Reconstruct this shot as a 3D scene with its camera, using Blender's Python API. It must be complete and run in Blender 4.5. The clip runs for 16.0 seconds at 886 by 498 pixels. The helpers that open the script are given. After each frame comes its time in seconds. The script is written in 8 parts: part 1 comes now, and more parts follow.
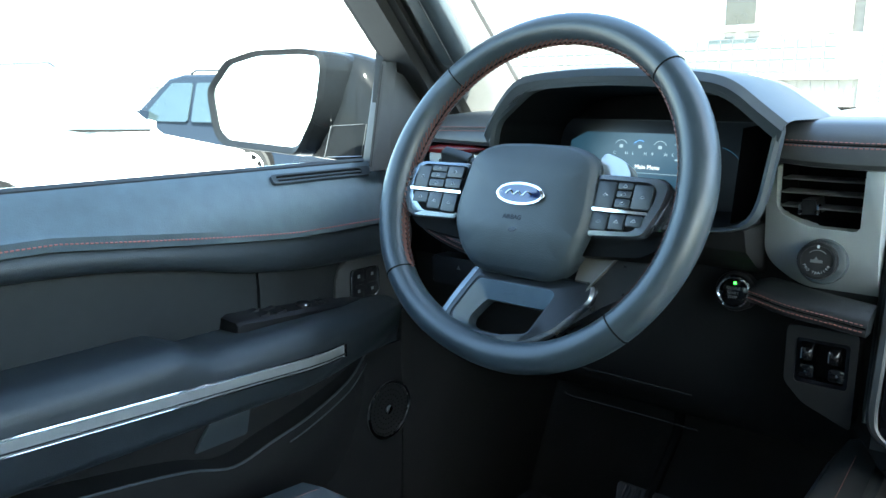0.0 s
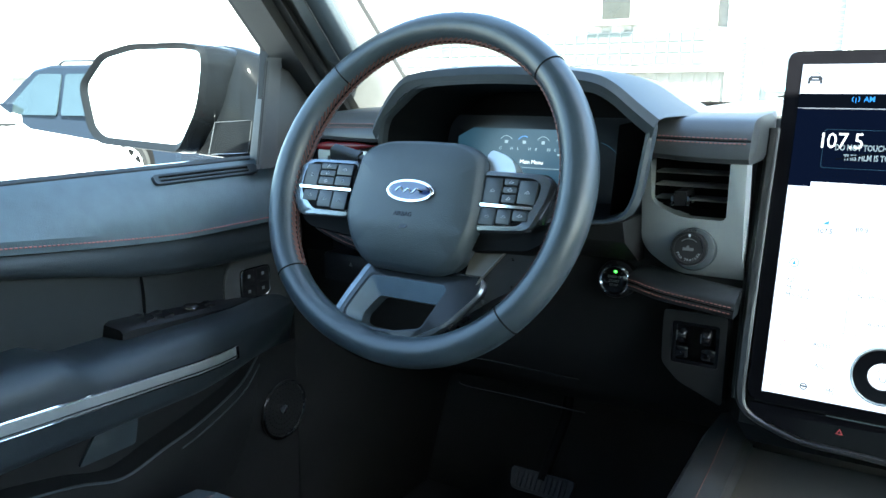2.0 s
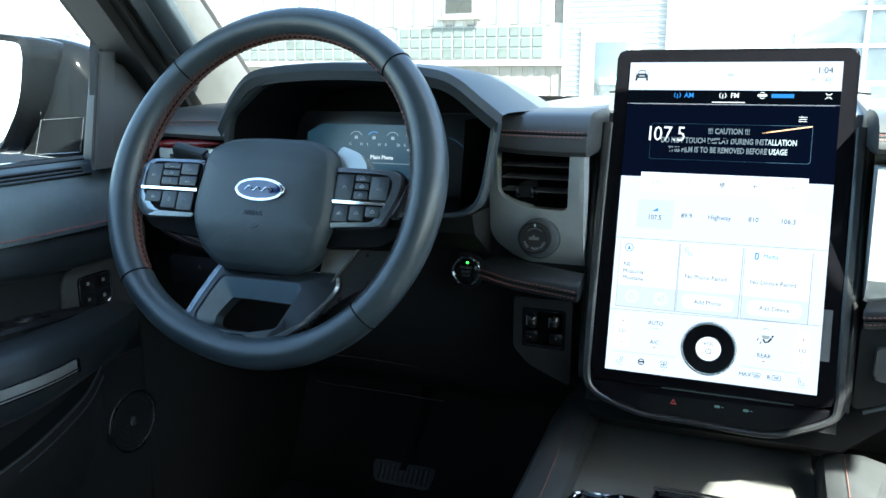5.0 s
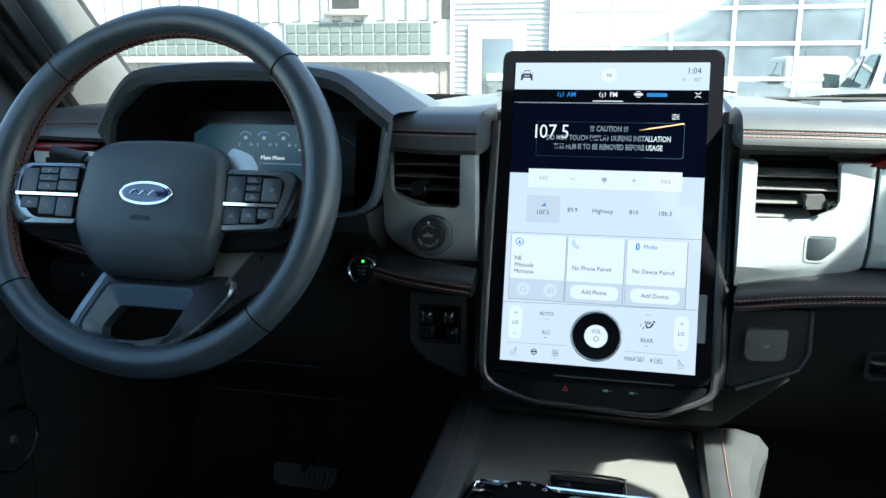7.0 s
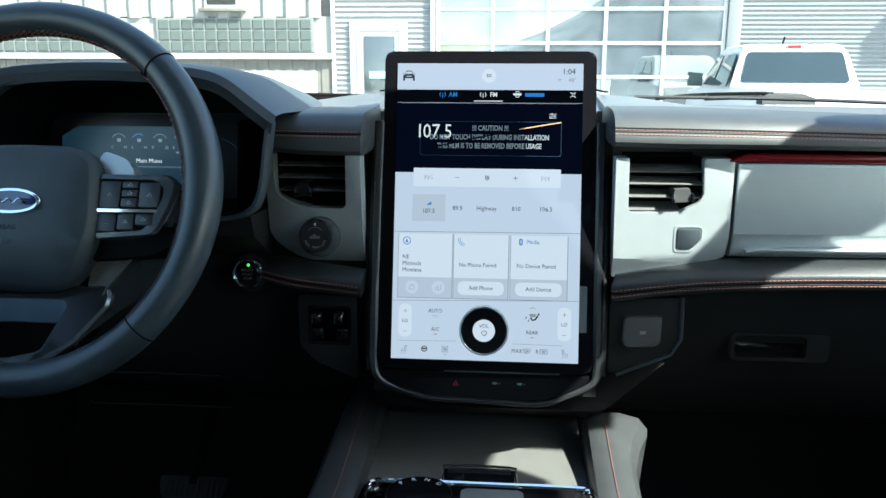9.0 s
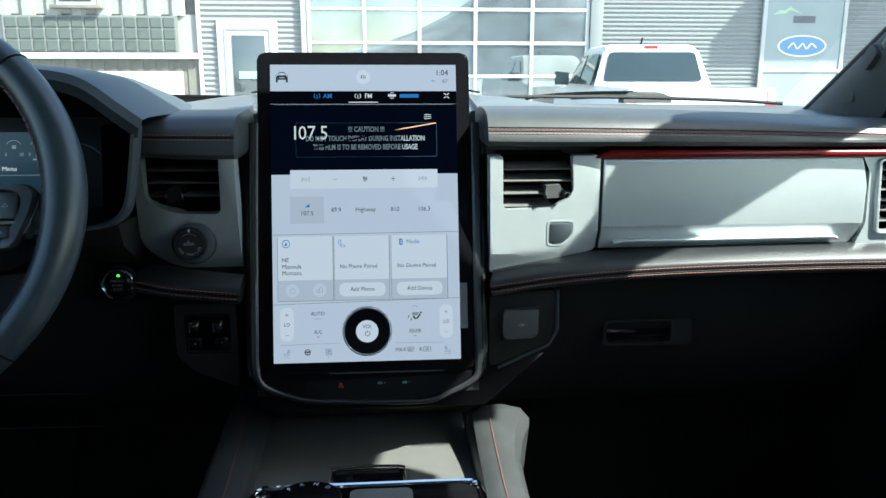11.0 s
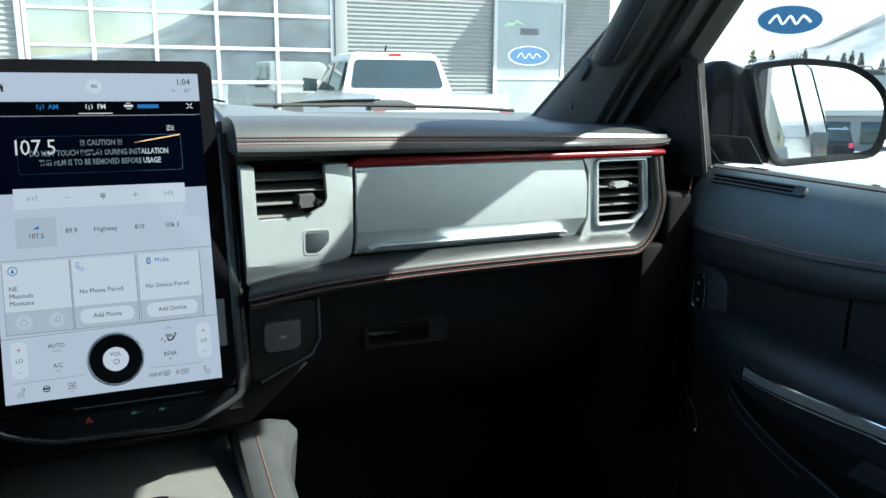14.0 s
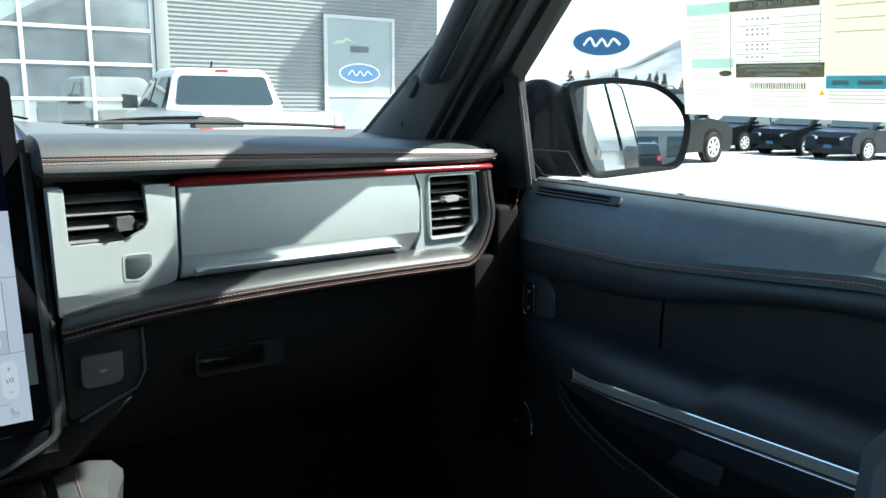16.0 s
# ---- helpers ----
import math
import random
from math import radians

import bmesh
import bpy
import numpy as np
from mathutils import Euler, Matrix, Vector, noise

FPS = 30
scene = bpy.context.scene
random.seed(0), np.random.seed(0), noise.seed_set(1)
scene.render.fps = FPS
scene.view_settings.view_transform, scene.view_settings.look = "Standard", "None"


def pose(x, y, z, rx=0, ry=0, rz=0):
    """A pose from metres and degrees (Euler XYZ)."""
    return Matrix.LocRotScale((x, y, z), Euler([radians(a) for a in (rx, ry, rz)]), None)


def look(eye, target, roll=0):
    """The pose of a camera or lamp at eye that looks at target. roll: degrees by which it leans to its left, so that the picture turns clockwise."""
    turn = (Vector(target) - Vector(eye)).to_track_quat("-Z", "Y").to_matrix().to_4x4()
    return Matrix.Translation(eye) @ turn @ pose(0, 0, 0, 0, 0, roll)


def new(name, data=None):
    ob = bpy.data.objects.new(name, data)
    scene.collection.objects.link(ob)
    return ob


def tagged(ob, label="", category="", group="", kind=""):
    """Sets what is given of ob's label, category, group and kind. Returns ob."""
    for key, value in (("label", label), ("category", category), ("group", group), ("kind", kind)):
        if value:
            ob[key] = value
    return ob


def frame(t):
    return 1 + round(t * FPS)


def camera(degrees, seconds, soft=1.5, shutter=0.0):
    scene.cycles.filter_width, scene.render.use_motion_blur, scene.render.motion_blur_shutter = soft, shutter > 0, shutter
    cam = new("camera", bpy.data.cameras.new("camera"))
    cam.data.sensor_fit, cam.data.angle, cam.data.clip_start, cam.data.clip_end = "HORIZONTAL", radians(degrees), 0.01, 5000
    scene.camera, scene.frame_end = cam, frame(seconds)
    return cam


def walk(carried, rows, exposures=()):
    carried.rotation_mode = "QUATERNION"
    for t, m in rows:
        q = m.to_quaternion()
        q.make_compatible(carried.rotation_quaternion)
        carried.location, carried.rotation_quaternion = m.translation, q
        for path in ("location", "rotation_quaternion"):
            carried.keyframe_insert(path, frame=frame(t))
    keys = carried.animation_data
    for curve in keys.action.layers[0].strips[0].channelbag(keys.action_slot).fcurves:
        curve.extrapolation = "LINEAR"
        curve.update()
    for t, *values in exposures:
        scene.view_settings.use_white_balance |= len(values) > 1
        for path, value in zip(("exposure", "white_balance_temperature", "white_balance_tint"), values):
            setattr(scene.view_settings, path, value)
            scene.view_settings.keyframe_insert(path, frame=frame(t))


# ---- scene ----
cam = camera(59.1, 16.0)
PATH = [
    (0, (0.01, -0.805, 1.468), (-1.249, 0.7, 1.079), -0.0),
    (0.5, (0.011, -0.806, 1.47), (-1.192, 0.742, 1.075), -0.0),
    (1, (0.013, -0.808, 1.472), (-1.134, 0.781, 1.071), -0.0),
    (1.5, (0.013, -0.81, 1.474), (-1.075, 0.818, 1.067), -0.1),
    (2, (0.014, -0.811, 1.475), (-1.018, 0.853, 1.065), -0.0),
    (2.5, (0.014, -0.811, 1.475), (-0.963, 0.885, 1.063), 0.0),
    (3, (0.014, -0.811, 1.475), (-0.908, 0.914, 1.061), 0.0),
    (3.5, (0.014, -0.812, 1.475), (-0.854, 0.941, 1.057), 0.1),
    (4, (0.015, -0.813, 1.476), (-0.798, 0.965, 1.055), 0.1),
    (6.5, (0.017, -0.823, 1.482), (-0.487, 1.063, 1.048), 0.1),
    (7, (0.018, -0.825, 1.483), (-0.419, 1.077, 1.047), 0.1),
    (7.5, (0.018, -0.826, 1.484), (-0.349, 1.09, 1.046), 0.2),
    (8, (0.019, -0.828, 1.485), (-0.278, 1.1, 1.045), 0.1),
    (8.5, (0.019, -0.829, 1.485), (-0.206, 1.109, 1.046), 0.2),
    (9, (0.019, -0.83, 1.486), (-0.135, 1.115, 1.045), 0.2),
    (11.5, (0.018, -0.838, 1.489), (0.263, 1.097, 1.048), 0.2),
    (12, (0.017, -0.84, 1.491), (0.363, 1.08, 1.049), 0.4),
    (12.5, (0.017, -0.84, 1.491), (0.465, 1.059, 1.051), 0.4),
    (13, (0.016, -0.842, 1.492), (0.566, 1.031, 1.056), 0.5),
    (13.5, (0.017, -0.841, 1.492), (0.665, 1.001, 1.061), 0.5),
    (14, (0.019, -0.841, 1.492), (0.765, 0.965, 1.068), 0.4),
    (14.5, (0.02, -0.84, 1.492), (0.865, 0.925, 1.076), 0.5),
    (15, (0.022, -0.84, 1.492), (0.961, 0.879, 1.086), 0.4),
    (15.5, (0.024, -0.84, 1.491), (1.052, 0.83, 1.098), 0.5),
    (16, (0.025, -0.839, 1.491), (1.137, 0.78, 1.112), 0.6),
]
walk(cam, [(t, look(eye, target, roll)) for t, eye, target, roll in PATH],
     exposures=[(0, 4.06, 6330, -4), (3, 3.80, 6290, -4), (6.5, 2.91, 6140, -4), (9, 2.39, 6140, -4), (12, 2.08, 6140, -4), (16, 2.07, 6250, -3)])

# ---- daylight: a high sun from behind the passenger side, clear sky ----
SUN = Vector((1.0, -0.60, 1.25)).normalized()
world = bpy.data.worlds.new("sky")
scene.world = world
world.use_nodes = True
wn = world.node_tree
sky = wn.nodes.new("ShaderNodeTexSky")
sky.sky_type, sky.sun_disc = "NISHITA", False
sky.sun_elevation = math.asin(SUN.z)
sky.sun_rotation = math.atan2(SUN.x, SUN.y)
sky.dust_density, sky.ozone_density = 1.5, 1.0
wn.nodes["Background"].inputs["Strength"].default_value = 0.135
wn.links.new(sky.outputs[0], wn.nodes["Background"].inputs[0])
lamp = bpy.data.lights.new("sun", "SUN")
lamp.energy, lamp.angle, lamp.color = 5.0, radians(0.53), (1.0, 0.96, 0.9)
sun_ob = new("sun", lamp)
sun_ob.rotation_mode = "QUATERNION"
sun_ob.rotation_quaternion = SUN.to_track_quat("Z", "Y")

# openings that let the sun into the cabin
DOOR_TOP = 1.86


def HEADER(x):
    """How far back the roof's bowed front edge lies, fitted to shade the dash."""
    return float(np.interp(abs(x), (0.36, 0.45, 0.50, 0.588, 0.62, 0.65, 0.70), (0.12, 0.200, 0.215, 0.257, 0.272, 0.268, 0.270)))


UI_GLOW = 0.168

# ---- materials ----
def material(name, colour, rough=0.5, metal=0.0, vary=0.15, scale=60.0, bump=0.0, bump_scale=900.0, coat=0.0, kind="noise",
             blotch=4.0, emit=0.0, spec=0.5, island=0.0, dark=1.0):
    """A surface with a fine grain, broad blotches of wear, and relief."""
    m = bpy.data.materials.new(name)
    m.use_nodes = True
    nt = m.node_tree
    b = nt.nodes["Principled BSDF"]
    b.inputs["Metallic"].default_value = metal
    b.inputs["Coat Weight"].default_value = coat
    b.inputs["Coat Roughness"].default_value = 0.06
    b.inputs["Specular IOR Level"].default_value = spec
    tc = nt.nodes.new("ShaderNodeTexCoord")
    fine = nt.nodes.new("ShaderNodeTexNoise")
    fine.inputs["Scale"].default_value, fine.inputs["Detail"].default_value = scale, 5
    broad = nt.nodes.new("ShaderNodeTexNoise")
    broad.inputs["Scale"].default_value, broad.inputs["Detail"].default_value = blotch, 3
    for n in (fine, broad):
        nt.links.new(tc.outputs["Object"], n.inputs["Vector"])
    both = nt.nodes.new("ShaderNodeMath")
    both.operation = "MULTIPLY_ADD"
    nt.links.new(broad.outputs["Fac"], both.inputs[0])
    both.inputs[1].default_value = 0.6
    half = nt.nodes.new("ShaderNodeMath")
    half.operation = "MULTIPLY"
    half.inputs[1].default_value = 0.4
    nt.links.new(fine.outputs["Fac"], half.inputs[0])
    nt.links.new(half.outputs[0], both.inputs[2])
    last = both
    if island:
        oi = nt.nodes.new("ShaderNodeObjectInfo")
        add = nt.nodes.new("ShaderNodeMath")
        add.operation = "MULTIPLY_ADD"
        nt.links.new(oi.outputs["Random"], add.inputs[0])
        add.inputs[1].default_value = island
        nt.links.new(both.outputs[0], add.inputs[2])
        last = add
    ramp = nt.nodes.new("ShaderNodeMapRange")
    ramp.inputs["From Min"].default_value, ramp.inputs["From Max"].default_value = 0.3, 0.7
    ramp.inputs["To Min"].default_value, ramp.inputs["To Max"].default_value = 1 - vary, 1 + vary
    nt.links.new(last.outputs[0], ramp.inputs["Value"])
    mul = nt.nodes.new("ShaderNodeVectorMath")
    mul.operation = "SCALE"
    mul.inputs[0].default_value = [c * dark for c in colour]
    nt.links.new(ramp.outputs[0], mul.inputs["Scale"])
    nt.links.new(mul.outputs[0], b.inputs["Base Color"])
    rr = nt.nodes.new("ShaderNodeMapRange")
    rr.inputs["To Min"].default_value, rr.inputs["To Max"].default_value = max(0.0, rough * 0.85), min(1.0, rough * 1.15)
    nt.links.new(both.outputs[0], rr.inputs["Value"])
    nt.links.new(rr.outputs[0], b.inputs["Roughness"])
    if bump:
        if kind == "leather":
            tex = nt.nodes.new("ShaderNodeTexVoronoi")
            tex.inputs["Scale"].default_value = bump_scale
            out = tex.outputs["Distance"]
        elif kind == "brushed":
            mp = nt.nodes.new("ShaderNodeMapping")
            mp.inputs["Scale"].default_value = (1, 40, 40)
            nt.links.new(tc.outputs["Object"], mp.inputs["Vector"])
            tex = nt.nodes.new("ShaderNodeTexNoise")
            tex.inputs["Scale"].default_value = bump_scale
            nt.links.new(mp.outputs[0], tex.inputs["Vector"])
            out = tex.outputs["Fac"]
        else:
            tex = nt.nodes.new("ShaderNodeTexNoise")
            tex.inputs["Scale"].default_value, tex.inputs["Detail"].default_value = bump_scale, 4
            out = tex.outputs["Fac"]
        if kind != "brushed":
            nt.links.new(tc.outputs["Object"], tex.inputs["Vector"])
        bp = nt.nodes.new("ShaderNodeBump")
        bp.inputs["Strength"].default_value, bp.inputs["Distance"].default_value = bump, 0.4 / bump_scale
        nt.links.new(out, bp.inputs["Height"])
        nt.links.new(bp.outputs[0], b.inputs["Normal"])
    if emit:
        b.inputs["Emission Color"].default_value = (*colour, 1)
        b.inputs["Emission Strength"].default_value = emit
    return m


def glass(name, tint=(1, 1, 1), rough=0.0, body=1.0):
    """A thin pane: mostly clear, with a gloss that grows at grazing angles."""
    m = bpy.data.materials.new(name)
    m.use_nodes = True
    nt = m.node_tree
    nt.nodes.remove(nt.nodes["Principled BSDF"])
    tr, gl, mix, fr = (nt.nodes.new("ShaderNode" + k) for k in ("BsdfTransparent", "BsdfGlossy", "MixShader", "Fresnel"))
    tr.inputs[0].default_value = (*tint, 1)
    gl.inputs["Roughness"].default_value = rough
    fr.inputs["IOR"].default_value = 1.35 * body
    nt.links.new(fr.outputs[0], mix.inputs[0])
    nt.links.new(tr.outputs[0], mix.inputs[1])
    nt.links.new(gl.outputs[0], mix.inputs[2])
    nt.links.new(mix.outputs[0], nt.nodes["Material Output"].inputs[0])
    return m


LEATHER = material("black_leather", (0.039, 0.049, 0.055), 0.42, vary=0.25, bump=0.35, bump_scale=1100, kind="leather", blotch=9)
RIM_LEATHER = material("wheel_leather", (0.030, 0.041, 0.048), 0.36, vary=0.25, bump=0.18, bump_scale=1500, kind="leather", blotch=14)
SOFT = material("soft_touch_plastic", (0.031, 0.040, 0.046), 0.48, vary=0.2, bump=0.25, bump_scale=1600, blotch=8)
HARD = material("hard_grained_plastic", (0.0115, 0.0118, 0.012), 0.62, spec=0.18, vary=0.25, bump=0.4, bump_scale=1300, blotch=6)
# door leather in separate tones: pale upper pad, darker armrest, roll and insert
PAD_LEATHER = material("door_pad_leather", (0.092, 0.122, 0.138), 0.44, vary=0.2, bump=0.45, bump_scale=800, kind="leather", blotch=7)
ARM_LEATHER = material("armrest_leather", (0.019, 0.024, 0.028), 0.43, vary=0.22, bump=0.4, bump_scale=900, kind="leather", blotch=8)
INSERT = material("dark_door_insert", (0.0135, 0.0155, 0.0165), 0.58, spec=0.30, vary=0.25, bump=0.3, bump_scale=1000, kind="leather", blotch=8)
ROLL_LEATHER = material("dark_roll_leather", (0.0135, 0.0155, 0.017), 0.43, spec=0.34, vary=0.22, bump=0.25, bump_scale=750, kind="leather", blotch=9)
TOP_PAD = material("dash_top_pad", (0.064, 0.069, 0.071), 0.33, spec=1.0, vary=0.18, bump=0.10, bump_scale=1400, blotch=5)
PILLAR = material("woven_pillar_trim", (0.058, 0.060, 0.058), 0.75, vary=0.2, bump=0.4, bump_scale=1400, blotch=6)
DASH_LEATHER = material("dash_leather", (0.035, 0.038, 0.039), 0.42, vary=0.18, spec=0.42, bump=0.12, bump_scale=750, kind="leather", blotch=9)
SLAT = material("grey_vent_slats", (0.10, 0.10, 0.098), 0.42, vary=0.1)
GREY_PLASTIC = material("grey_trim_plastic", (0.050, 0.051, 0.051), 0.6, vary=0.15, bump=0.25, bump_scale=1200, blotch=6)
CARPET = material("black_carpet", (0.008, 0.008, 0.008), 0.95, vary=0.4, bump=0.8, bump_scale=500)
SILVER = material("satin_silver_paint", (0.485, 0.525, 0.532), 0.40, metal=0.60, vary=0.05, bump=0.06, bump_scale=2500, blotch=5)
GRAPHITE = material("speckled_graphite_metal", (0.034, 0.035, 0.036), 0.28, metal=0.35, spec=0.35, vary=0.3, scale=1800, bump=0.10, bump_scale=2400)
SILVER_DARK = material("dark_satin_metal", (0.06, 0.064, 0.068), 0.28, metal=0.8, vary=0.12, bump=0.06, bump_scale=2000)
BRUSHED = material("brushed_dark_metal", (0.105, 0.135, 0.16), 0.38, metal=0.85, vary=0.15, bump=0.3, bump_scale=120, kind="brushed")
ALU = material("brushed_aluminium_trim", (0.34, 0.35, 0.345), 0.36, metal=0.55, vary=0.1, bump=0.15, bump_scale=100, kind="brushed")
CHROME = material("chrome", (0.75, 0.76, 0.78), 0.06, metal=1.0, vary=0.03)
GLOSS = material("gloss_black_plastic", (0.005, 0.005, 0.006), 0.10, vary=0.2, spec=0.32, bump=0.02, bump_scale=200)
GLOSS_GREY = material("gloss_graphite_plastic", (0.095, 0.105, 0.115), 0.18, metal=0.6, vary=0.15, coat=0.5)
BEZEL = material("matt_screen_glass", (0.004, 0.004, 0.005), 0.12, vary=0.2, spec=0.02)
RED = material("dark_red_trim", (0.115, 0.006, 0.008), 0.26, spec=0.25, vary=0.12, coat=0.06, bump=0.05, bump_scale=900)
THREAD = material("red_thread", (0.21, 0.088, 0.072), 0.8, vary=0.3, scale=900)
DOOR_THREAD = material("pale_red_thread", (0.40, 0.15, 0.14), 0.8, vary=0.3, scale=900)
PALE_PRINT = material("pale_grey_print", (0.45, 0.47, 0.5), 0.6, vary=0.05)
MID_PRINT = material("mid_grey_print", (0.24, 0.25, 0.26), 0.6, vary=0.05)
DIM_PRINT = material("dim_grey_print", (0.10, 0.105, 0.11), 0.6, vary=0.05)
BLACK = material("matt_black", (0.0032, 0.0032, 0.0032), 0.8, vary=0.2, spec=0.12)
BLACK_SATIN = material("satin_black_plastic", (0.009, 0.009, 0.010), 0.42, spec=0.3, vary=0.2)
RUBBER = material("black_rubber", (0.018, 0.018, 0.018), 0.75, vary=0.25, bump=0.3, bump_scale=700)
MIRROR = material("mirror_glass", (0.9, 0.92, 0.92), 0.0, metal=1.0, vary=0.0)
PANE = glass("clear_window_glass", (0.94, 0.96, 0.95))


# ---- mesh helpers ----
def part(name, bm, mat, parent=None, label="", flat=False, angle=35):
    me = bpy.data.meshes.new(name)
    bmesh.ops.recalc_face_normals(bm, faces=bm.faces)
    bm.to_mesh(me)
    bm.free()
    me.materials.append(mat)
    if not flat:
        me.shade_smooth()
        me.set_sharp_from_angle(angle=radians(angle))
    ob = new(name, me)
    if parent:
        ob.parent = parent
        ob.matrix_parent_inverse = Matrix.Translation(parent.location).inverted() if parent.type == "EMPTY" else Matrix()
    if label:
        ob["label"] = label
    return ob


def facing(bm, point):
    """Turns every face of an open sheet towards a point."""
    bm.normal_update()
    for f in bm.faces:
        if f.normal.dot(Vector(point) - f.calc_center_median()) < 0:
            f.normal_flip()
    return bm


def sheet(name, bm, mat, parent, label=""):
    """A single pane of glass that faces the cabin."""
    me = bpy.data.meshes.new(name)
    facing(bm, (0, -0.8, 1.5)).to_mesh(me)
    bm.free()
    me.materials.append(mat)
    ob = new(name, me)
    ob.visible_shadow = False
    if parent:
        ob.parent = parent
        ob.matrix_parent_inverse = Matrix.Translation(parent.location).inverted()
    if label:
        ob["label"] = label
    return ob


def thing(name, label, category, at=(0, 0, 0), group="", kind=""):
    ob = new(name)
    ob.location = at
    ob.empty_display_size = 0.02
    return tagged(ob, label, category, group, kind)


def plane(o, u, v):
    u, v = Vector(u).normalized(), Vector(v).normalized()
    n = u.cross(v)
    m = Matrix((u, v, n)).transposed().to_4x4()
    m.translation = Vector(o)
    return m


def rounded(pts, r, n=4):
    """A polygon with its corners rounded."""
    out = []
    k = len(pts)
    for i, p in enumerate(pts):
        p, a, b = Vector(p), Vector(pts[i - 1]), Vector(pts[(i + 1) % k])
        rr = r[i] if isinstance(r, (list, tuple)) else r
        da, db = (a - p), (b - p)
        d = min(rr, da.length * 0.48, db.length * 0.48)
        s, e = p + da.normalized() * d, p + db.normalized() * d
        for j in range(n + 1):
            f = j / n
            q = (s * (1 - f) + p * f) * (1 - f) + (p * (1 - f) + e * f) * f
            out.append((q.x, q.y))
    return out


def rect(x0, y0, x1, y1):
    return [(x0, y0), (x1, y0), (x1, y1), (x0, y1)]


def oval(cx, cy, rx, ry, n=40):
    return [(cx + rx * math.cos(2 * math.pi * i / n), cy + ry * math.sin(2 * math.pi * i / n)) for i in range(n)]


def prism(poly, depth, m, bevel=0.0, seg=2, bm=None, top=0.0):
    """A slab: the polygon at local z = top, going back by depth, with its front edge rounded."""
    own = bm is None
    bm = bm or bmesh.new()
    f = [bm.verts.new((x, y, top)) for x, y in poly]
    bk = [bm.verts.new((x, y, top - depth)) for x, y in poly]
    n = len(poly)
    bm.verts.ensure_lookup_table()
    face = bm.faces.new(f)
    bm.faces.new(list(reversed(bk)))
    for i in range(n):
        bm.faces.new((f[i], bk[i], bk[(i + 1) % n], f[(i + 1) % n]))
    made = f + bk
    if bevel:
        r = bmesh.ops.bevel(bm, geom=list(face.edges), offset=bevel, segments=seg, affect="EDGES", profile=0.5, clamp_overlap=True)
        if own:
            made = bm.verts
        else:
            made = list({*[v for v in made if v.is_valid], *r["verts"]})
    bmesh.ops.transform(bm, matrix=m, verts=list(made))
    return bm


def plate(outer, holes, depth, m, top=0.0):
    """A slab with holes through it."""
    bm = bmesh.new()
    edges = []
    for loop in (outer, *holes):
        vs = [bm.verts.new((x, y, top)) for x, y in loop]
        edges += [bm.edges.new((vs[i - 1], vs[i])) for i in range(len(vs))]
    bmesh.ops.triangle_fill(bm, use_beauty=True, use_dissolve=False, edges=edges, normal=(0, 0, 1))
    r = bmesh.ops.extrude_face_region(bm, geom=list(bm.faces))
    vs = [g for g in r["geom"] if isinstance(g, bmesh.types.BMVert)]
    bmesh.ops.translate(bm, verts=vs, vec=(0, 0, -depth))
    bmesh.ops.transform(bm, matrix=m, verts=bm.verts)
    return bm


def loft(sections, closed=True, caps=True, bm=None):
    """A skin over cross-sections of equal length."""
    bm = bm or bmesh.new()
    rows = [[bm.verts.new(p) for p in s] for s in sections]
    k = len(rows[0])
    for a, b in zip(rows, rows[1:]):
        for i in range(k if closed else k - 1):
            bm.faces.new((a[i], a[(i + 1) % k], b[(i + 1) % k], b[i]))
    if caps and closed:
        bm.faces.new(list(reversed(rows[0])))
        bm.faces.new(rows[-1])
    return bm


def smooth_path(pts, n=6, closed=False):
    """A Catmull-Rom curve through points."""
    pts = [Vector(p) for p in pts]
    k = len(pts)
    out = []
    for i in range(k if closed else k - 1):
        if closed:
            a, b, c, d = pts[i - 1], pts[i], pts[(i + 1) % k], pts[(i + 2) % k]
        else:
            a, b, c, d = pts[max(i - 1, 0)], pts[i], pts[i + 1], pts[min(i + 2, k - 1)]
        for j in range(n):
            t = j / n
            out.append(0.5 * (2 * b + (c - a) * t + (2 * a - 5 * b + 4 * c - d) * t * t + (3 * b - a - 3 * c + d) * t ** 3))
    if not closed:
        out.append(pts[-1])
    return out


def sweep(path, section, ref=(0, 0, 1), closed=False, bm=None, scale=None):
    """A section (side, up) carried along a path; ref tells which way is up."""
    path = [Vector(p) for p in path]
    ref = Vector(ref)
    k = len(path)
    rows = []
    for i, p in enumerate(path):
        a = path[i - 1] if (i or closed) else p
        b = path[(i + 1) % k] if (i < k - 1 or closed) else p
        t = (b - a).normalized()
        side = t.cross(ref).normalized()
        up = side.cross(t)
        s = scale[i] if scale else 1.0
        rows.append([p + side * (x * s) + up * (y * s) for x, y in section])
    if closed:
        rows.append(rows[0])
    bm = loft(rows, True, not closed, bm)
    if closed:
        bmesh.ops.remove_doubles(bm, verts=bm.verts, dist=1e-6)
    return bm


def circle(r, n=10, ry=None):
    return oval(0, 0, r, ry or r, n)


def tube(path, r, n=8, ref=(0, 0, 1), closed=False, bm=None):
    return sweep(path, circle(r, n), ref, closed, bm)


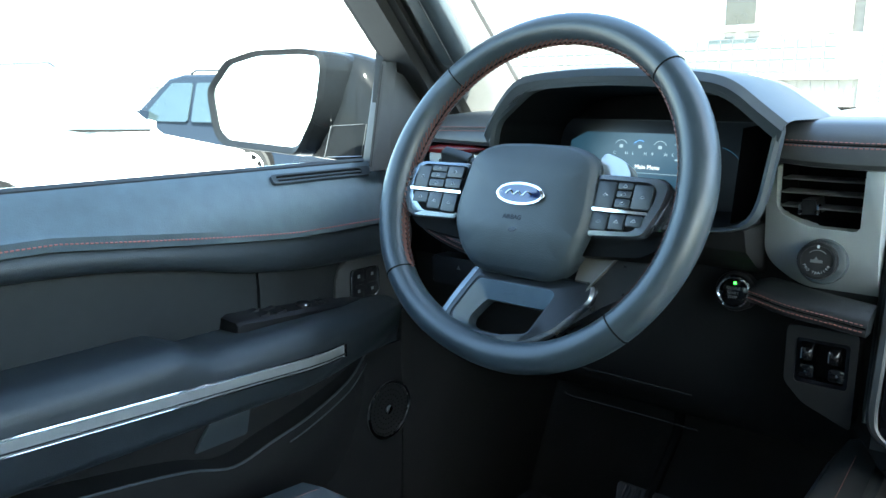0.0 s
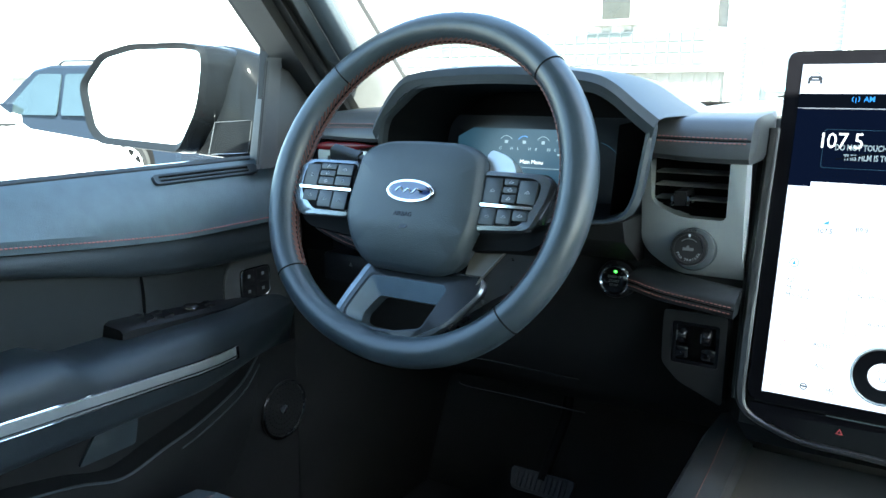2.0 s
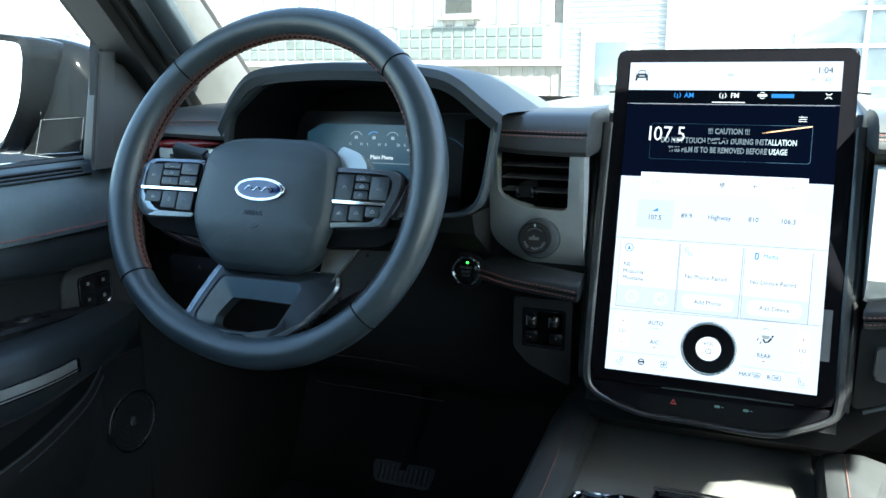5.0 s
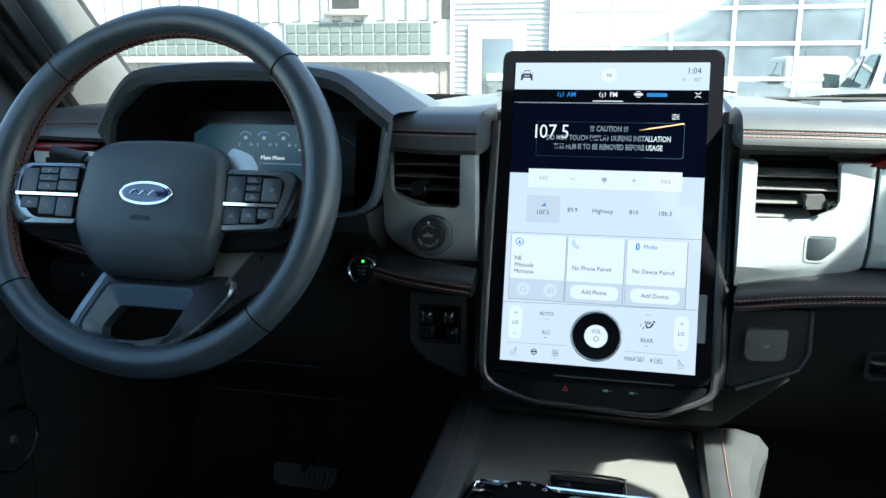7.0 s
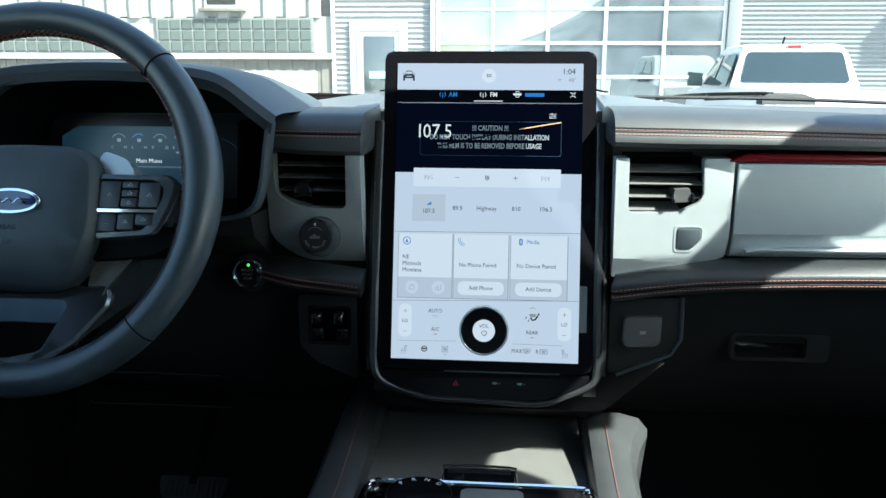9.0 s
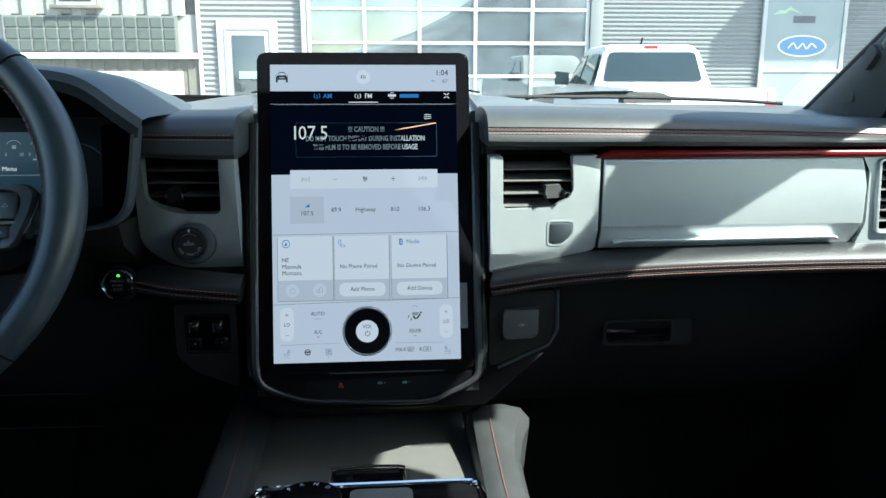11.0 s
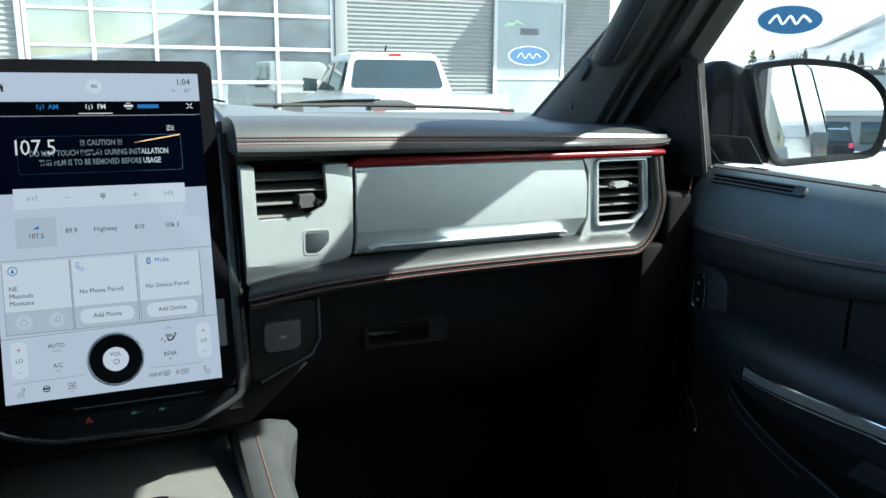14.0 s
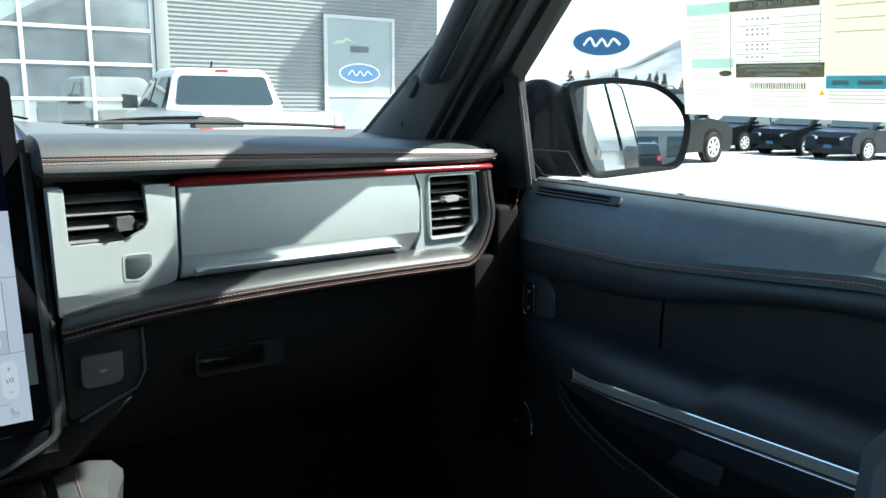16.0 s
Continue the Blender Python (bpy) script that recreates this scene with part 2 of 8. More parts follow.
def box(lo, hi, bevel=0.0, seg=2, bm=None):
    lo, hi = Vector(lo), Vector(hi)
    own = bm is None
    bm = bm or bmesh.new()
    r = bmesh.ops.create_cube(bm, size=1.0)
    vs = r["verts"]
    for v in vs:
        v.co = Vector((lo.x + (v.co.x + 0.5) * (hi.x - lo.x), lo.y + (v.co.y + 0.5) * (hi.y - lo.y), lo.z + (v.co.z + 0.5) * (hi.z - lo.z)))
    if bevel:
        es = list({e for v in vs for e in v.link_edges})
        bmesh.ops.bevel(bm, geom=es, offset=bevel, segments=seg, affect="EDGES", profile=0.5, clamp_overlap=True)
    return bm


def stitches(path, step=0.0055, length=0.0036, r=0.0007, off=(0, 0, 0), ref=(0, 0, 1), bm=None):
    """A row of short raised threads along a path."""
    bm = bm or bmesh.new()
    step, length, r = step * 0.8, length * 0.8, r * 0.85
    path = [Vector(p) + Vector(off) for p in path]
    acc, i, pos = 0.0, 0, 0.0
    lens = [(b - a).length for a, b in zip(path, path[1:])]
    total = sum(lens)

    def point(s):
        for a, b, l in zip(path, path[1:], lens):
            if s <= l:
                return a + (b - a) * (s / l if l else 0)
            s -= l
        return path[-1]

    while pos + length < total:
        tube([point(pos), point(pos + length)], r, 4, ref, bm=bm)
        pos += step
    return bm


def lettering(body, size, m, mat, parent, align="CENTER", name="lettering", thick=0.0002, squeeze=1.0, bold=0.0):
    cu = bpy.data.curves.new(name, "FONT")
    cu.body, cu.size, cu.align_x, cu.align_y = body, size, align, "CENTER"
    cu.extrude, cu.offset, cu.resolution_u = thick, bold, 2
    tmp = bpy.data.objects.new("tmp_text", cu)
    scene.collection.objects.link(tmp)
    dg = bpy.context.evaluated_depsgraph_get()
    me = bpy.data.meshes.new_from_object(tmp.evaluated_get(dg))
    bpy.data.objects.remove(tmp)
    bpy.data.curves.remove(cu)
    me.transform(m @ Matrix.Diagonal((squeeze, 1, 1, 1)))
    me.materials.clear()
    me.materials.append(mat)
    ob = new(name, me)
    if parent:
        ob.parent = parent
        ob.matrix_parent_inverse = Matrix.Translation(parent.location).inverted() if parent.type == "EMPTY" else Matrix()
    return ob


def at(m, x, y, z=0.0, turn=0.0):
    return m @ Matrix.Translation((x, y, z)) @ Matrix.Rotation(radians(turn), 4, "Z")


PAINT = material("black_metallic_paint", (0.008, 0.010, 0.010), 0.15, metal=0.0, vary=0.2, coat=0.25, spec=0.3)

# ---- the cabin shell (setting) ----
def setting(name, bm, mat, label, category, flat=False):
    return tagged(part(name, bm, mat, flat=flat), label, category, kind="structure")


# floor, footwell front and rear wall
setting("floor", box((-0.80, -2.6, 0.66), (0.80, 0.55, 0.70)), CARPET, "black carpeted cabin floor in deep shade", "floor")
setting("wall_firewall", loft([[(x, 0.40, 0.70), (x, 0.52, 0.95), (x, 0.56, 1.30), (x, 0.60, 1.30), (x, 0.60, 0.66), (x, 0.40, 0.66)] for x in (-0.80, 0.80)]),
        CARPET, "black carpeted firewall at the end of the footwells", "wall")
rear = plate([(-0.80, 0.66), (0.80, 0.66), (0.80, 1.36), (0.66, 1.86), (-0.66, 1.86), (-0.80, 1.36)],
             [rounded([(-0.66, 1.30), (0.66, 1.30), (0.56, 1.74), (-0.56, 1.74)], 0.06)], 0.05, plane((0, -3.0, 0), (1, 0, 0), (0, 0, 1)))
setting("wall_rear", rear, SOFT, "dark rear wall of the cabin with a window opening", "wall")
# its front edge is bowed with the windscreen, set by where shade falls inside
header = [(x, -HEADER(x)) for x in np.linspace(0.69, -0.69, 41)]
roof = prism([(-0.655, -0.42), (-0.655, -3.0), (0.655, -3.0), (0.655, -0.42)] + header, 0.014, plane((0, 0, 1.86), (1, 0, 0), (0, 1, 0)), 0.004, top=0.014)
# unseen blocks added at the roof corners, the right one reaching further forward
for s, nm in ((-1, "trim_roof_left"), (1, "trim_roof_right")):
    lo, hi = sorted((s * 0.692, s * 0.765))
    setting(nm, box((lo, -0.345, 1.848), (hi, -0.262 if s < 0 else -0.214, 1.876), 0.004), GREY_PLASTIC, "unseen trim block where the pillar meets the roof", "trim")
setting("ceiling", roof, GREY_PLASTIC, "grey woven headliner", "ceiling")


def side_wall(s):
    """The body side behind the front door: lower wall, pillars and roof rail, with window openings."""
    q = plane((s * 0.80, 0, 0), (0, 1, 0), (0, 0, 1))
    outer = [(-3.0, 0.66), (-1.12, 0.66), (-1.12, 1.80), (-3.0, 1.80)]
    holes = [rounded([(-2.02, 1.40), (-1.24, 1.40), (-1.24, 1.74), (-2.02, 1.74)], 0.05),
             rounded([(-2.85, 1.42), (-2.14, 1.42), (-2.14, 1.73), (-2.80, 1.73)], 0.05)]
    bm = plate(outer, holes, 0.06, q, top=0.03)
    for v in bm.verts:
        if v.co.z > 1.40:
            v.co.x -= s * 0.3 * (v.co.z - 1.40)
    return bm


for s, nm in ((-1, "wall_left"), (1, "wall_right")):
    setting(nm, side_wall(s), PAINT, "black painted body side behind the front door, with windows", "car body")
# dark privacy glass behind the front doors
PRIVACY = glass("privacy_glass", (0.46, 0.50, 0.51))
for s, nm in ((-1, "window_rear_left"), (1, "window_rear_right")):
    bm = bmesh.new()
    for ya, yb, za, zb in ((-2.03, -1.23, 1.39, 1.75), (-2.86, -2.13, 1.41, 1.74)):
        loft([[(s * (0.825 - 0.3 * max(0, z - 1.40)), y, z) for y in (ya, yb)] for z in (za, zb)], closed=False, bm=bm)
    ob = tagged(sheet(nm, bm, PRIVACY, None), "dark privacy glass in the body side", "window", kind="structure")
    ob.visible_shadow = True
bm = loft([[(-0.68, -3.03, 1.28), (0.68, -3.03, 1.28)], [(-0.58, -3.03, 1.76), (0.58, -3.03, 1.76)]], closed=False)
sheet_ob = tagged(sheet("window_tailgate", bm, PRIVACY, None), "dark privacy glass in the tailgate", "window", kind="structure")
sheet_ob.visible_shadow = True
# cowl end walls beside the dash, under the pillars
for s, nm in ((-1, "wall_kick_left"), (1, "wall_kick_right")):
    lo, hi = sorted((s * 0.775, s * 0.82))
    setting(nm, box((lo, 0.035, 0.66), (hi, 0.62, 1.362), 0.004), HARD, "black plastic kick panel beside the footwell", "trim panel")


# A-pillars: slanted trim between windscreen and door frame
def slanted(s, ya, yb, z0, z1, xa, xb, thick, bow=0.0, n=8, lead=0.0, least=0.05):
    """A band rising backwards at about 45 degrees: from ya to yb at z0, set inboard as it climbs."""
    secs = []
    for i in range(n + 1):
        f = i / n
        z = z0 + (z1 - z0) * f
        sh = -1.02 * (z - z0)
        yl = max(ya - lead * (z - z0), yb + least) if lead else ya
        w = [(yl, 0.0), (yl * 0.75 + yb * 0.25, bow), (yl * 0.5 + yb * 0.5, bow * 1.3), (yl * 0.25 + yb * 0.75, bow), (yb, 0.0)]
        inn = xa + (xb - xa) * f
        secs.append([(s * (inn - d), y + sh, z) for y, d in w] + [(s * (inn + thick), y + sh, z) for y, d in reversed(w)])
    return loft(secs)


for s, side in ((-1, "left"), (1, "right")):
    pil = thing("pillar_trim", "light grey woven windscreen pillar trim with a dark grab handle", "pillar", (s * 0.70, 0.3, 1.42))
    ya_, yb_, ld = (0.286, 0.125, 0.16) if s < 0 else (0.396, 0.20, 0.74)
    part("trim", slanted(s, ya_, yb_, 1.425, 1.84, 0.700, 0.665, 0.05, 0.018, 14, ld), PILLAR, pil)
    part("seal", slanted(s, yb_ - 0.004, yb_ - 0.014, 1.425, 1.84, 0.712, 0.68, 0.03, 0.0), RUBBER, pil, "black rubber door seal")
    part("inner_seal", slanted(s, yb_ + 0.015, yb_ - 0.035, 1.425, 1.84, 0.726, 0.694, 0.05, 0.0), RUBBER, pil, "black rubber door seal")
    edge_ = [(s * (0.705 - 0.084 * (z - 1.425)), max(ya_ - ld * (z - 1.425), yb_ + 0.05) - 1.02 * (z - 1.425) + 0.006, z) for z in np.linspace(1.425, 1.84, 15)]
    part("seal", sweep(edge_, circle(0.007, 8)), RUBBER, pil, "black windscreen edge seal")
    # grab handle lying along the pillar, with a slotted cap at its foot
    h0 = 0.112 if s < 0 else 0.204
    zf = 1.497 if s < 0 else 1.512
    secs = []
    for z, k in ((zf, 0.2), (zf + 0.004, 0.75), (zf + 0.012, 1.0), (1.62, 1.0), (1.74, 1.0), (1.80, 0.9), (1.81, 0.4)):
        yy, inn = h0 - 1.02 * (z - 1.425), 0.684 - 0.084 * (z - 1.425)
        w = 0.026 * k
        secs.append([(s * (inn - d * k), yy + o * w + 0.024, z) for o, d in ((-1.0, -0.01), (-0.98, 0.008), (-0.80, 0.019), (-0.3, 0.024), (0.3, 0.024), (0.80, 0.019), (0.98, 0.008), (1.0, -0.01))])
    gh = part("grab_handle", loft(secs), SOFT, pil, "black moulded grab handle", angle=60)
    for o in (-1.04, 1.04):
        line = [(s * (0.684 - 0.084 * (z - 1.425) - 0.010), h0 - 1.02 * (z - 1.425) + o * 0.026 + 0.024, z) for z in (zf + 0.006, 1.6, 1.7, 1.79)]
        part("handle_gap", tube(line, 0.0013, 5), GREY_PLASTIC, gh)
    cap_at = Vector((s * 0.664, h0 - 1.02 * (zf - 1.425) + 0.070, zf - 0.004))
    if s > 0:
        part("handle_cap", prism(rounded(rect(-0.010, -0.017, 0.010, 0.017), 0.006), 0.010, plane(cap_at, (0, -s * 0.7, -s * 0.7), (0, -0.7, 0.7)), 0.002), PILLAR, pil, "small screw cap beside the handle")
    if s > 0:
        part("tweeter_cover", prism(rounded([(-0.2562, 1.4456), (-0.2285, 1.4483), (-0.2218, 1.4853), (-0.2544, 1.4564)], 0.002), 0.012, plane((0.676, 0, 0), (0, -1, 0), (0, 0, 1)), 0.001), PILLAR, pil, "small triangular tweeter cover")

# windscreen
ws = loft([[(x, 0.66 - 0.10 * (x / 0.72) ** 2 - 0.02, 1.44) for x in np.linspace(-0.735, 0.735, 13)],
           [(x * 0.93, -HEADER(x * 0.93) + 0.004, 1.89) for x in np.linspace(-0.735, 0.735, 13)]], closed=False)
tagged(sheet("window_windscreen", ws, PANE, None), "clear curved windscreen", "window", kind="structure")


# ---- front doors ----
def door(s, side):
    """A front door: lower panel, recessed insert, armrest, padded upper, window frame and pane."""
    d = thing("door_" + ("1" if s < 0 else "2"), "black leather-trimmed front door, closed, window raised", "door", (s * 0.78, -0.5, 0.72), kind="structure")
    y0, y1 = -1.10, 0.03

    def across(prof, ya=y0, yb=y1, n=16, wave=None):
        secs = []
        for i in range(n + 1):
            y = ya + (yb - ya) * i / n
            secs.append([(s * (x + (wave(y, z) if wave else 0)), y, z) for x, z in prof])
        return loft(secs)

    # carcass
    part("shell", across([(0.785, 0.74), (0.785, 1.372), (0.86, 1.372), (0.90, 1.15), (0.90, 0.70)]), PAINT, d, "black painted outer skin")
    # padded upper
    up = []
    for i in range(25):
        f = i / 24
        y = y0 + (y1 + 0.008 - y0) * f
        e = max(0.0, (y + 0.06) / 0.1)
        zb = 1.292 + 0.028 * max(0, min(1, (-0.18 - y) / 0.3)) ** 1.2
        shrink = 0.012 * e * e
        prof = [(0.789, 1.366), (0.786, 1.374), (0.779, 1.375), (0.766 + shrink, 1.364), (0.750 + shrink, 1.338), (0.7415 + shrink, zb + 0.014), (0.745 + shrink, zb), (0.768, zb - 0.004), (0.787, zb - 0.004)]
        up.append([(s * x, y, z) for x, z in prof])
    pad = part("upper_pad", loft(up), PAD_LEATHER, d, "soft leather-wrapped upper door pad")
    path = [(s * (0.7395 + 0.012 * max(0, (y + 0.06) / 0.1) ** 2), y, 1.2995 + 0.028 * max(0, min(1, (-0.18 - y) / 0.3)) ** 1.2) for y in np.linspace(-0.9, 0.02, 60)]
    part("stitching", stitches(path, 0.0062, 0.0038, 0.0010), DOOR_THREAD, pad, "red contrast stitching")
    if s > 0:
        arc = smooth_path([(s * 0.7505, 0.022, 1.306), (s * 0.753, 0.031, 1.315), (s * 0.7535, 0.0335, 1.335), (s * 0.755, 0.031, 1.36), (s * 0.757, 0.02, 1.374)], 6)
        part("stitching", stitches(arc, 0.006, 0.0036, 0.0009), DOOR_THREAD, pad, "red contrast stitching")
    # roll beneath the pad
    rs = []
    for y in np.linspace(y0, y1, 25):
        zb = 1.290 + 0.028 * max(0, min(1, (-0.18 - y) / 0.3)) ** 1.2
        zl = float(np.interp(y, (-1.10, -0.53, -0.45, -0.39, -0.32, -0.238, -0.148, 0.03), (1.296, 1.2936, 1.2902, 1.2837, 1.2719, 1.2540, 1.2460, 1.2440)))
        rs.append([(s * x, y, z) for x, z in ((0.787, zb), (0.752, zb), (0.7485, zb * 0.75 + zl * 0.25), (0.7478, zb * 0.5 + zl * 0.5), (0.7490, zb * 0.25 + zl * 0.75), (0.7525, zl + 0.003), (0.760, zl - 0.001), (0.787, zl - 0.004))])
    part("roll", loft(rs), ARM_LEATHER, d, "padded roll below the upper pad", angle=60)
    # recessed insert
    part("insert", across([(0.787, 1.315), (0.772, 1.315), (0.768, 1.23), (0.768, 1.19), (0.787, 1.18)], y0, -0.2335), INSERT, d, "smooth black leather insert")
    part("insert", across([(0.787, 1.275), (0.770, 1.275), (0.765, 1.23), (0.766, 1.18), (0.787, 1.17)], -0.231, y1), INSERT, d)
    # lock switch bezel
    q = plane((s * 0.7615, -0.057 if s < 0 else 0.004, 1.209 if s < 0 else 1.203), (0, -s, 0), (0, 0, 1))
    # left bezel is paler: light on that side is put into its colour
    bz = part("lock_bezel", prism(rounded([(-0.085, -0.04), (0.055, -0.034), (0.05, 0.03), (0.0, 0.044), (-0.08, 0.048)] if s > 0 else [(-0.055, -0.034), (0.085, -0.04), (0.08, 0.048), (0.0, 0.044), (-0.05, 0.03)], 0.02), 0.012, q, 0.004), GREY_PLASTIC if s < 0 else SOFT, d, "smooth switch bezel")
    w, h = (0.026, 0.021) if s < 0 else (0.012, 0.024)
    part("switch_base", prism(rounded(rect(-w, -h, w, h), 0.008), 0.008, q @ Matrix.Translation((0, 0, 0.0035)), 0.0005), BLACK_SATIN, bz)
    part("switch_ring", tube([q @ Vector((a, b, 0.0040)) for a, b in rounded(rect(-w, -h, w, h), 0.009, 5)], 0.0011, 6, (s, 0, 0), True), CHROME, bz, "chrome ring round the lock switch")
    for cx in ((-0.5, 0.5) if s < 0 else (0.0,)):
        for cy in (-0.5, 0.5):
            bw = w * (0.42 if s < 0 else 0.80)
            part("button", prism(rounded(rect(cx * w - bw, cy * h - h * 0.42, cx * w + bw, cy * h + h * 0.42), 0.004), 0.004, q @ Matrix.Translation((0, 0, 0.0042)), 0.001), BLACK_SATIN, bz, "black switch key")
            part("icon", prism(rect(cx * w - 0.0022, cy * h - 0.0022, cx * w + 0.0022, cy * h + 0.0022), 0.0006, q @ Matrix.Translation((0, 0, 0.0047))), MID_PRINT, bz)
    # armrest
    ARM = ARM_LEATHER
    arm_out = lambda y: 0.686 + 0.078 * max(0.0, (y + 0.22) / 0.245) ** 1.35
    arm = []
    for i in range(61):
        f = i / 60
        y = y0 + (0.025 - y0) * f
        taper = max(0.0, (y + 0.22) / 0.245)
        ramp = max(0.0, min(1.0, (y + 0.388) / 0.040))
        ramp = ramp * ramp * (3 - 2 * ramp)
        top = 1.210 - 0.016 * ramp - 0.008 * taper
        out = arm_out(y)
        prof = [(0.787, top - 0.002), (min(0.777, out + 0.060), top), (min(0.774, out + 0.030), top - 0.001), (min(0.770, out + 0.012), top - 0.007), (min(0.766, out + 0.002), top - 0.020), (out, 1.163), (out + 0.001, 1.150), (min(0.772, out + 0.006), 1.132), (min(0.775, out + 0.018), 1.112), (0.777, 1.094)]
        row = smooth_path([(s * x, y, z) for x, z in prof], 3)
        arm.append(row + [Vector((s * 0.787, y, 1.094))])
    am = part("armrest", loft(arm), ARM, d, "padded leather armrest", angle=60)
    # bright strip along the armrest
    strip, edge = [], []
    for y in np.linspace(-0.95, -0.160, 24):
        out = arm_out(y) - 0.0035
        zs = 1.150 - 0.045 * (y + 0.16)
        strip.append((s * out, y, zs))
        edge.append((s * (out - 0.0012), y, zs))
    part("trim_strip", sweep(strip, rect(-0.0035, -0.0065, 0.0035, 0.0065), (0, 0, 1)), ALU, am, "brushed metal trim strip")
    part("trim_edge", sweep([Vector(p) + Vector((0, 0, 0.0078)) for p in edge], circle(0.0013, 6)), CHROME, am, "thin chrome edge")
    part("trim_edge", sweep([Vector(p) - Vector((0, 0, 0.0078)) for p in edge], circle(0.0013, 6)), CHROME, am, "thin chrome edge")
    part("trim_groove", sweep([Vector(p) + Vector((-s * 0.0028, 0, -0.0038)) for p in edge], circle(0.0010, 5)), BLACK_SATIN, am, "dark line in the strip")
    part("trim_end", box((min(edge[-1][0] - 0.003, edge[-1][0] + 0.003), -0.163, 1.1415), (max(edge[-1][0] - 0.003, edge[-1][0] + 0.003), -0.157, 1.1585), 0.001), CHROME, am, "chrome end of the strip")
    # switch pod with window switches
    if s < 0:
        pod = part("switch_pod", loft([[(s * 0.775, y, 1.18), (s * 0.775, y, z1 + 0.002), (s * (xi + 0.005), y, z1), (s * xi, y, z1 - 0.004), (s * (xi + 0.002), y, 1.18)]
                                       for y, xi, z1 in ((-0.290, 0.740, 1.190), (-0.287, 0.734, 1.205), (-0.280, 0.731, 1.208), (-0.20, 0.731, 1.203), (-0.12, 0.740, 1.196), (-0.06, 0.757, 1.190))]), BLACK_SATIN, d, "satin black window switch panel")
        deck = lambda y: 1.2065 - 0.062 * max(0.0, y + 0.27)
        for y, x in ((-0.247, 0.741), (-0.222, 0.741), (-0.247, 0.763), (-0.222, 0.763)):
            z = deck(y)
            wsw = part("window_switch", loft([[(s * (x - 0.0065), y - 0.008, z), (s * (x + 0.0065), y - 0.008, z), (s * (x + 0.0065), y + 0.006, z), (s * (x - 0.0065), y + 0.006, z)],
                                              [(s * (x - 0.0055), y - 0.006, z + 0.0025), (s * (x + 0.0055), y - 0.006, z + 0.0025), (s * (x + 0.0055), y + 0.007, z + 0.0042), (s * (x - 0.0055), y + 0.007, z + 0.0042)]]), BLACK_SATIN, pod)
            part("switch_edge", tube([(s * (x - 0.0045), y + 0.0072, z + 0.0040), (s * (x + 0.0045), y + 0.0072, z + 0.0040)], 0.0008, 6), CHROME, wsw, "chrome switch tip")
        # round mirror control and two small keys beyond
        mz = deck(-0.175)
        mc = part("mirror_control", loft([[(s * 0.752 + r * math.cos(a), -0.175 + r * math.sin(a), mz + z) for a in np.linspace(0, 2 * math.pi, 25)[:-1]] for r, z in ((0.0095, -0.004), (0.0095, 0.004), (0.0080, 0.0055), (0.003, 0.0055))]), BLACK_SATIN, pod, "round mirror control")
        part("control_ring", tube([(s * 0.752 + 0.0098 * math.cos(a), -0.175 + 0.0098 * math.sin(a), mz + 0.0022) for a in np.linspace(0, 2 * math.pi, 25)[:-1]], 0.0007, 5, (0, 0, 1), True), CHROME, mc, "thin chrome ring")
        for y, x in ((-0.148, 0.749), (-0.142, 0.763)):
            z = deck(y)
            part("key", box((min(s * (x - 0.005), s * (x + 0.005)), y - 0.005, z - 0.002), (max(s * (x - 0.005), s * (x + 0.005)), y + 0.005, z + 0.0025), 0.0008), BLACK_SATIN, pod)
    # lower panel with map pocket and speaker
    part("lower_panel", across([(0.787, 1.10), (0.772, 1.10), (0.770, 1.0), (0.775, 0.86), (0.787, 0.74)]), HARD, d, "black grained lower panel")
    sw1 = smooth_path([(s * 0.764, -0.055, 1.100), (s * 0.752, -0.10, 1.075), (s * 0.742, -0.18, 1.052), (s * 0.74, -0.24, 1.040), (s * 0.74, -0.30, 1.028), (s * 0.74, -0.36, 1.045), (s * 0.735, -0.45, 1.062), (s * 0.73, -0.60, 1.08), (s * 0.73, -0.9, 1.09)], 5)
    secs = []
    for p in sw1:
        secs.append([(s * 0.785, p.y, p.z + 0.006), (p.x + s * 0.012, p.y, p.z + 0.004), (p.x + s * 0.002, p.y, p.z + 0.002), (p.x, p.y, p.z - 0.004), (p.x + s * 0.004, p.y, p.z - 0.05), (s * 0.785, p.y, p.z - 0.20)])
    part("map_pocket", loft(secs), HARD, d, "moulded map pocket lip")
    # two tubes draw the highlights along the pocket lip
    part("pocket_edge", tube([p + Vector((-s * 0.0005, 0, 0.0015)) for p in sw1], 0.0016, 6), SOFT, d, "thin tube drawn as a highlight on the pocket lip")
    part("pocket_edge", tube([p + Vector((s * 0.001, 0.004, -0.014)) for p in sw1[:14]], 0.0011, 6), SOFT, d, "thin tube drawn as a highlight on the pocket lip")
    part("pocket_insert", prism(rounded([(0.0, 0.0), (0.075, 0.0), (0.082, 0.034), (0.03, 0.04)], 0.004), 0.004, plane((s * 0.766, -0.335 if s < 0 else -0.255, 1.05), (0, -s, 0), (0, 0, 1)), 0.001), SOFT, d, "smooth grey pocket insert")
    gc = plane((s * 0.768, -0.004 if s < 0 else 0.040, 1.0), (0, -s, 0), (0, 0, 1))
    grille = part("speaker_grille", prism(oval(0, 0, 0.043, 0.042), 0.01, gc, 0.002), HARD, d, "round perforated speaker grille")
    ringp = [gc @ Vector((0.044 * math.cos(a), 0.043 * math.sin(a), 0.002)) for a in np.linspace(0, 2 * math.pi, 49)[:-1]]
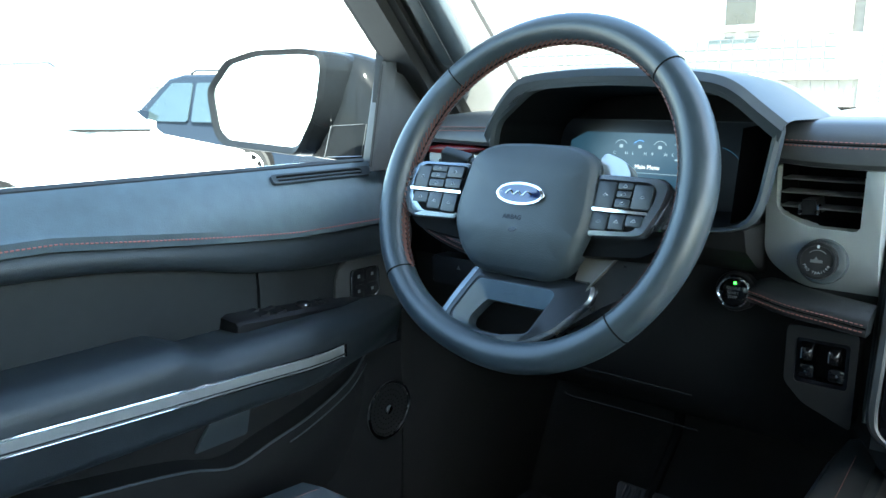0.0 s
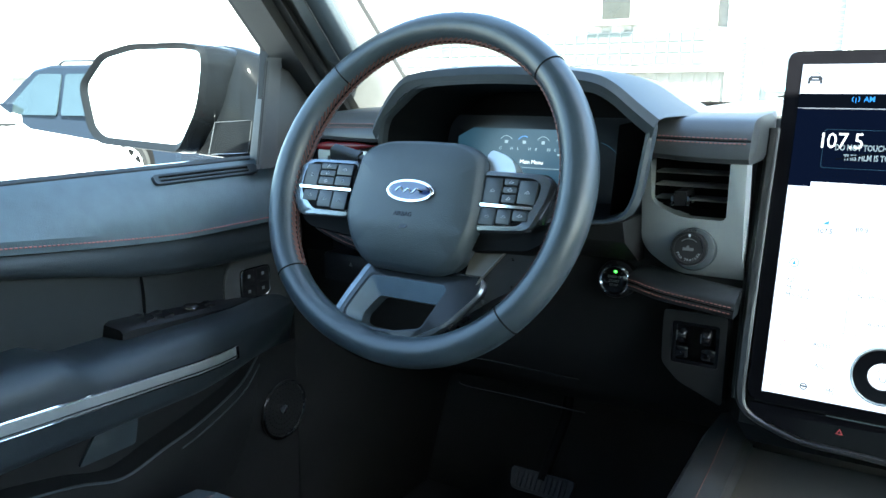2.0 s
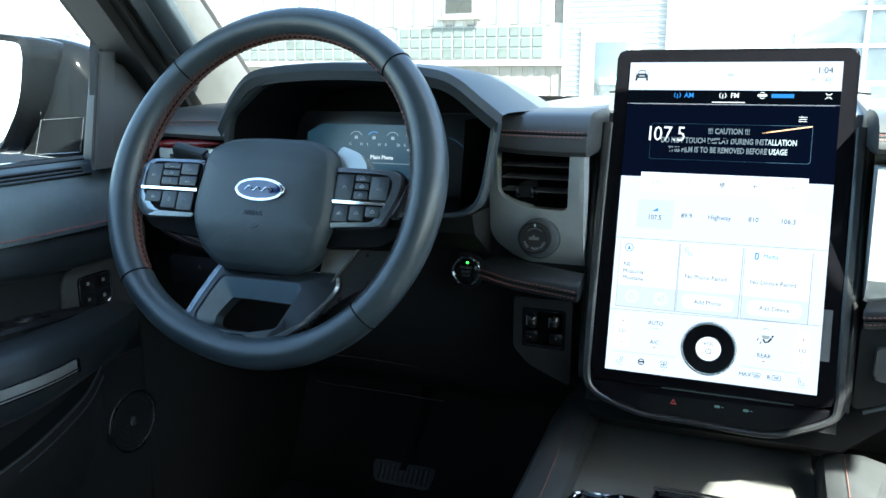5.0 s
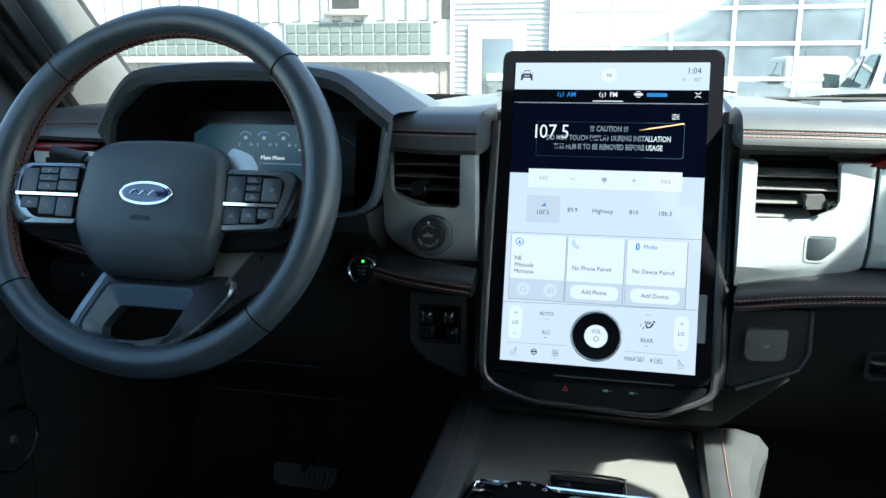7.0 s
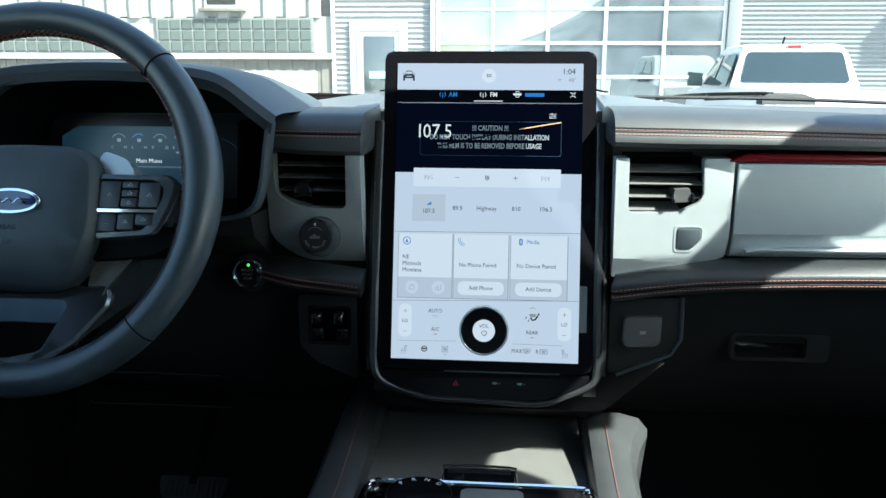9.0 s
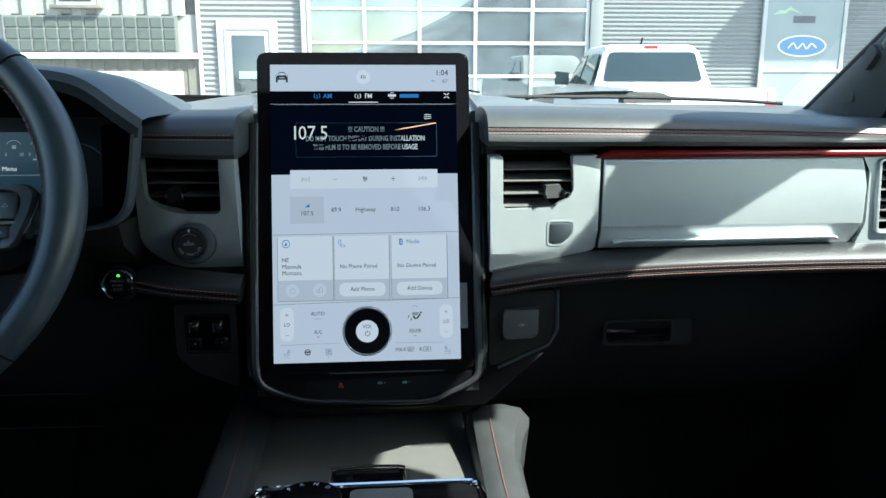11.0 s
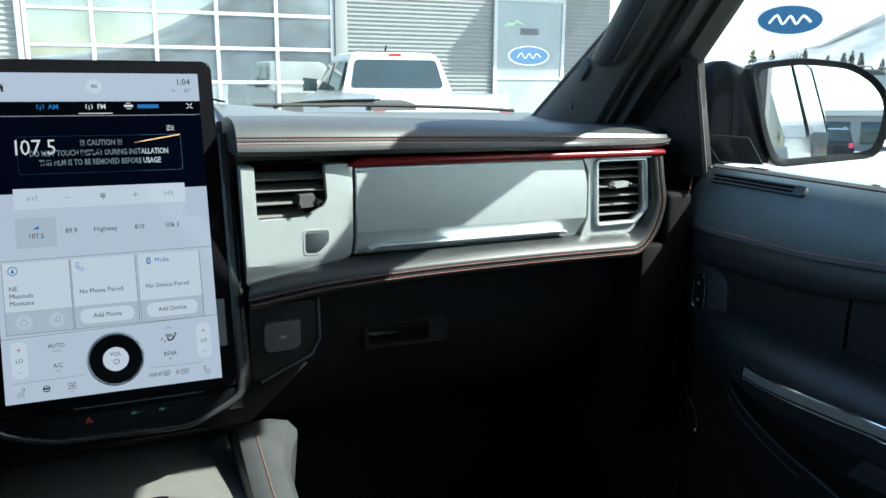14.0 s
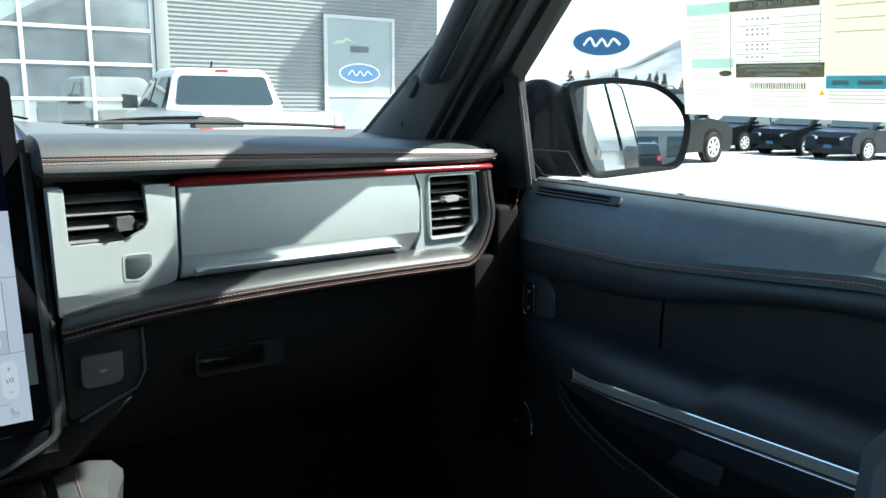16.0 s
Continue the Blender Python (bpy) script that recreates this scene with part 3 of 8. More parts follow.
    part("speaker_ring", tube(ringp, 0.0028, 8, (s, 0, 0), True), CHROME, grille, "glossy speaker ring")
    part("speaker_cap", prism(oval(0, 0, 0.007, 0.007, 16), 0.004, gc @ Matrix.Translation((0, 0, 0.003)), 0.001), GLOSS_GREY, grille)
    dots = bmesh.new()
    for r in range(1, 6):
        for k in range(r * 8):
            a = 2 * math.pi * k / (r * 8)
            prism(oval(0.0076 * r * math.cos(a), 0.0076 * r * math.sin(a), 0.0010, 0.0011, 5), 0.0008, gc @ Matrix.Translation((0, 0, 0.0008)), bm=dots)
    tagged(part("perforations", dots, BLACK, grille), kind="stuff")
    # belt grille and seal
    ya, yb = (-0.208, -0.040) if s < 0 else (-0.158, 0.004)
    bq = plane((s * 0.7635, (ya + yb) / 2, 1.3645), (0, -s, 0), (s * 0.60, 0, 0.80))
    hl = (yb - ya) / 2
    bv = part("belt_vent", plate(rounded(rect(-hl, -0.0065, hl, 0.0065), 0.005), [rounded(rect(-hl + 0.007, -0.0042, hl - 0.016, 0.0042), 0.003)], 0.006, bq @ Matrix.Translation((0, 0, 0.0022))), SOFT, d, "long demister vent in the sill")
    part("vent_slot", prism(rect(-hl + 0.006, -0.0048, hl - 0.015, 0.0048), 0.002, bq @ Matrix.Translation((0, 0, 0.0004))), BLACK, bv)
    part("rib", prism(rect(-hl + 0.006, -0.001, hl - 0.016, 0.0008), 0.002, bq @ Matrix.Translation((0, 0, 0.0018))), SOFT, bv)
    part("belt_seal", across([(0.787, 1.368), (0.787, 1.376), (0.794, 1.379), (0.80, 1.368)]), RUBBER, d, "black rubber window seal")
    # window frame: upright front post, slanted top, rear post
    e, yn, yo = (0.108, (-0.057, -0.028), (-0.025, -0.004)) if s < 0 else (0.165, (-0.007, 0.028), (0.035, 0.057))
    fr = part("window_frame", slanted(s, e + 0.075, e - 0.012, 1.425, 1.84, 0.752, 0.722, 0.035, 0.006), HARD, d, "door window frame")
    part("frame_seal", slanted(s, e + 0.001, e - 0.003, 1.425, 1.84, 0.768, 0.738, 0.02, 0.0), RUBBER, fr, "black rubber glass channel")
    zline = lambda y: 1.425 + (e + 0.01 - y) / 1.02
    ztop = 1.533 if s < 0 else 1.522
    bmx = bmesh.new()
    loft([[(s * xx, y, z) for y, z in ((yo[0] - 0.004, 1.372), (0.19, 1.372), (0.19, 1.44), (yo[1] + 0.075, 1.478), (yo[1] + 0.004, 1.502))] for xx in (0.752, 0.79)], bm=bmx)
    bmesh.ops.bevel(bmx, geom=list(bmx.edges), offset=0.004, segments=2, affect="EDGES", profile=0.5, clamp_overlap=True)
    part("sail_backing", loft([[(s * xx, y, z) for y, z in ((yo[0] + 0.004, 1.372), (0.20, 1.372), (0.20, zline(0.20) + 0.03), (yo[1] + 0.008, zline(yo[1] + 0.008) + 0.03))] for xx in (0.768, 0.785)]), HARD, d, "dark backing of the sail panel")
    # sail panel toned by side: grey for the lit left, black for the shaded right
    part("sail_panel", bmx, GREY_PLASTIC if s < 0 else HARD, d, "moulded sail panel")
    secs = []
    for z in (1.366, 1.38, 1.40, 1.44, 1.47, ztop - (0.022 if s < 0 else 0.0)):
        f = (z - 1.375) / 0.152
        a, b = yn[0] + (yn[1] - yn[0]) * f, yo[0] + (yo[1] - yo[0]) * f
        b += 0.012 * max(0.0, (1.41 - z) / 0.045) ** 2
        secs.append([(s * 0.747, b + 0.004, z), (s * 0.7405, b, z), (s * 0.739, (a + b) / 2, z), (s * 0.7405, a + 0.004, z), (s * 0.7445, a, z), (s * 0.79, a + 0.062, z), (s * 0.79, b + 0.066, z)])
    # post toned the same way, grey where lit and black where shaded
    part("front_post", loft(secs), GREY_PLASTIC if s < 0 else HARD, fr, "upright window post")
    part("post_seal", loft([[(s * x, y, z) for x, y in ((0.7455, ya - 0.0005), (0.7425, ya + 0.0015), (0.7475, ya + 0.006), (0.752, ya + 0.006))] for z, ya in ((1.372, yn[0] - 0.0005), (1.495, yn[0] + (yn[1] - yn[0]) * 0.12 / 0.152), (ztop - 0.026, yn[0] + (yn[1] - yn[0]) * (ztop - 0.026 - 1.375) / 0.152))]), RUBBER, fr, "black rubber glass channel")
    part("rear_post", box((min(s * 0.69, s * 0.80), -1.12, 1.37), (max(s * 0.69, s * 0.80), -1.04, 1.86)), GREY_PLASTIC, d)
    part("top_rail", box((min(s * 0.657, s * 0.735), -1.12, DOOR_TOP), (max(s * 0.657, s * 0.735), -0.42, DOOR_TOP + 0.05), 0.006), GREY_PLASTIC, d)
    pane = loft([[(s * 0.795, -1.08, 1.37), (s * 0.795, 0.04, 1.37)], [(s * 0.770, -1.08, 1.55), (s * 0.772, 0.03, 1.55)], [(s * 0.715, -1.08, 1.85), (s * 0.715, -0.30, 1.85)]], closed=False)
    sheet("pane", pane, PANE, d, "clear side window glass")
    return d


for s, side in ((-1, "left"), (1, "right")):
    door(s, side)


# ---- door mirrors ----
def door_mirror(s):
    mr = thing("door_mirror", "black painted door mirror with a wide glass", "car mirror", (s * 0.95, 0.13, 1.36), group="door mirrors")
    if s < 0:
        q = plane((-1.165, 0.10, 1.452), (1, -0.10, 0), (0.0, 0.06, 1))
        k = 1.0
        out = [(-0.212, 0.024), (-0.137, 0.080), (-0.035, 0.0945), (0.118, 0.0925), (0.168, 0.086), (0.176, 0.060), (0.166, 0.005), (0.1543, -0.025), (0.106, -0.090), (-0.148, -0.085), (-0.185, -0.060)]
    else:
        q = plane((1.06, 0.10, 1.44), (0.894, -0.448, 0), (0.01, 0.03, 1))
        k = 1.0
        out = [(-0.119, 0.080), (-0.041, 0.090), (0.040, 0.0823), (0.082, 0.057), (0.107, 0.020), (0.102, -0.030), (0.092, -0.066), (-0.070, -0.085), (-0.091, -0.037)]
    out = rounded([(x * k, y) for x, y in out], 0.02, 3)
    cx = sum(p[0] for p in out) / len(out)
    cy = sum(p[1] for p in out) / len(out)
    sc = lambda f, m=0.0: [(cx + (x - cx) * f, cy + (y - cy) * f) for x, y in out]
    hx, hy = (0.194, 0.092) if s < 0 else (0.113, 0.087)
    inward = lambda d: [(cx + (x - cx) * (1 - d / hx), cy + (y - cy) * (1 - d / hy)) for x, y in out]
    secs = [[q @ Vector((x, y, z)) for x, y in sc(f)] for f, z in ((0.975, -0.008), (1.0, -0.004), (1.015, -0.02), (1.0, -0.07), (0.8, -0.12), (0.4, -0.15))]
    part("housing", loft(secs), MIRROR_BLACK, mr, "glossy black mirror housing")
    part("rim", loft([[q @ Vector((x, y, z)) for x, y in inward(f)] for f, z in ((0.0, -0.004), (0.0, 0.004), (0.0015, 0.009), (0.0045, 0.008), (0.0120, 0.0012))], caps=False), MIRROR_RIM, mr, "matt black mirror rim", angle=70)
    part("glass", prism(inward(0.008), 0.003, q @ Matrix.Translation((0, 0, 0.0008))), MIRROR, mr, "reflecting mirror glass")
    # the inboard shoulder, one curved form from the glass edge down to the door
    if s < 0:
        st = ((-1.0656, 1.5404, 1.357, 0.114), (-1.0217, 1.5405, 1.3542, 0.118), (-0.9784, 1.5274, 1.35, 0.128), (-0.9549, 1.5034, 1.3469, 0.139), (-0.9365, 1.4721, 1.3431, 0.15), (-0.9152, 1.4272, 1.3395, 0.163), (-0.8817, 1.3787, 1.3368, 0.178))
    else:
        st = ((1.013, 1.488, 1.3599, 0.13), (0.9874, 1.508, 1.3597, 0.145), (0.9598, 1.5211, 1.3596, 0.157), (0.9469, 1.5254, 1.3583, 0.164), (0.938, 1.5209, 1.3559, 0.172), (0.9259, 1.511, 1.353, 0.181), (0.9161, 1.4985, 1.3498, 0.188), (0.907, 1.4791, 1.3467, 0.196), (0.8932, 1.435, 1.3426, 0.205), (0.8833, 1.3902, 1.3393, 0.212))
    secs = []
    for x, zt, zb, y in smooth_path([Vector(p) for p in st], 4):
        h = zt - zb
        secs.append([(x, y + 0.012, zb), (x, y + 0.002, zb + 0.004), (x, y, zb + 0.2 * h), (x, y + 0.001, zb + 0.45 * h), (x, y + 0.005, zb + 0.68 * h), (x, y + 0.013, zb + 0.85 * h), (x, y + 0.023, zb + 0.95 * h), (x, y + 0.038, zt), (x, y + 0.065, zt), (x, y + 0.09, zt - 0.006), (x, y + 0.12, zt - 0.05 * h), (x, y + 0.12, zb)])
    sh = part("shoulder", loft(secs), MIRROR_BLACK, mr, "glossy black mirror shoulder", angle=80)
    # a cover that follows the curve of the shoulder
    sk_ = sorted((x, y) for x, a, b, y in smooth_path([Vector(p) for p in st], 4))
    front_ = lambda x: float(np.interp(x, [p[0] for p in sk_], [p[1] for p in sk_]))
    (xa0, xa1), (xb0, xb1), (zh, zl) = ((-1.014, -0.950), (-1.030, -0.958), (1.414, 1.360)) if s < 0 else ((0.905, 0.966), (0.930, 0.990), (1.407, 1.363))
    rows_ = []
    for f in np.linspace(0, 1, 9):
        xa, xb = xa0 + (xa1 - xa0) * f, xb0 + (xb1 - xb0) * f
        rows_.append([(xa, front_(xa) - 0.0012, zh - 0.004 * f * s), (xb, front_(xb) - 0.0018, zl - 0.004 * f * s), (xb, front_(xb) + 0.006, zl - 0.004 * f * s), (xa, front_(xa) + 0.006, zh - 0.004 * f * s)])
    part("shoulder_cover", loft(rows_), MIRROR_BLACK, mr, "gloss black cover on the shoulder")
    rim_ = [Vector(r[0]) for r in rows_] + [Vector(r[1]) for r in reversed(rows_)]
    part("cover_gap", tube([p + Vector((0, -0.0004, 0)) for p in rim_], 0.0008, 5, (0, 1, 0), True), GLOSS_GREY, mr)
    foot = loft([[(s * 0.80, 0.05, 1.335), (s * 0.80, 0.17, 1.335), (s * 0.80, 0.17, 1.350), (s * 0.80, 0.05, 1.350)], [(s * 0.98, 0.09, 1.330), (s * 0.98, 0.17, 1.330), (s * 0.98, 0.17, 1.352), (s * 0.98, 0.09, 1.352)]])
    part("foot", foot, SILVER_DARK, mr)
    return mr


MIRROR_BLACK = material("mirror_housing_black", (0.005, 0.006, 0.007), 0.07, vary=0.2, spec=0.045, bump=0.02, bump_scale=120)
MIRROR_RIM = material("mirror_rim_black", (0.005, 0.006, 0.007), 0.5, vary=0.2, spec=0.06)
door_mirror(-1)
door_mirror(1)

# ---- dashboard ----
dash = thing("dashboard", "black leather-wrapped dashboard with satin silver panels", "dashboard", (0, 0.30, 1.10))

# top of the dash, sloping to the windscreen
tops = []
for x in sorted([*np.linspace(-0.745, 0.745, 31), -0.1375, -0.1365, 0.1355, 0.1365, -0.5565, -0.5555, -0.2265, -0.2255]):
    front = 0.145 if (-0.137 < x < 0.136 or -0.556 < x < -0.226) else 0.095
    crown = 0.022 * math.exp(-((x - 0.0) / 0.26) ** 6)
    end = 0.63 - 0.13 * (x / 0.72) ** 2
    drop = 0.010 * max(0.0, x / 0.7) + 0.006 * max(0.0, -x / 0.7)
    tops.append([(x, front + 0.004, 1.30), (x, front, 1.428 - drop), (x, front + 0.003, 1.4372 + crown * 0.25 - drop), (x, max(0.115, front + 0.04), 1.438 + crown * 0.5 - drop), (x, 0.24, 1.438 + crown - drop), (x, 0.34, 1.441 + crown * 0.8 - drop),
                 (x, end - 0.05, 1.436 - drop * 0.7), (x, end, 1.432), (x, end, 1.25), (x, front + 0.1, 1.25)])
part("top_pad", loft(tops), TOP_PAD, dash, "dark soft-touch dash top")
# grille of the centre speaker
gb = bmesh.new()
for i in range(16):
    for j in range(9):
        x, y = -0.15 + i * 0.02, 0.24 + j * 0.014
        prism(oval(0, 0, 0.003, 0.003, 5), 0.002, plane((x, y, 1.4625), (1, 0, 0), (0, 1, 0)), bm=gb)
tagged(part("speaker_holes", gb, BLACK, dash), kind="stuff")


def lower_dash():
    secs = []
    for x in sorted([*np.linspace(-0.76, 0.76, 25), -0.1375, -0.1365, 0.1355, 0.1365]):
        b = 0.06 if -0.137 < x < 0.136 else 0.0
        secs.append([(x, 0.045 + b, 1.30), (x, 0.05 + b, 1.245), (x, 0.058 + b, 1.20), (x, 0.085 + b, 1.14), (x, 0.13, 1.08), (x, 0.20, 1.03), (x, 0.32, 1.0), (x, 0.40, 1.0), (x, 0.40, 1.30)])
    return loft(secs)


part("lower_panel", lower_dash(), HARD, dash, "black grained lower dash")

part("panel_seam", tube(smooth_path([(-0.5451, 0.135, 1.0432), (-0.5334, 0.135, 1.0389), (-0.4639, 0.135, 1.0398), (-0.3462, 0.135, 1.0395)], 4), 0.0011, 5), HARD, dash, "raised edge of the knee panel")
part("panel_seam", tube(smooth_path([(-0.5005, 0.1, 1.0997), (-0.4392, 0.1, 1.1005), (-0.3428, 0.1, 1.0994)], 4), 0.0010, 5), HARD, dash, "raised edge of the knee panel")
# stitched leather brow, passenger side: a round-fronted roll
def brow(xs, ztop, zbot, yfront, name="brow_roll"):
    secs = []
    for x, zt, zb, yf in zip(xs, ztop, zbot, yfront):
        zm = (zt + zb) / 2
        secs.append([(x, 0.10, zt + 0.002), (x, 0.06, zt + 0.001), (x, yf + 0.034, zt - 0.001), (x, yf + 0.020, zt - 0.005), (x, yf + 0.0105, zm + 0.007), (x, yf + 0.0075, zm + 0.002), (x, yf + 0.0080, zm), (x, yf + 0.0055, zm - 0.002),
                     (x, yf + 0.0018, zb + 0.009), (x, yf + 0.0015, zb + 0.006), (x, yf + 0.005, zb + 0.0015), (x, yf + 0.014, zb), (x, yf + 0.03, zb), (x, 0.10, zb)])
    return secs


xs = [0.1305, 0.1345, 0.20, 0.30, 0.40, 0.50, 0.60, 0.66, 0.69, 0.704, 0.708]
zt = [1.440, 1.447, 1.447, 1.444, 1.441, 1.437, 1.432, 1.428, 1.425, 1.421, 1.416]
zb = [1.414, 1.409, 1.408, 1.408, 1.407, 1.406, 1.405, 1.405, 1.406, 1.408, 1.410]
yf = [0.018, 0.009, 0.006, 0.004, 0.004, 0.005, 0.007, 0.009, 0.012, 0.018, 0.03]
rl = part("brow_roll", loft(brow(xs, zt, zb, yf)), DASH_LEATHER, dash, "padded leather brow with twin red stitching")
for dz in (-0.0004, -0.0050):
    path = [(x, y + 0.0066 + 0.55 * dz, (a + b) / 2 + dz) for x, y, a, b in zip(xs[1:], yf[1:], zt[1:], zb[1:])]
    part("stitching", stitches(path, 0.0056, 0.0036, 0.00065), THREAD, rl, "red contrast stitching")
part("seam", tube([(x, y + 0.0056, (a + b) / 2 - 0.0027) for x, y, a, b in zip(xs[1:], yf[1:], zt[1:], zb[1:])], 0.0008, 5), BLACK, rl)

# brow between cluster and screen
xs = [-0.238, -0.231, -0.20, -0.16, -0.1345, -0.1305]
zt = [1.436, 1.443, 1.444, 1.444, 1.444, 1.438]
zb = [1.406, 1.401, 1.399, 1.398, 1.398, 1.404]
yf = [0.004, -0.008, -0.012, -0.012, -0.010, 0.0]
rl = part("brow_roll", loft(brow(xs, zt, zb, yf)), DASH_LEATHER, dash, "padded leather brow with twin red stitching")
for dz in (0.0025, -0.0022):
    path = [(x, y + 0.0062 + 0.55 * dz, (a + b) / 2 + dz) for x, y, a, b in zip(xs[1:-1], yf[1:-1], zt[1:-1], zb[1:-1])]
    part("stitching", stitches(path, 0.0056, 0.0036, 0.00065), THREAD, rl, "red contrast stitching")
part("seam", tube([(x, y + 0.0074, (a + b) / 2) for x, y, a, b in zip(xs[1:-1], yf[1:-1], zt[1:-1], zb[1:-1])], 0.0008, 5), BLACK, rl)
# brow at the driver's outer end
xs = [-0.712, -0.705, -0.66, -0.60, -0.572, -0.566]
zt = [1.43, 1.438, 1.443, 1.446, 1.446, 1.44]
zb = [1.41, 1.404, 1.403, 1.402, 1.402, 1.405]
yf = [0.02, 0.006, 0.0, -0.004, -0.006, 0.002]
rl = part("brow_roll", loft(brow(xs, zt, zb, yf)), DASH_LEATHER, dash, "padded leather brow with twin red stitching")
for dz in (0.0025, -0.0022):
    path = [(x, y + 0.0062 + 0.55 * dz, (a + b) / 2 + dz) for x, y, a, b in zip(xs[1:-1], yf[1:-1], zt[1:-1], zb[1:-1])]
    part("stitching", stitches(path, 0.0056, 0.0036, 0.00065), THREAD, rl, "red contrast stitching")

# black fillers close the dash towards the doors, black in place of shade there
part("end_filler", loft([[(-0.772, y, z), (-0.708, y, z), (-0.708, 0.25, z), (-0.772, 0.25, z)] for y, z in ((0.22, 1.02), (0.14, 1.08), (0.09, 1.14), (0.062, 1.20), (0.045, 1.26), (0.036, 1.30), (0.036, 1.396), (0.042, 1.402))]), BLACK, dash, "added black filler at the end of the dash")
# low block added to keep a sun streak off the lower dash
part("end_filler", box((0.655, 0.0, 1.00), (0.700, 0.12, 1.276), 0.006, 2), BLACK, dash, "added black filler at the end of the dash")
for lo_, hi_, fr_ in ((0.696, 0.738, 0.006), (0.738, 0.772, 0.042)):
    part("end_filler", box((lo_, fr_, 1.00), (hi_, 0.12, 1.345 if fr_ < 0.03 else 1.402), 0.008, 3), BLACK, dash, "added black filler at the end of the dash")
# red accent strips, round-fronted
def accent(rows_):
    return loft([[(x, y + 0.004, z + h), (x, y + 0.0012, z + h * 0.9), (x, y, z + h * 0.62), (x, y, z + h * 0.38), (x, y + 0.0012, z + h * 0.1), (x, y + 0.004, z), (x, 0.05, z), (x, 0.05, z + h)] for x, y, z, h in rows_])


part("accent_strip", accent(((0.2565, 0.0165, 1.3945, 0.0015), (0.2640, 0.0145, 1.3945, 0.0060), (0.2730, 0.0135, 1.3942, 0.0098), (0.40, 0.0125, 1.3940, 0.0098), (0.5735, 0.010, 1.3940, 0.0096), (0.66, 0.008, 1.3950, 0.0086), (0.6880, 0.009, 1.3960, 0.0076), (0.6925, 0.013, 1.3975, 0.0040))), RED, dash, "dark red accent strip", angle=60)
part("accent_strip", accent(((-0.70, 0.008, 1.390, 0.008), (-0.68, 0.007, 1.389, 0.012), (-0.63, 0.007, 1.391, 0.011), (-0.606, 0.008, 1.3955, 0.004), (-0.600, 0.010, 1.397, 0.002))), RED, dash, "dark red accent strip", angle=60)


def inset(poly, y, right):
    """Where a level line crosses a polygon, left or right."""
    xs = []
    for (xa, ya), (xb, yb) in zip(poly, poly[1:] + poly[:1]):
        if (ya - y) * (yb - y) < 0:
            xs.append(xa + (xb - xa) * (y - ya) / (yb - ya))
    return (max(xs) - 0.0005) if right else (min(xs) + 0.0005)


def vent(front, cut, heights, rise, knob, parent, deep=0.055, tone=None):
    """A louvred air vent in an opening (x, z): dark well, tilted blades and a sliding knob (x, z, half-width, half-height, material)."""
    xs, zs = [p[0] for p in cut], [p[1] for p in cut]
    q = plane((0, front, 0), (1, 0, 0), (0, 0, 1))
    mid = (sum(xs) / len(xs), sum(zs) / len(zs))
    grow = lambda k: [(mid[0] + (x - mid[0]) * k, mid[1] + (z - mid[1]) * k) for x, z in cut]
    v = part("air_vent", loft([[q @ Vector((x, z, d)) for x, z in grow(k)] for k, d in ((1.01, -0.006), (0.985, -0.012), (0.94, -deep))], caps=False), BLACK, parent, "dark air vent duct")
    part("well", prism(grow(1.0), 0.004, q @ Matrix.Translation((0, 0, -deep))), BLACK, v)
    for z in heights:
        x0, x1 = inset(cut, z, 0) - 0.001, inset(cut, z, 1) + 0.001
        secs = []
        for x in (x0, x0 + 0.004, (x0 + x1) / 2, x1 - 0.004, x1):
            pinch = 0.0 if x0 < x < x1 else 0.0006
            secs.append([q @ Vector((x, z - 0.0011 + pinch, -0.0052)), q @ Vector((x, z, -0.0040)), q @ Vector((x, z + 0.0009, -0.0052)), q @ Vector((x, z + rise + 0.0006, -0.030)), q @ Vector((x, z + rise - 0.0010, -0.030))])
        part("slat", loft(secs), tone or SLAT, v)
    kx, kz, kw, kh, km = knob
    kq_ = q @ Matrix.Translation((kx, kz, 0.005)) @ Matrix.Rotation(radians(4), 4, "Z")
    kx, kz = 0.0, 0.0
    kn = part("knob", loft([[kq_ @ Vector((kx + a * kw, kz + b * kh, d)) for a, b in ((-0.8, -1), (0.8, -1), (0.86, 0.2), (0.74, 1), (-0.74, 1), (-0.86, 0.2))] for d in (-0.030, -0.004, 0.0)]), km, v, "sliding vent knob")
    for e in (-1, 1):
        part("knob_end", loft([[kq_ @ Vector((kx + e * kw + a, kz + b * kh, d)) for a, b in ((-0.0010, -1.02), (0.0010, -1.02), (0.0011, 0.0), (0.0006, 0.35), (-0.0008, 0.35))] for d in (-0.008, 0.0012, 0.0022)]), ALU if km is ALU else CHROME, kn, "bright knob end")
        part("knob_pin", prism(oval(kx + e * kw, kz - kh * 0.62, 0.0022, 0.0022, 12), 0.004, kq_ @ Matrix.Translation((0, 0, 0.0042)), 0.0006), GLOSS, kn)
    return v


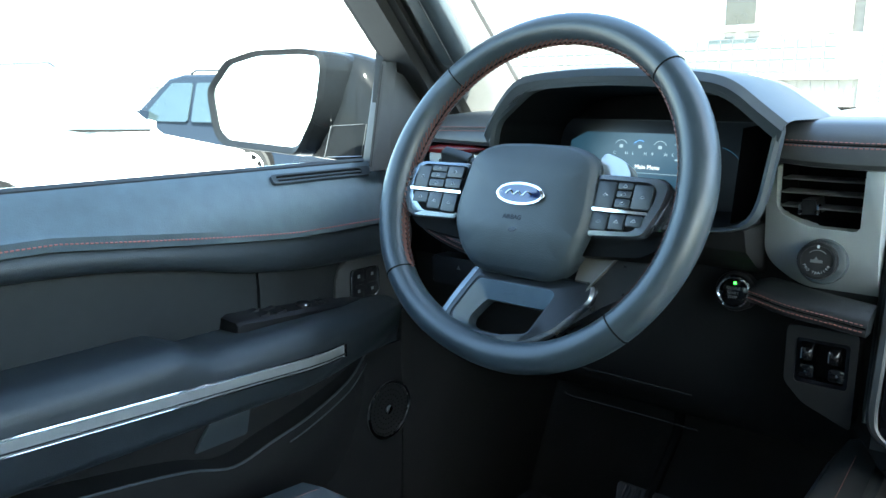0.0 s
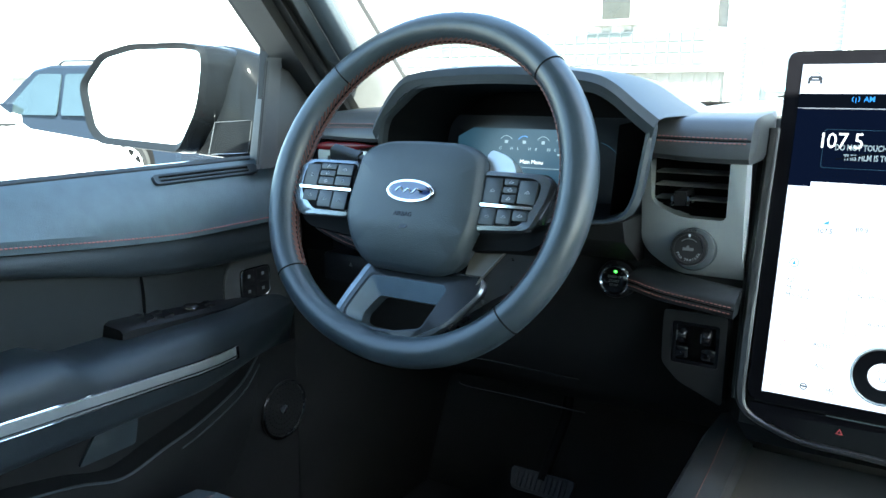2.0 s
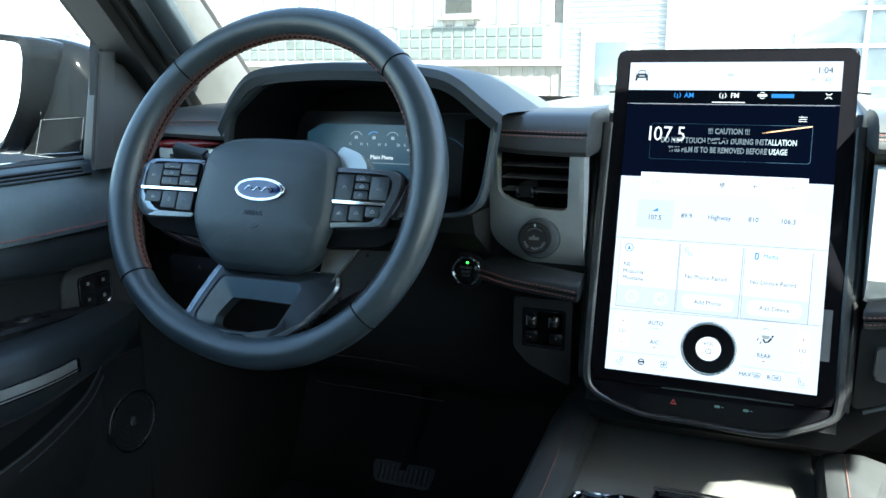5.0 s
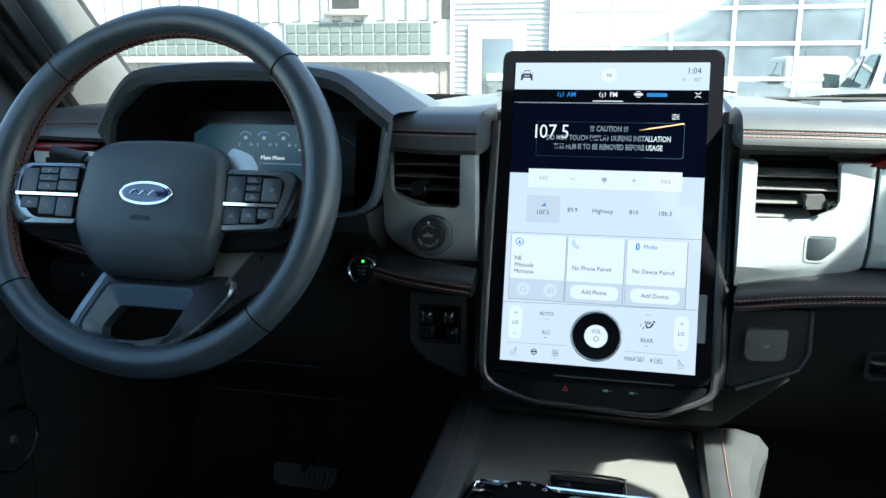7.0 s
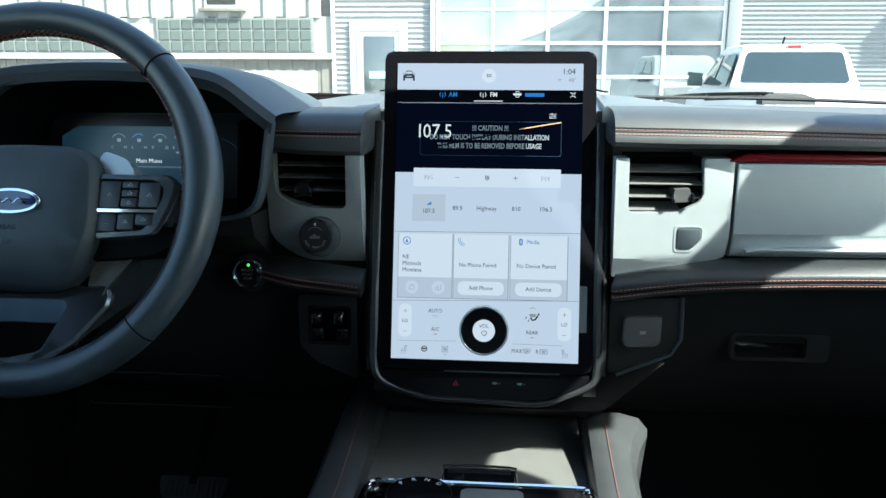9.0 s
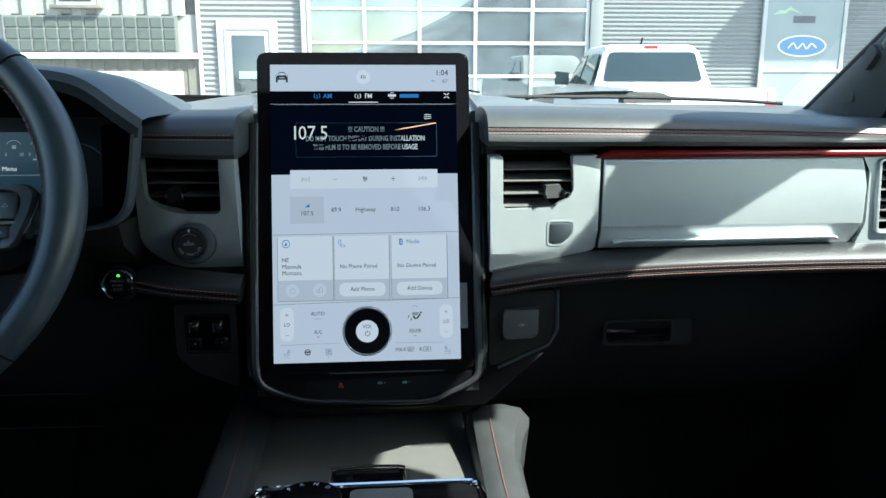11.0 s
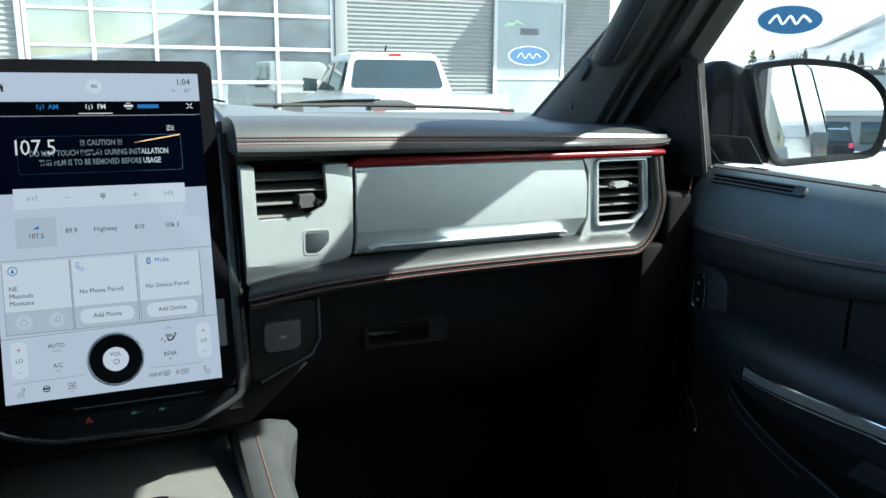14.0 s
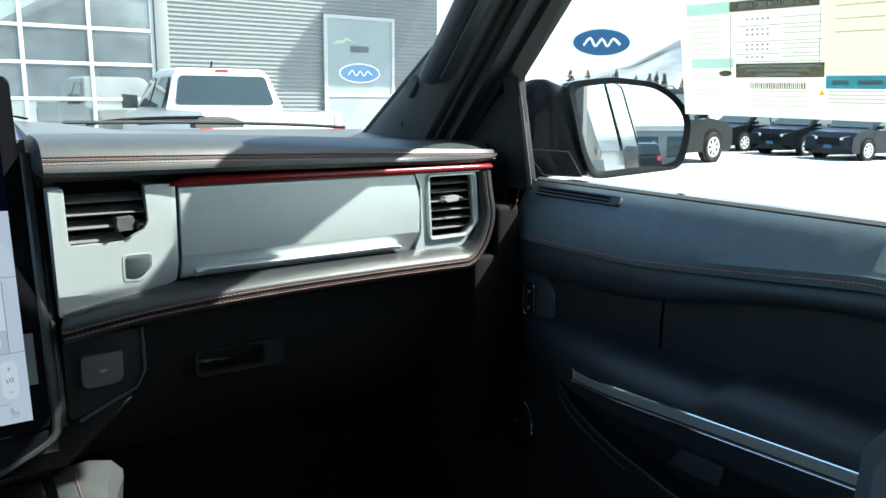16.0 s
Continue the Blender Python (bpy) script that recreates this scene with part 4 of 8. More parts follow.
def shaped_panel(poly, bevel, front, bend, marks_x=(), marks_z=()):
    """A satin panel with eased edges, cut along lines and bent by a function of x and z."""
    bm = prism(poly, 0.026, plane((0, front, 0), (1, 0, 0), (0, 0, 1)), bevel, 3)
    for ex in marks_x:
        bmesh.ops.bisect_plane(bm, geom=bm.verts[:] + bm.edges[:] + bm.faces[:], plane_co=(ex, 0, 0), plane_no=(1, 0, 0))
    for ez in marks_z:
        bmesh.ops.bisect_plane(bm, geom=bm.verts[:] + bm.edges[:] + bm.faces[:], plane_co=(0, 0, ez), plane_no=(0, 0, 1))
    for v in bm.verts:
        v.co.y += bend(v.co.x, v.co.z)
    return bm


# satin panel beside the screen, driver's side: a U round the vent
va = [(-0.2362, 1.399), (-0.2360, 1.356), (-0.2300, 1.3485), (-0.206, 1.3378), (-0.1575, 1.3365), (-0.1550, 1.399)]
pa_poly = rounded([(-0.1385, 1.3985), (-0.1545, 1.3985), (-0.1572, 1.3370), (-0.2045, 1.3378), (-0.2305, 1.3488), (-0.2365, 1.3560), (-0.2368, 1.3975), (-0.2475, 1.3975),
                   (-0.2490, 1.3074), (-0.2420, 1.294), (-0.2134, 1.2715), (-0.1400, 1.2635)], [0.002, 0.003, 0.005, 0.010, 0.012, 0.006, 0.001, 0.001, 0.020, 0.014, 0.020, 0.003], 5)
bend_a = lambda x, z: 5.0 * max(0.0, -0.205 - x) ** 2 - 0.16 * (z - 1.335) + 9.0 * max(0.0, 1.316 - z) ** 2
pa = part("vent_panel", shaped_panel(pa_poly, 0.0022, 0.019, bend_a, np.arange(-0.240, -0.20, 0.006), np.arange(1.268, 1.320, 0.006)), SILVER, dash, "satin silver vent panel", angle=50)
vent(0.026, va, (1.3838, 1.3700, 1.3556), 0.0012, (-0.2055, 1.3575, 0.0085, 0.0075, BLACK_SATIN), pa)
kq = plane((-0.1896, 0.010, 1.3075), (1, 0.12, 0), (0, 0.10, 1))
tk = part("rotary_knob", loft([[kq @ Vector((r * math.cos(a), r * math.sin(a), z)) for a in np.linspace(0, 2 * math.pi, 49)[:-1]] for r, z in ((0.0185, -0.01), (0.0185, 0.0075), (0.0178, 0.0098), (0.0150, 0.0102), (0.0146, 0.0094), (0.002, 0.0094))]), BLACK_SATIN, pa, "round black trailer control knob")
gr = bmesh.new()
loft([[kq @ Vector((0.0035 + r * math.cos(a), -0.0015 + r * math.sin(a), z)) for a in np.linspace(0, 2 * math.pi, 49)[:-1]] for r, z in ((0.0232, -0.016), (0.0228, -0.004), (0.0214, 0.0), (0.0190, 0.001))], bm=gr)
part("knob_grip", gr, SOFT, tk, "tapered knob base")
for k in range(40):
    a = 2 * math.pi * k / 40
    part("ridge", tube([kq @ Vector((0.0187 * math.cos(a), 0.0187 * math.sin(a), z)) for z in (0.000, 0.0072)], 0.0005, 4, (0, 0.1, 1)), BLACK_SATIN, tk)
part("marker", prism(rect(-0.0010, 0.0125, 0.0010, 0.0155), 0.0005, kq @ Matrix.Translation((0, 0, 0.0105))), PALE_PRINT, tk)
for i, ch in enumerate("PRO TRAILER"):
    a = radians(205 + i * 13.0)
    lettering(ch, 0.0038, at(kq, 0.0120 * math.cos(a), 0.0120 * math.sin(a), 0.0097, math.degrees(a) + 90), MID_PRINT, tk)
part("icon", prism(rounded([(-0.006, -0.002), (0.005, -0.002), (0.005, 0.001), (0.001, 0.001), (-0.001, 0.004), (-0.003, 0.001), (-0.006, 0.001)], 0.0005), 0.0004, kq @ Matrix.Translation((0, 0, 0.0098))), DIM_PRINT, tk)
arcp = [kq @ Vector((0.0105 * math.cos(a), 0.0105 * math.sin(a), 0.0097)) for a in np.linspace(radians(45), radians(135), 12)]
part("arc_mark", tube(arcp, 0.0004, 4, (0, 1, 0)), DIM_PRINT, tk)

# satin panel beside the screen, passenger's side, with a lower facet
vb = [(0.1520, 1.3985), (0.1530, 1.3385), (0.208, 1.3402), (0.2325, 1.3535), (0.2305, 1.3985)]
pb_poly = rounded([(0.1375, 1.3975), (0.1400, 1.2625), (0.2171, 1.2755), (0.2618, 1.2885), (0.2628, 1.3975), (0.2300, 1.3975), (0.2328, 1.3535), (0.208, 1.3397), (0.1532, 1.3380), (0.1518, 1.3975)],
                  [0.002, 0.003, 0.010, 0.003, 0.003, 0.002, 0.006, 0.008, 0.004, 0.002], 5)
# the lower edge turns under along a crease that climbs towards the door
crease = lambda x: 1.2860 + 0.06 * (x - 0.14) if x < 0.218 else 1.2907 + 0.55 * (x - 0.218)
bend_b = lambda x, z: 0.45 * max(0.0, crease(x) - z) + (0.10 * max(0.0, x - 0.236) if z > 1.372 else 0.0)
pb = part("vent_panel", shaped_panel(pb_poly, 0.0026, 0.019, bend_b, np.arange(0.15, 0.262, 0.012), np.arange(1.272, 1.312, 0.005)), SILVER, dash, "satin silver vent panel", angle=18)
# the sun on this knob is put into its grey; the driver's is black
vent(0.021, vb, (1.3825, 1.3690, 1.3548, 1.3405), 0.0052, (0.2090, 1.3580, 0.0105, 0.0070, GREY_PLASTIC), pb)
fb = rounded([(0.2035, 1.3250), (0.2035, 1.2955), (0.2220, 1.2955), (0.2345, 1.3075), (0.2345, 1.3250)], 0.005, 4)
f1 = rounded([(0.2052, 1.3233), (0.2052, 1.2972), (0.2213, 1.2972), (0.2328, 1.3082), (0.2328, 1.3233)], 0.0042, 4)
bt = part("button_rim", plate(fb, [f1], 0.006, plane((0, 0.0184, 0), (1, 0, 0), (0, 0, 1))), SILVER, pb, "raised silver button rim")
part("button_gap", prism(f1, 0.003, plane((0, 0.0194, 0), (1, 0, 0), (0, 0, 1))), BLACK, bt)
part("button", prism(rounded([(0.2065, 1.3220), (0.2065, 1.2985), (0.2210, 1.2985), (0.2315, 1.3088), (0.2315, 1.3220)], 0.003, 3), 0.008, plane((0, 0.0176, 0), (1, 0, 0), (0, 0, 1)), 0.0012), SOFT, pb, "blank grey push button")

# upper glovebox lid: flat face, crisp crease, lower facet and a pull lip
lid_edge = lambda z: 0.5600 + (0.0095 if z < 1.379 else 0.0095 * (1.3945 - z) / 0.0155) - (0.34 * max(0.0, 1.3165 - z))
secs = []
for f in (0.0, 0.004, 0.25, 0.5, 0.75, 0.996, 1.0):
    row = []
    for y, z in ((0.026, 1.3945), (0.0195, 1.3925), (0.0188, 1.390), (0.0182, 1.36), (0.0182, 1.330), (0.0188, 1.3172), (0.0285, 1.2915), (0.034, 1.2890), (0.06, 1.2890), (0.06, 1.3945)):
        x1 = lid_edge(z) + 0.0065
        x = 0.2658 + (x1 - 0.2658) * f
        row.append((x, y + (0.0012 if f in (0.0, 1.0) else 0.0), z))
    secs.append(row)
gl = part("glovebox_lid", loft(secs), SILVER, dash, "satin silver glovebox lid", angle=12)
part("pull_lip", loft([[(x, 0.0175, z + 0.0050), (x, 0.0140, z + 0.0042), (x, 0.0136, z + 0.0030), (x, 0.0185, z - 0.0012), (x, 0.04, z - 0.001), (x, 0.04, z + 0.004)] for x, z in ((0.2800, 1.2945), (0.2860, 1.2960), (0.2920, 1.2975), (0.42, 1.2985), (0.536, 1.2995), (0.5415, 1.2990), (0.5450, 1.2975))]), SILVER, gl, "raised silver pull lip", angle=20)
# end vent panel with a raised frame round the opening
vc = rounded([(0.5915, 1.3890), (0.5965, 1.3075), (0.6500, 1.3085), (0.6665, 1.3250), (0.6600, 1.3890)], 0.004, 3)
vo = rounded([(0.5850, 1.3925), (0.5905, 1.3030), (0.6530, 1.3040), (0.6745, 1.3240), (0.6680, 1.3925)], 0.006, 3)
pc_poly = rounded([(0.5690, 1.3940), (0.5785, 1.3770), (0.5805, 1.3165), (0.5690, 1.2890), (0.6520, 1.2925), (0.6760, 1.3160), (0.6835, 1.3400), (0.6770, 1.3940)], [0.002, 0.004, 0.004, 0.002, 0.010, 0.012, 0.012, 0.002])
pc = part("vent_panel", plate(pc_poly, [vc], 0.026, plane((0, 0.0205, 0), (1, 0, 0), (0, 0, 1))), SILVER, dash, "satin silver end vent panel")
fq = plane((0, 0.0205, 0), (1, 0, 0), (0, 0, 1))
part("vent_frame", loft([[fq @ Vector((*p, 0)) for p in vo], [fq @ Vector((p[0] * 0.7 + r[0] * 0.3, p[1] * 0.7 + r[1] * 0.3, 0.0042)) for p, r in zip(vo, vc)], [fq @ Vector((p[0] * 0.35 + r[0] * 0.65, p[1] * 0.35 + r[1] * 0.65, 0.0044)) for p, r in zip(vo, vc)], [fq @ Vector((*p, 0.0015)) for p in vc], [fq @ Vector((*p, -0.012)) for p in vc]], caps=False), SILVER, pc, "raised bright frame round the vent", angle=50)
vent(0.021, vc, (1.3785, 1.3672, 1.3546, 1.3424, 1.3306, 1.3178), 0.0016, (0.6270, 1.3580, 0.0135, 0.0036, ALU), pc)

# lower leather roll: a sloping top and a stitched nose, curling up at the door
def stitched_roll(pts, tops, name, ref=(0, -1, 0)):
    """A roll along pts with its upper slope as wide as tops says; two stitch rows beside a seam."""
    path = smooth_path([Vector(p) for p in pts], 6)
    wide = np.interp(np.linspace(0, len(pts) - 1, len(path)), range(len(pts)), tops)
    secs, rows_, seam = [], ([], []), []
    for i, p in enumerate(path):
        t = (path[min(i + 1, len(path) - 1)] - path[max(i - 1, 0)]).normalized()
        side = t.cross(Vector(ref)).normalized()
        up = side.cross(t)
        w = wide[i]
        prof = [(0.010, -0.030), (0.0098, -0.006), (0.0085, -0.0022), (0.0062, -0.0006), (0.0014, 0.0), (0.0, -0.0020), (-0.0014, 0.0002), (-0.0060, 0.0), (-0.0095, -0.0022), (-0.0095 - 0.35 * w, -0.0065 - 0.20 * w), (-0.0095 - w, -0.010 - 0.75 * w), (-0.0098 - w, -0.030 - 0.2 * w)]
        secs.append([p + side * a + up * b for a, b in prof])
        rows_[0].append(p + side * -0.0034 + up * 0.0004)
        rows_[1].append(p + side * 0.0034 + up * 0.0001)
        seam.append(p + up * -0.0009)
    r = part(name, loft(secs), ROLL_LEATHER, dash, "leather roll with twin red stitching", angle=50)
    for row in rows_:
        part("stitching", stitches(row, 0.0056, 0.0036, 0.00068, ref=ref), THREAD, r, "red contrast stitching")
    part("seam", tube(seam, 0.0007, 4, ref), BLACK, r)
    return r


stitched_roll([(0.138, 0.003, 1.2505), (0.1476, 0.001, 1.2518), (0.1996, 0.0, 1.2592), (0.2595, 0.0, 1.2645), (0.3636, 0.0, 1.2690), (0.5109, 0.0, 1.2712), (0.62, 0.0, 1.2712), (0.6485, 0.001, 1.2725), (0.6665, 0.003, 1.2860), (0.6790, 0.004, 1.3080), (0.6860, 0.006, 1.3350), (0.6825, 0.008, 1.3640), (0.6790, 0.010, 1.3940)],
              (0.005, 0.006, 0.009, 0.012, 0.012, 0.012, 0.012, 0.011, 0.009, 0.006, 0.004, 0.003, 0.003), "lower_roll")
stitched_roll([(-0.255, 0.012, 1.2615), (-0.2420, 0.007, 1.2605), (-0.2285, 0.004, 1.2580), (-0.2067, 0.001, 1.2550), (-0.1750, 0.0, 1.2520), (-0.1390, 0.0, 1.2480)], (0.006, 0.008, 0.010, 0.009, 0.008, 0.008), "lower_roll")
stitched_roll([(-0.72, 0.004, 1.305), (-0.68, -0.004, 1.285), (-0.62, -0.006, 1.268), (-0.55, -0.006, 1.258), (-0.48, -0.004, 1.254), (-0.42, 0.006, 1.255)], (0.016, 0.020, 0.022, 0.022, 0.020, 0.016), "knee_roll")
# outer driver's vent
vd = [(-0.688, 1.381), (-0.684, 1.336), (-0.612, 1.336), (-0.616, 1.381)]
pd = part("vent_panel", plate(rounded([(-0.705, 1.392), (-0.70, 1.30), (-0.60, 1.30), (-0.588, 1.388)], 0.01), [vd], 0.026, plane((0, 0.020, 0), (1, 0, 0), (0, 0, 1))), SILVER, dash, "satin silver end vent panel")
vent(0.021, vd, (1.372, 1.358, 1.345), 0.002, (-0.65, 1.358, 0.012, 0.008, SOFT), pd)
part("light_switch_panel", prism(rounded(rect(-0.70, 1.205, -0.56, 1.245), 0.006), 0.03, plane((0, 0.02, 0), (1, 0, 0), (0, 0, 1)), 0.002), BLACK_SATIN, dash)
part("icon", prism([(-0.655, 1.229), (-0.649, 1.229), (-0.652, 1.235)], 0.001, plane((0, 0.0195, 0), (1, 0, 0), (0, 0, 1))), DIM_PRINT, dash)

# 12-volt socket panel
sp = part("socket_panel", prism(rounded([(0.140, 1.240), (0.140, 1.152), (0.150, 1.154), (0.2090, 1.1785), (0.2175, 1.195), (0.2165, 1.243)], 0.005), 0.04, plane((0, 0.022, 0), (1, 0, 0), (0, 0, 1)), 0.002), HARD, dash, "dark socket panel")
part("panel_edge", tube([(0.2185, 0.022, 1.243), (0.2195, 0.021, 1.195), (0.210, 0.021, 1.1765), (0.150, 0.021, 1.150)], 0.0022, 8, (0, 1, 0)), SOFT, sp)
lid = part("socket_lid", prism(rounded([(0.1550, 1.2205), (0.1545, 1.190), (0.159, 1.1865), (0.191, 1.1875), (0.1958, 1.192), (0.1960, 1.2225)], 0.003), 0.012, plane((0, 0.014, 0), (1, 0, 0), (0, 0, 1)), 0.002), GREY_PLASTIC, sp, "grey socket lid")
lettering("12V", 0.0046, at(plane((0, 0.0136, 0), (1, 0, 0), (0, 0, 1)), 0.1755, 1.2035), PALE_PRINT, lid)

# brake controller panel
CTRL = lambda y: plane((-0.006, y, -0.001), (1, 0, 0), (0, 0, 1))
up = part("controller_panel", plate(rounded([(-0.210, 1.236), (-0.210, 1.175), (-0.19, 1.155), (-0.142, 1.135), (-0.142, 1.236)], 0.006), [rounded(rect(-0.200, 1.176, -0.149, 1.224), 0.004)], 0.03, CTRL(0.022)), HARD, dash, "dark brake controller panel")
part("well", box((-0.208, 0.040, 1.172), (-0.153, 0.044, 1.226)), BLACK, up)
part("frame", plate(rounded(rect(-0.2005, 1.1755, -0.1485, 1.2245), 0.004), [rounded(rect(-0.196, 1.180, -0.153, 1.220), 0.003)], 0.015, CTRL(0.024)), GLOSS, up)
for cx in (-0.189, -0.163):
    lv = part("lever", loft([[(cx - 0.006 + w * math.cos(a), y - d * math.sin(a), z) for a in np.linspace(0, math.pi, 9)] + [(cx - 0.006 - w, 0.042, z), (cx - 0.006 + w, 0.042, z)] for z, w, y, d in ((1.1985, 0.0052, 0.028, 0.003), (1.2005, 0.0066, 0.024, 0.006), (1.208, 0.0070, 0.0225, 0.0075), (1.2155, 0.0066, 0.024, 0.006), (1.2175, 0.0052, 0.028, 0.003))]), GLOSS, up, "gloss black paddle", angle=60)
    # chrome tube drawn as the upright highlight on each paddle
    part("lever_highlight", tube([(cx - 0.0100, 0.0172, 1.203), (cx - 0.0100, 0.0172, 1.214)], 0.0010, 6, (0, 1, 0)), CHROME, lv, "chrome line standing for the paddle's highlight")
for cx, ch in ((-0.190, "-"), (-0.160, "+")):
    bt = part("button", prism(rounded(rect(cx - 0.008, 1.182, cx + 0.008, 1.195), 0.002), 0.015, CTRL(0.025), 0.001), GLOSS, up)
    lettering(ch, 0.006, at(CTRL(0.0246), cx, 1.1885), MID_PRINT, bt)

# engine start button
eq = plane((-0.2755, 0.030, 1.2580), (1, 0.04, 0), (0, 0.12, 1))
part("start_surround", prism(oval(0, 0, 0.022, 0.022, 32), 0.03, eq @ Matrix.Translation((0, 0, -0.002)), 0.002), BLACK_SATIN, dash)
es = part("start_button", prism(oval(0, 0, 0.0150, 0.0150, 32), 0.01, eq @ Matrix.Translation((0, 0, 0.005)), 0.001), GLOSS, dash, "black engine start button")
part("start_ring", tube([eq @ Vector((0.0163 * math.cos(a), 0.0163 * math.sin(a), 0.004)) for a in np.linspace(0, 2 * math.pi, 41)[:-1]], 0.0021, 8, (0, 1, 0), True), CHROME, es, "chrome ring")
for tx, yy in (("ENGINE", 0.0035), ("START", -0.0015), ("STOP", -0.006)):
    lettering(tx, 0.0042, at(eq, 0, yy, 0.0056), DIM_PRINT, es)
LED = material("green_indicator", (0.10, 0.85, 0.06), 0.4, emit=0.5, vary=0.0)
part("indicator", prism(oval(0.001, 0.0095, 0.0016, 0.0016, 10), 0.001, eq @ Matrix.Translation((0, 0, 0.0057))), LED, es, "green lamp, lit")

# recessed lower glovebox latch
lq = plane((0, 0.060, 0), (1, 0, 0), (0, 0.25, 1))
lr_ = part("latch_recess", plate(rounded(rect(0.286, 1.158, 0.398, 1.192), 0.008), [rounded(rect(0.2905, 1.1625, 0.372, 1.1885), 0.006)], 0.012, plane((0, 0.060, 0), (1, 0, 0), (0, 0, 1))), HARD, dash, "recessed glovebox latch")
part("latch", prism(rounded(rect(0.291, 1.163, 0.3715, 1.188), 0.006), 0.006, plane((0, 0.068, 0), (1, 0, 0), (0, 0, 1)), 0.002), GLOSS, lr_)

# ---- instrument cluster with its hood ----
cl = thing("instrument_cluster", "hooded digital instrument display, lit", "instrument panel", (-0.395, 0.06, 1.32))
hood = [(-0.562, 1.430), (-0.545, 1.458), (-0.523, 1.482), (-0.50, 1.491), (-0.45, 1.4955), (-0.395, 1.497), (-0.33, 1.4945), (-0.285, 1.489), (-0.262, 1.480), (-0.238, 1.462), (-0.214, 1.444)]
hp = smooth_path([(x, 0, z) for x, z in hood], 3)
secs = []
for y, lift, spread in ((-0.045, -0.020, 0.965), (-0.048, -0.010, 0.985), (-0.042, -0.002, 1.0), (-0.028, 0.0, 1.01), (0.03, 0.0, 1.04), (0.10, -0.006, 1.10), (0.17, -0.022, 1.22), (0.24, -0.05, 1.4)):
    secs.append([(-0.39 + (p.x + 0.39) * spread, y, p.z + lift) for p in hp])
hb = loft(secs, closed=False)
part("hood", hb, SOFT, cl, "soft black hood over the display")
# inner throat from the lip to the display
thr = [(-0.546, 1.420), (-0.541, 1.436), (-0.4985, 1.4705), (-0.470, 1.4765), (-0.395, 1.4785), (-0.325, 1.4775), (-0.284, 1.4705), (-0.226, 1.438), (-0.2275, 1.425), (-0.2365, 1.368), (-0.2455, 1.346), (-0.264, 1.337), (-0.30, 1.334), (-0.48, 1.328), (-0.53, 1.335), (-0.552, 1.36)]
thr = rounded(thr, 0.01, 2)
c0 = (-0.392, 1.40)
def shrunk(k, y, dz=0.0):
    return [(c0[0] + (x - c0[0]) * k, y, c0[1] + (z - c0[1]) * k + dz) for x, z in thr]
part("lip", loft([shrunk(1.05, -0.030), shrunk(1.05, -0.042), shrunk(1.03, -0.0465), shrunk(1.005, -0.0435), shrunk(0.992, -0.034)], caps=False), SOFT, cl, "smooth bezel lip")
part("throat", loft([shrunk(0.99, -0.036), shrunk(0.94, 0.03, -0.002), shrunk(0.90, 0.092, -0.003)], caps=False), BLACK, cl, "matt black shroud")
part("back", prism([(x, z) for x, y, z in shrunk(0.97, 0)], 0.01, plane((0, 0.094, 0), (1, 0, 0), (0, 0, 1))), BLACK, cl)
part("cluster_base", loft([[(x, -0.030, 1.335), (x, 0.05, 1.335), (x, 0.06, 1.28), (x, 0.03, 1.282), (x, -0.02, 1.312)] for x in (-0.56, -0.25)]), HARD, cl, "black panel under the display")
part("cheek", loft([[(-0.262, -0.020, 1.435), (-0.244, 0.006, 1.440), (-0.240, 0.05, 1.44), (-0.262, 0.05, 1.435)], [(-0.270, -0.014, 1.34), (-0.2555, 0.016, 1.34), (-0.252, 0.05, 1.34), (-0.270, 0.05, 1.34)], [(-0.280, 0.005, 1.31), (-0.262, 0.022, 1.31), (-0.258, 0.05, 1.31), (-0.280, 0.05, 1.31)]]), BLACK_SATIN, cl, "dark cheek beside the display")
CQ = plane((-0.40, 0.078, 1.37), (1, 0, 0), (0, 0.14, 0.99))
SCR_DIM = material("dim_blue_display", (0.05, 0.135, 0.225), 0.3, emit=0.036, vary=0.25, blotch=14, dark=0.15)
SCR_DARK = material("dark_display", (0.006, 0.008, 0.011), 0.3, dark=0.5, emit=0.015, vary=0.05)
SCR_LINE = material("display_line", (0.40, 0.50, 0.58), 0.4, dark=0.2, emit=0.10, vary=0.0)
SCR_WHITE = material("display_text", (0.8, 0.86, 0.92), 0.4, dark=0.2, emit=0.16, vary=0.0)
SCR_BLUE = material("display_blue", (0.10, 0.30, 0.75), 0.4, dark=0.2, emit=0.18, vary=0.0)
ds = part("display", prism(rounded(rect(-0.155, -0.065, 0.135, 0.068), 0.004), 0.006, CQ, 0.001), SCR_DARK, cl, "glossy dark display panel")
mp = part("menu_area", prism([(-0.116, 0.040), (-0.094, 0.052), (0.052, 0.052), (0.052, -0.05), (-0.116, -0.05)], 0.0006, CQ @ Matrix.Translation((0, 0, 0.0006))), SCR_DIM, ds, "pale blue menu field, lit")
for i, cx in enumerate((-0.045, -0.020, 0.006, 0.032)):
    a0 = [CQ @ Vector((cx + 0.009 * math.cos(a), 0.034 + 0.009 * math.sin(a), 0.0009)) for a in np.linspace(radians(150), radians(30 if i != 1 else 60), 10)]
    part("gauge_arc", tube(a0, 0.00035, 4, (0, 1, 0)), SCR_LINE if i != 1 else SCR_BLUE, mp)
    part("gauge_icon", prism(rounded(rect(cx - 0.0022, 0.0335, cx + 0.0022, 0.0375), 0.001), 0.0004, CQ @ Matrix.Translation((0, 0, 0.0009))), SCR_LINE, mp)
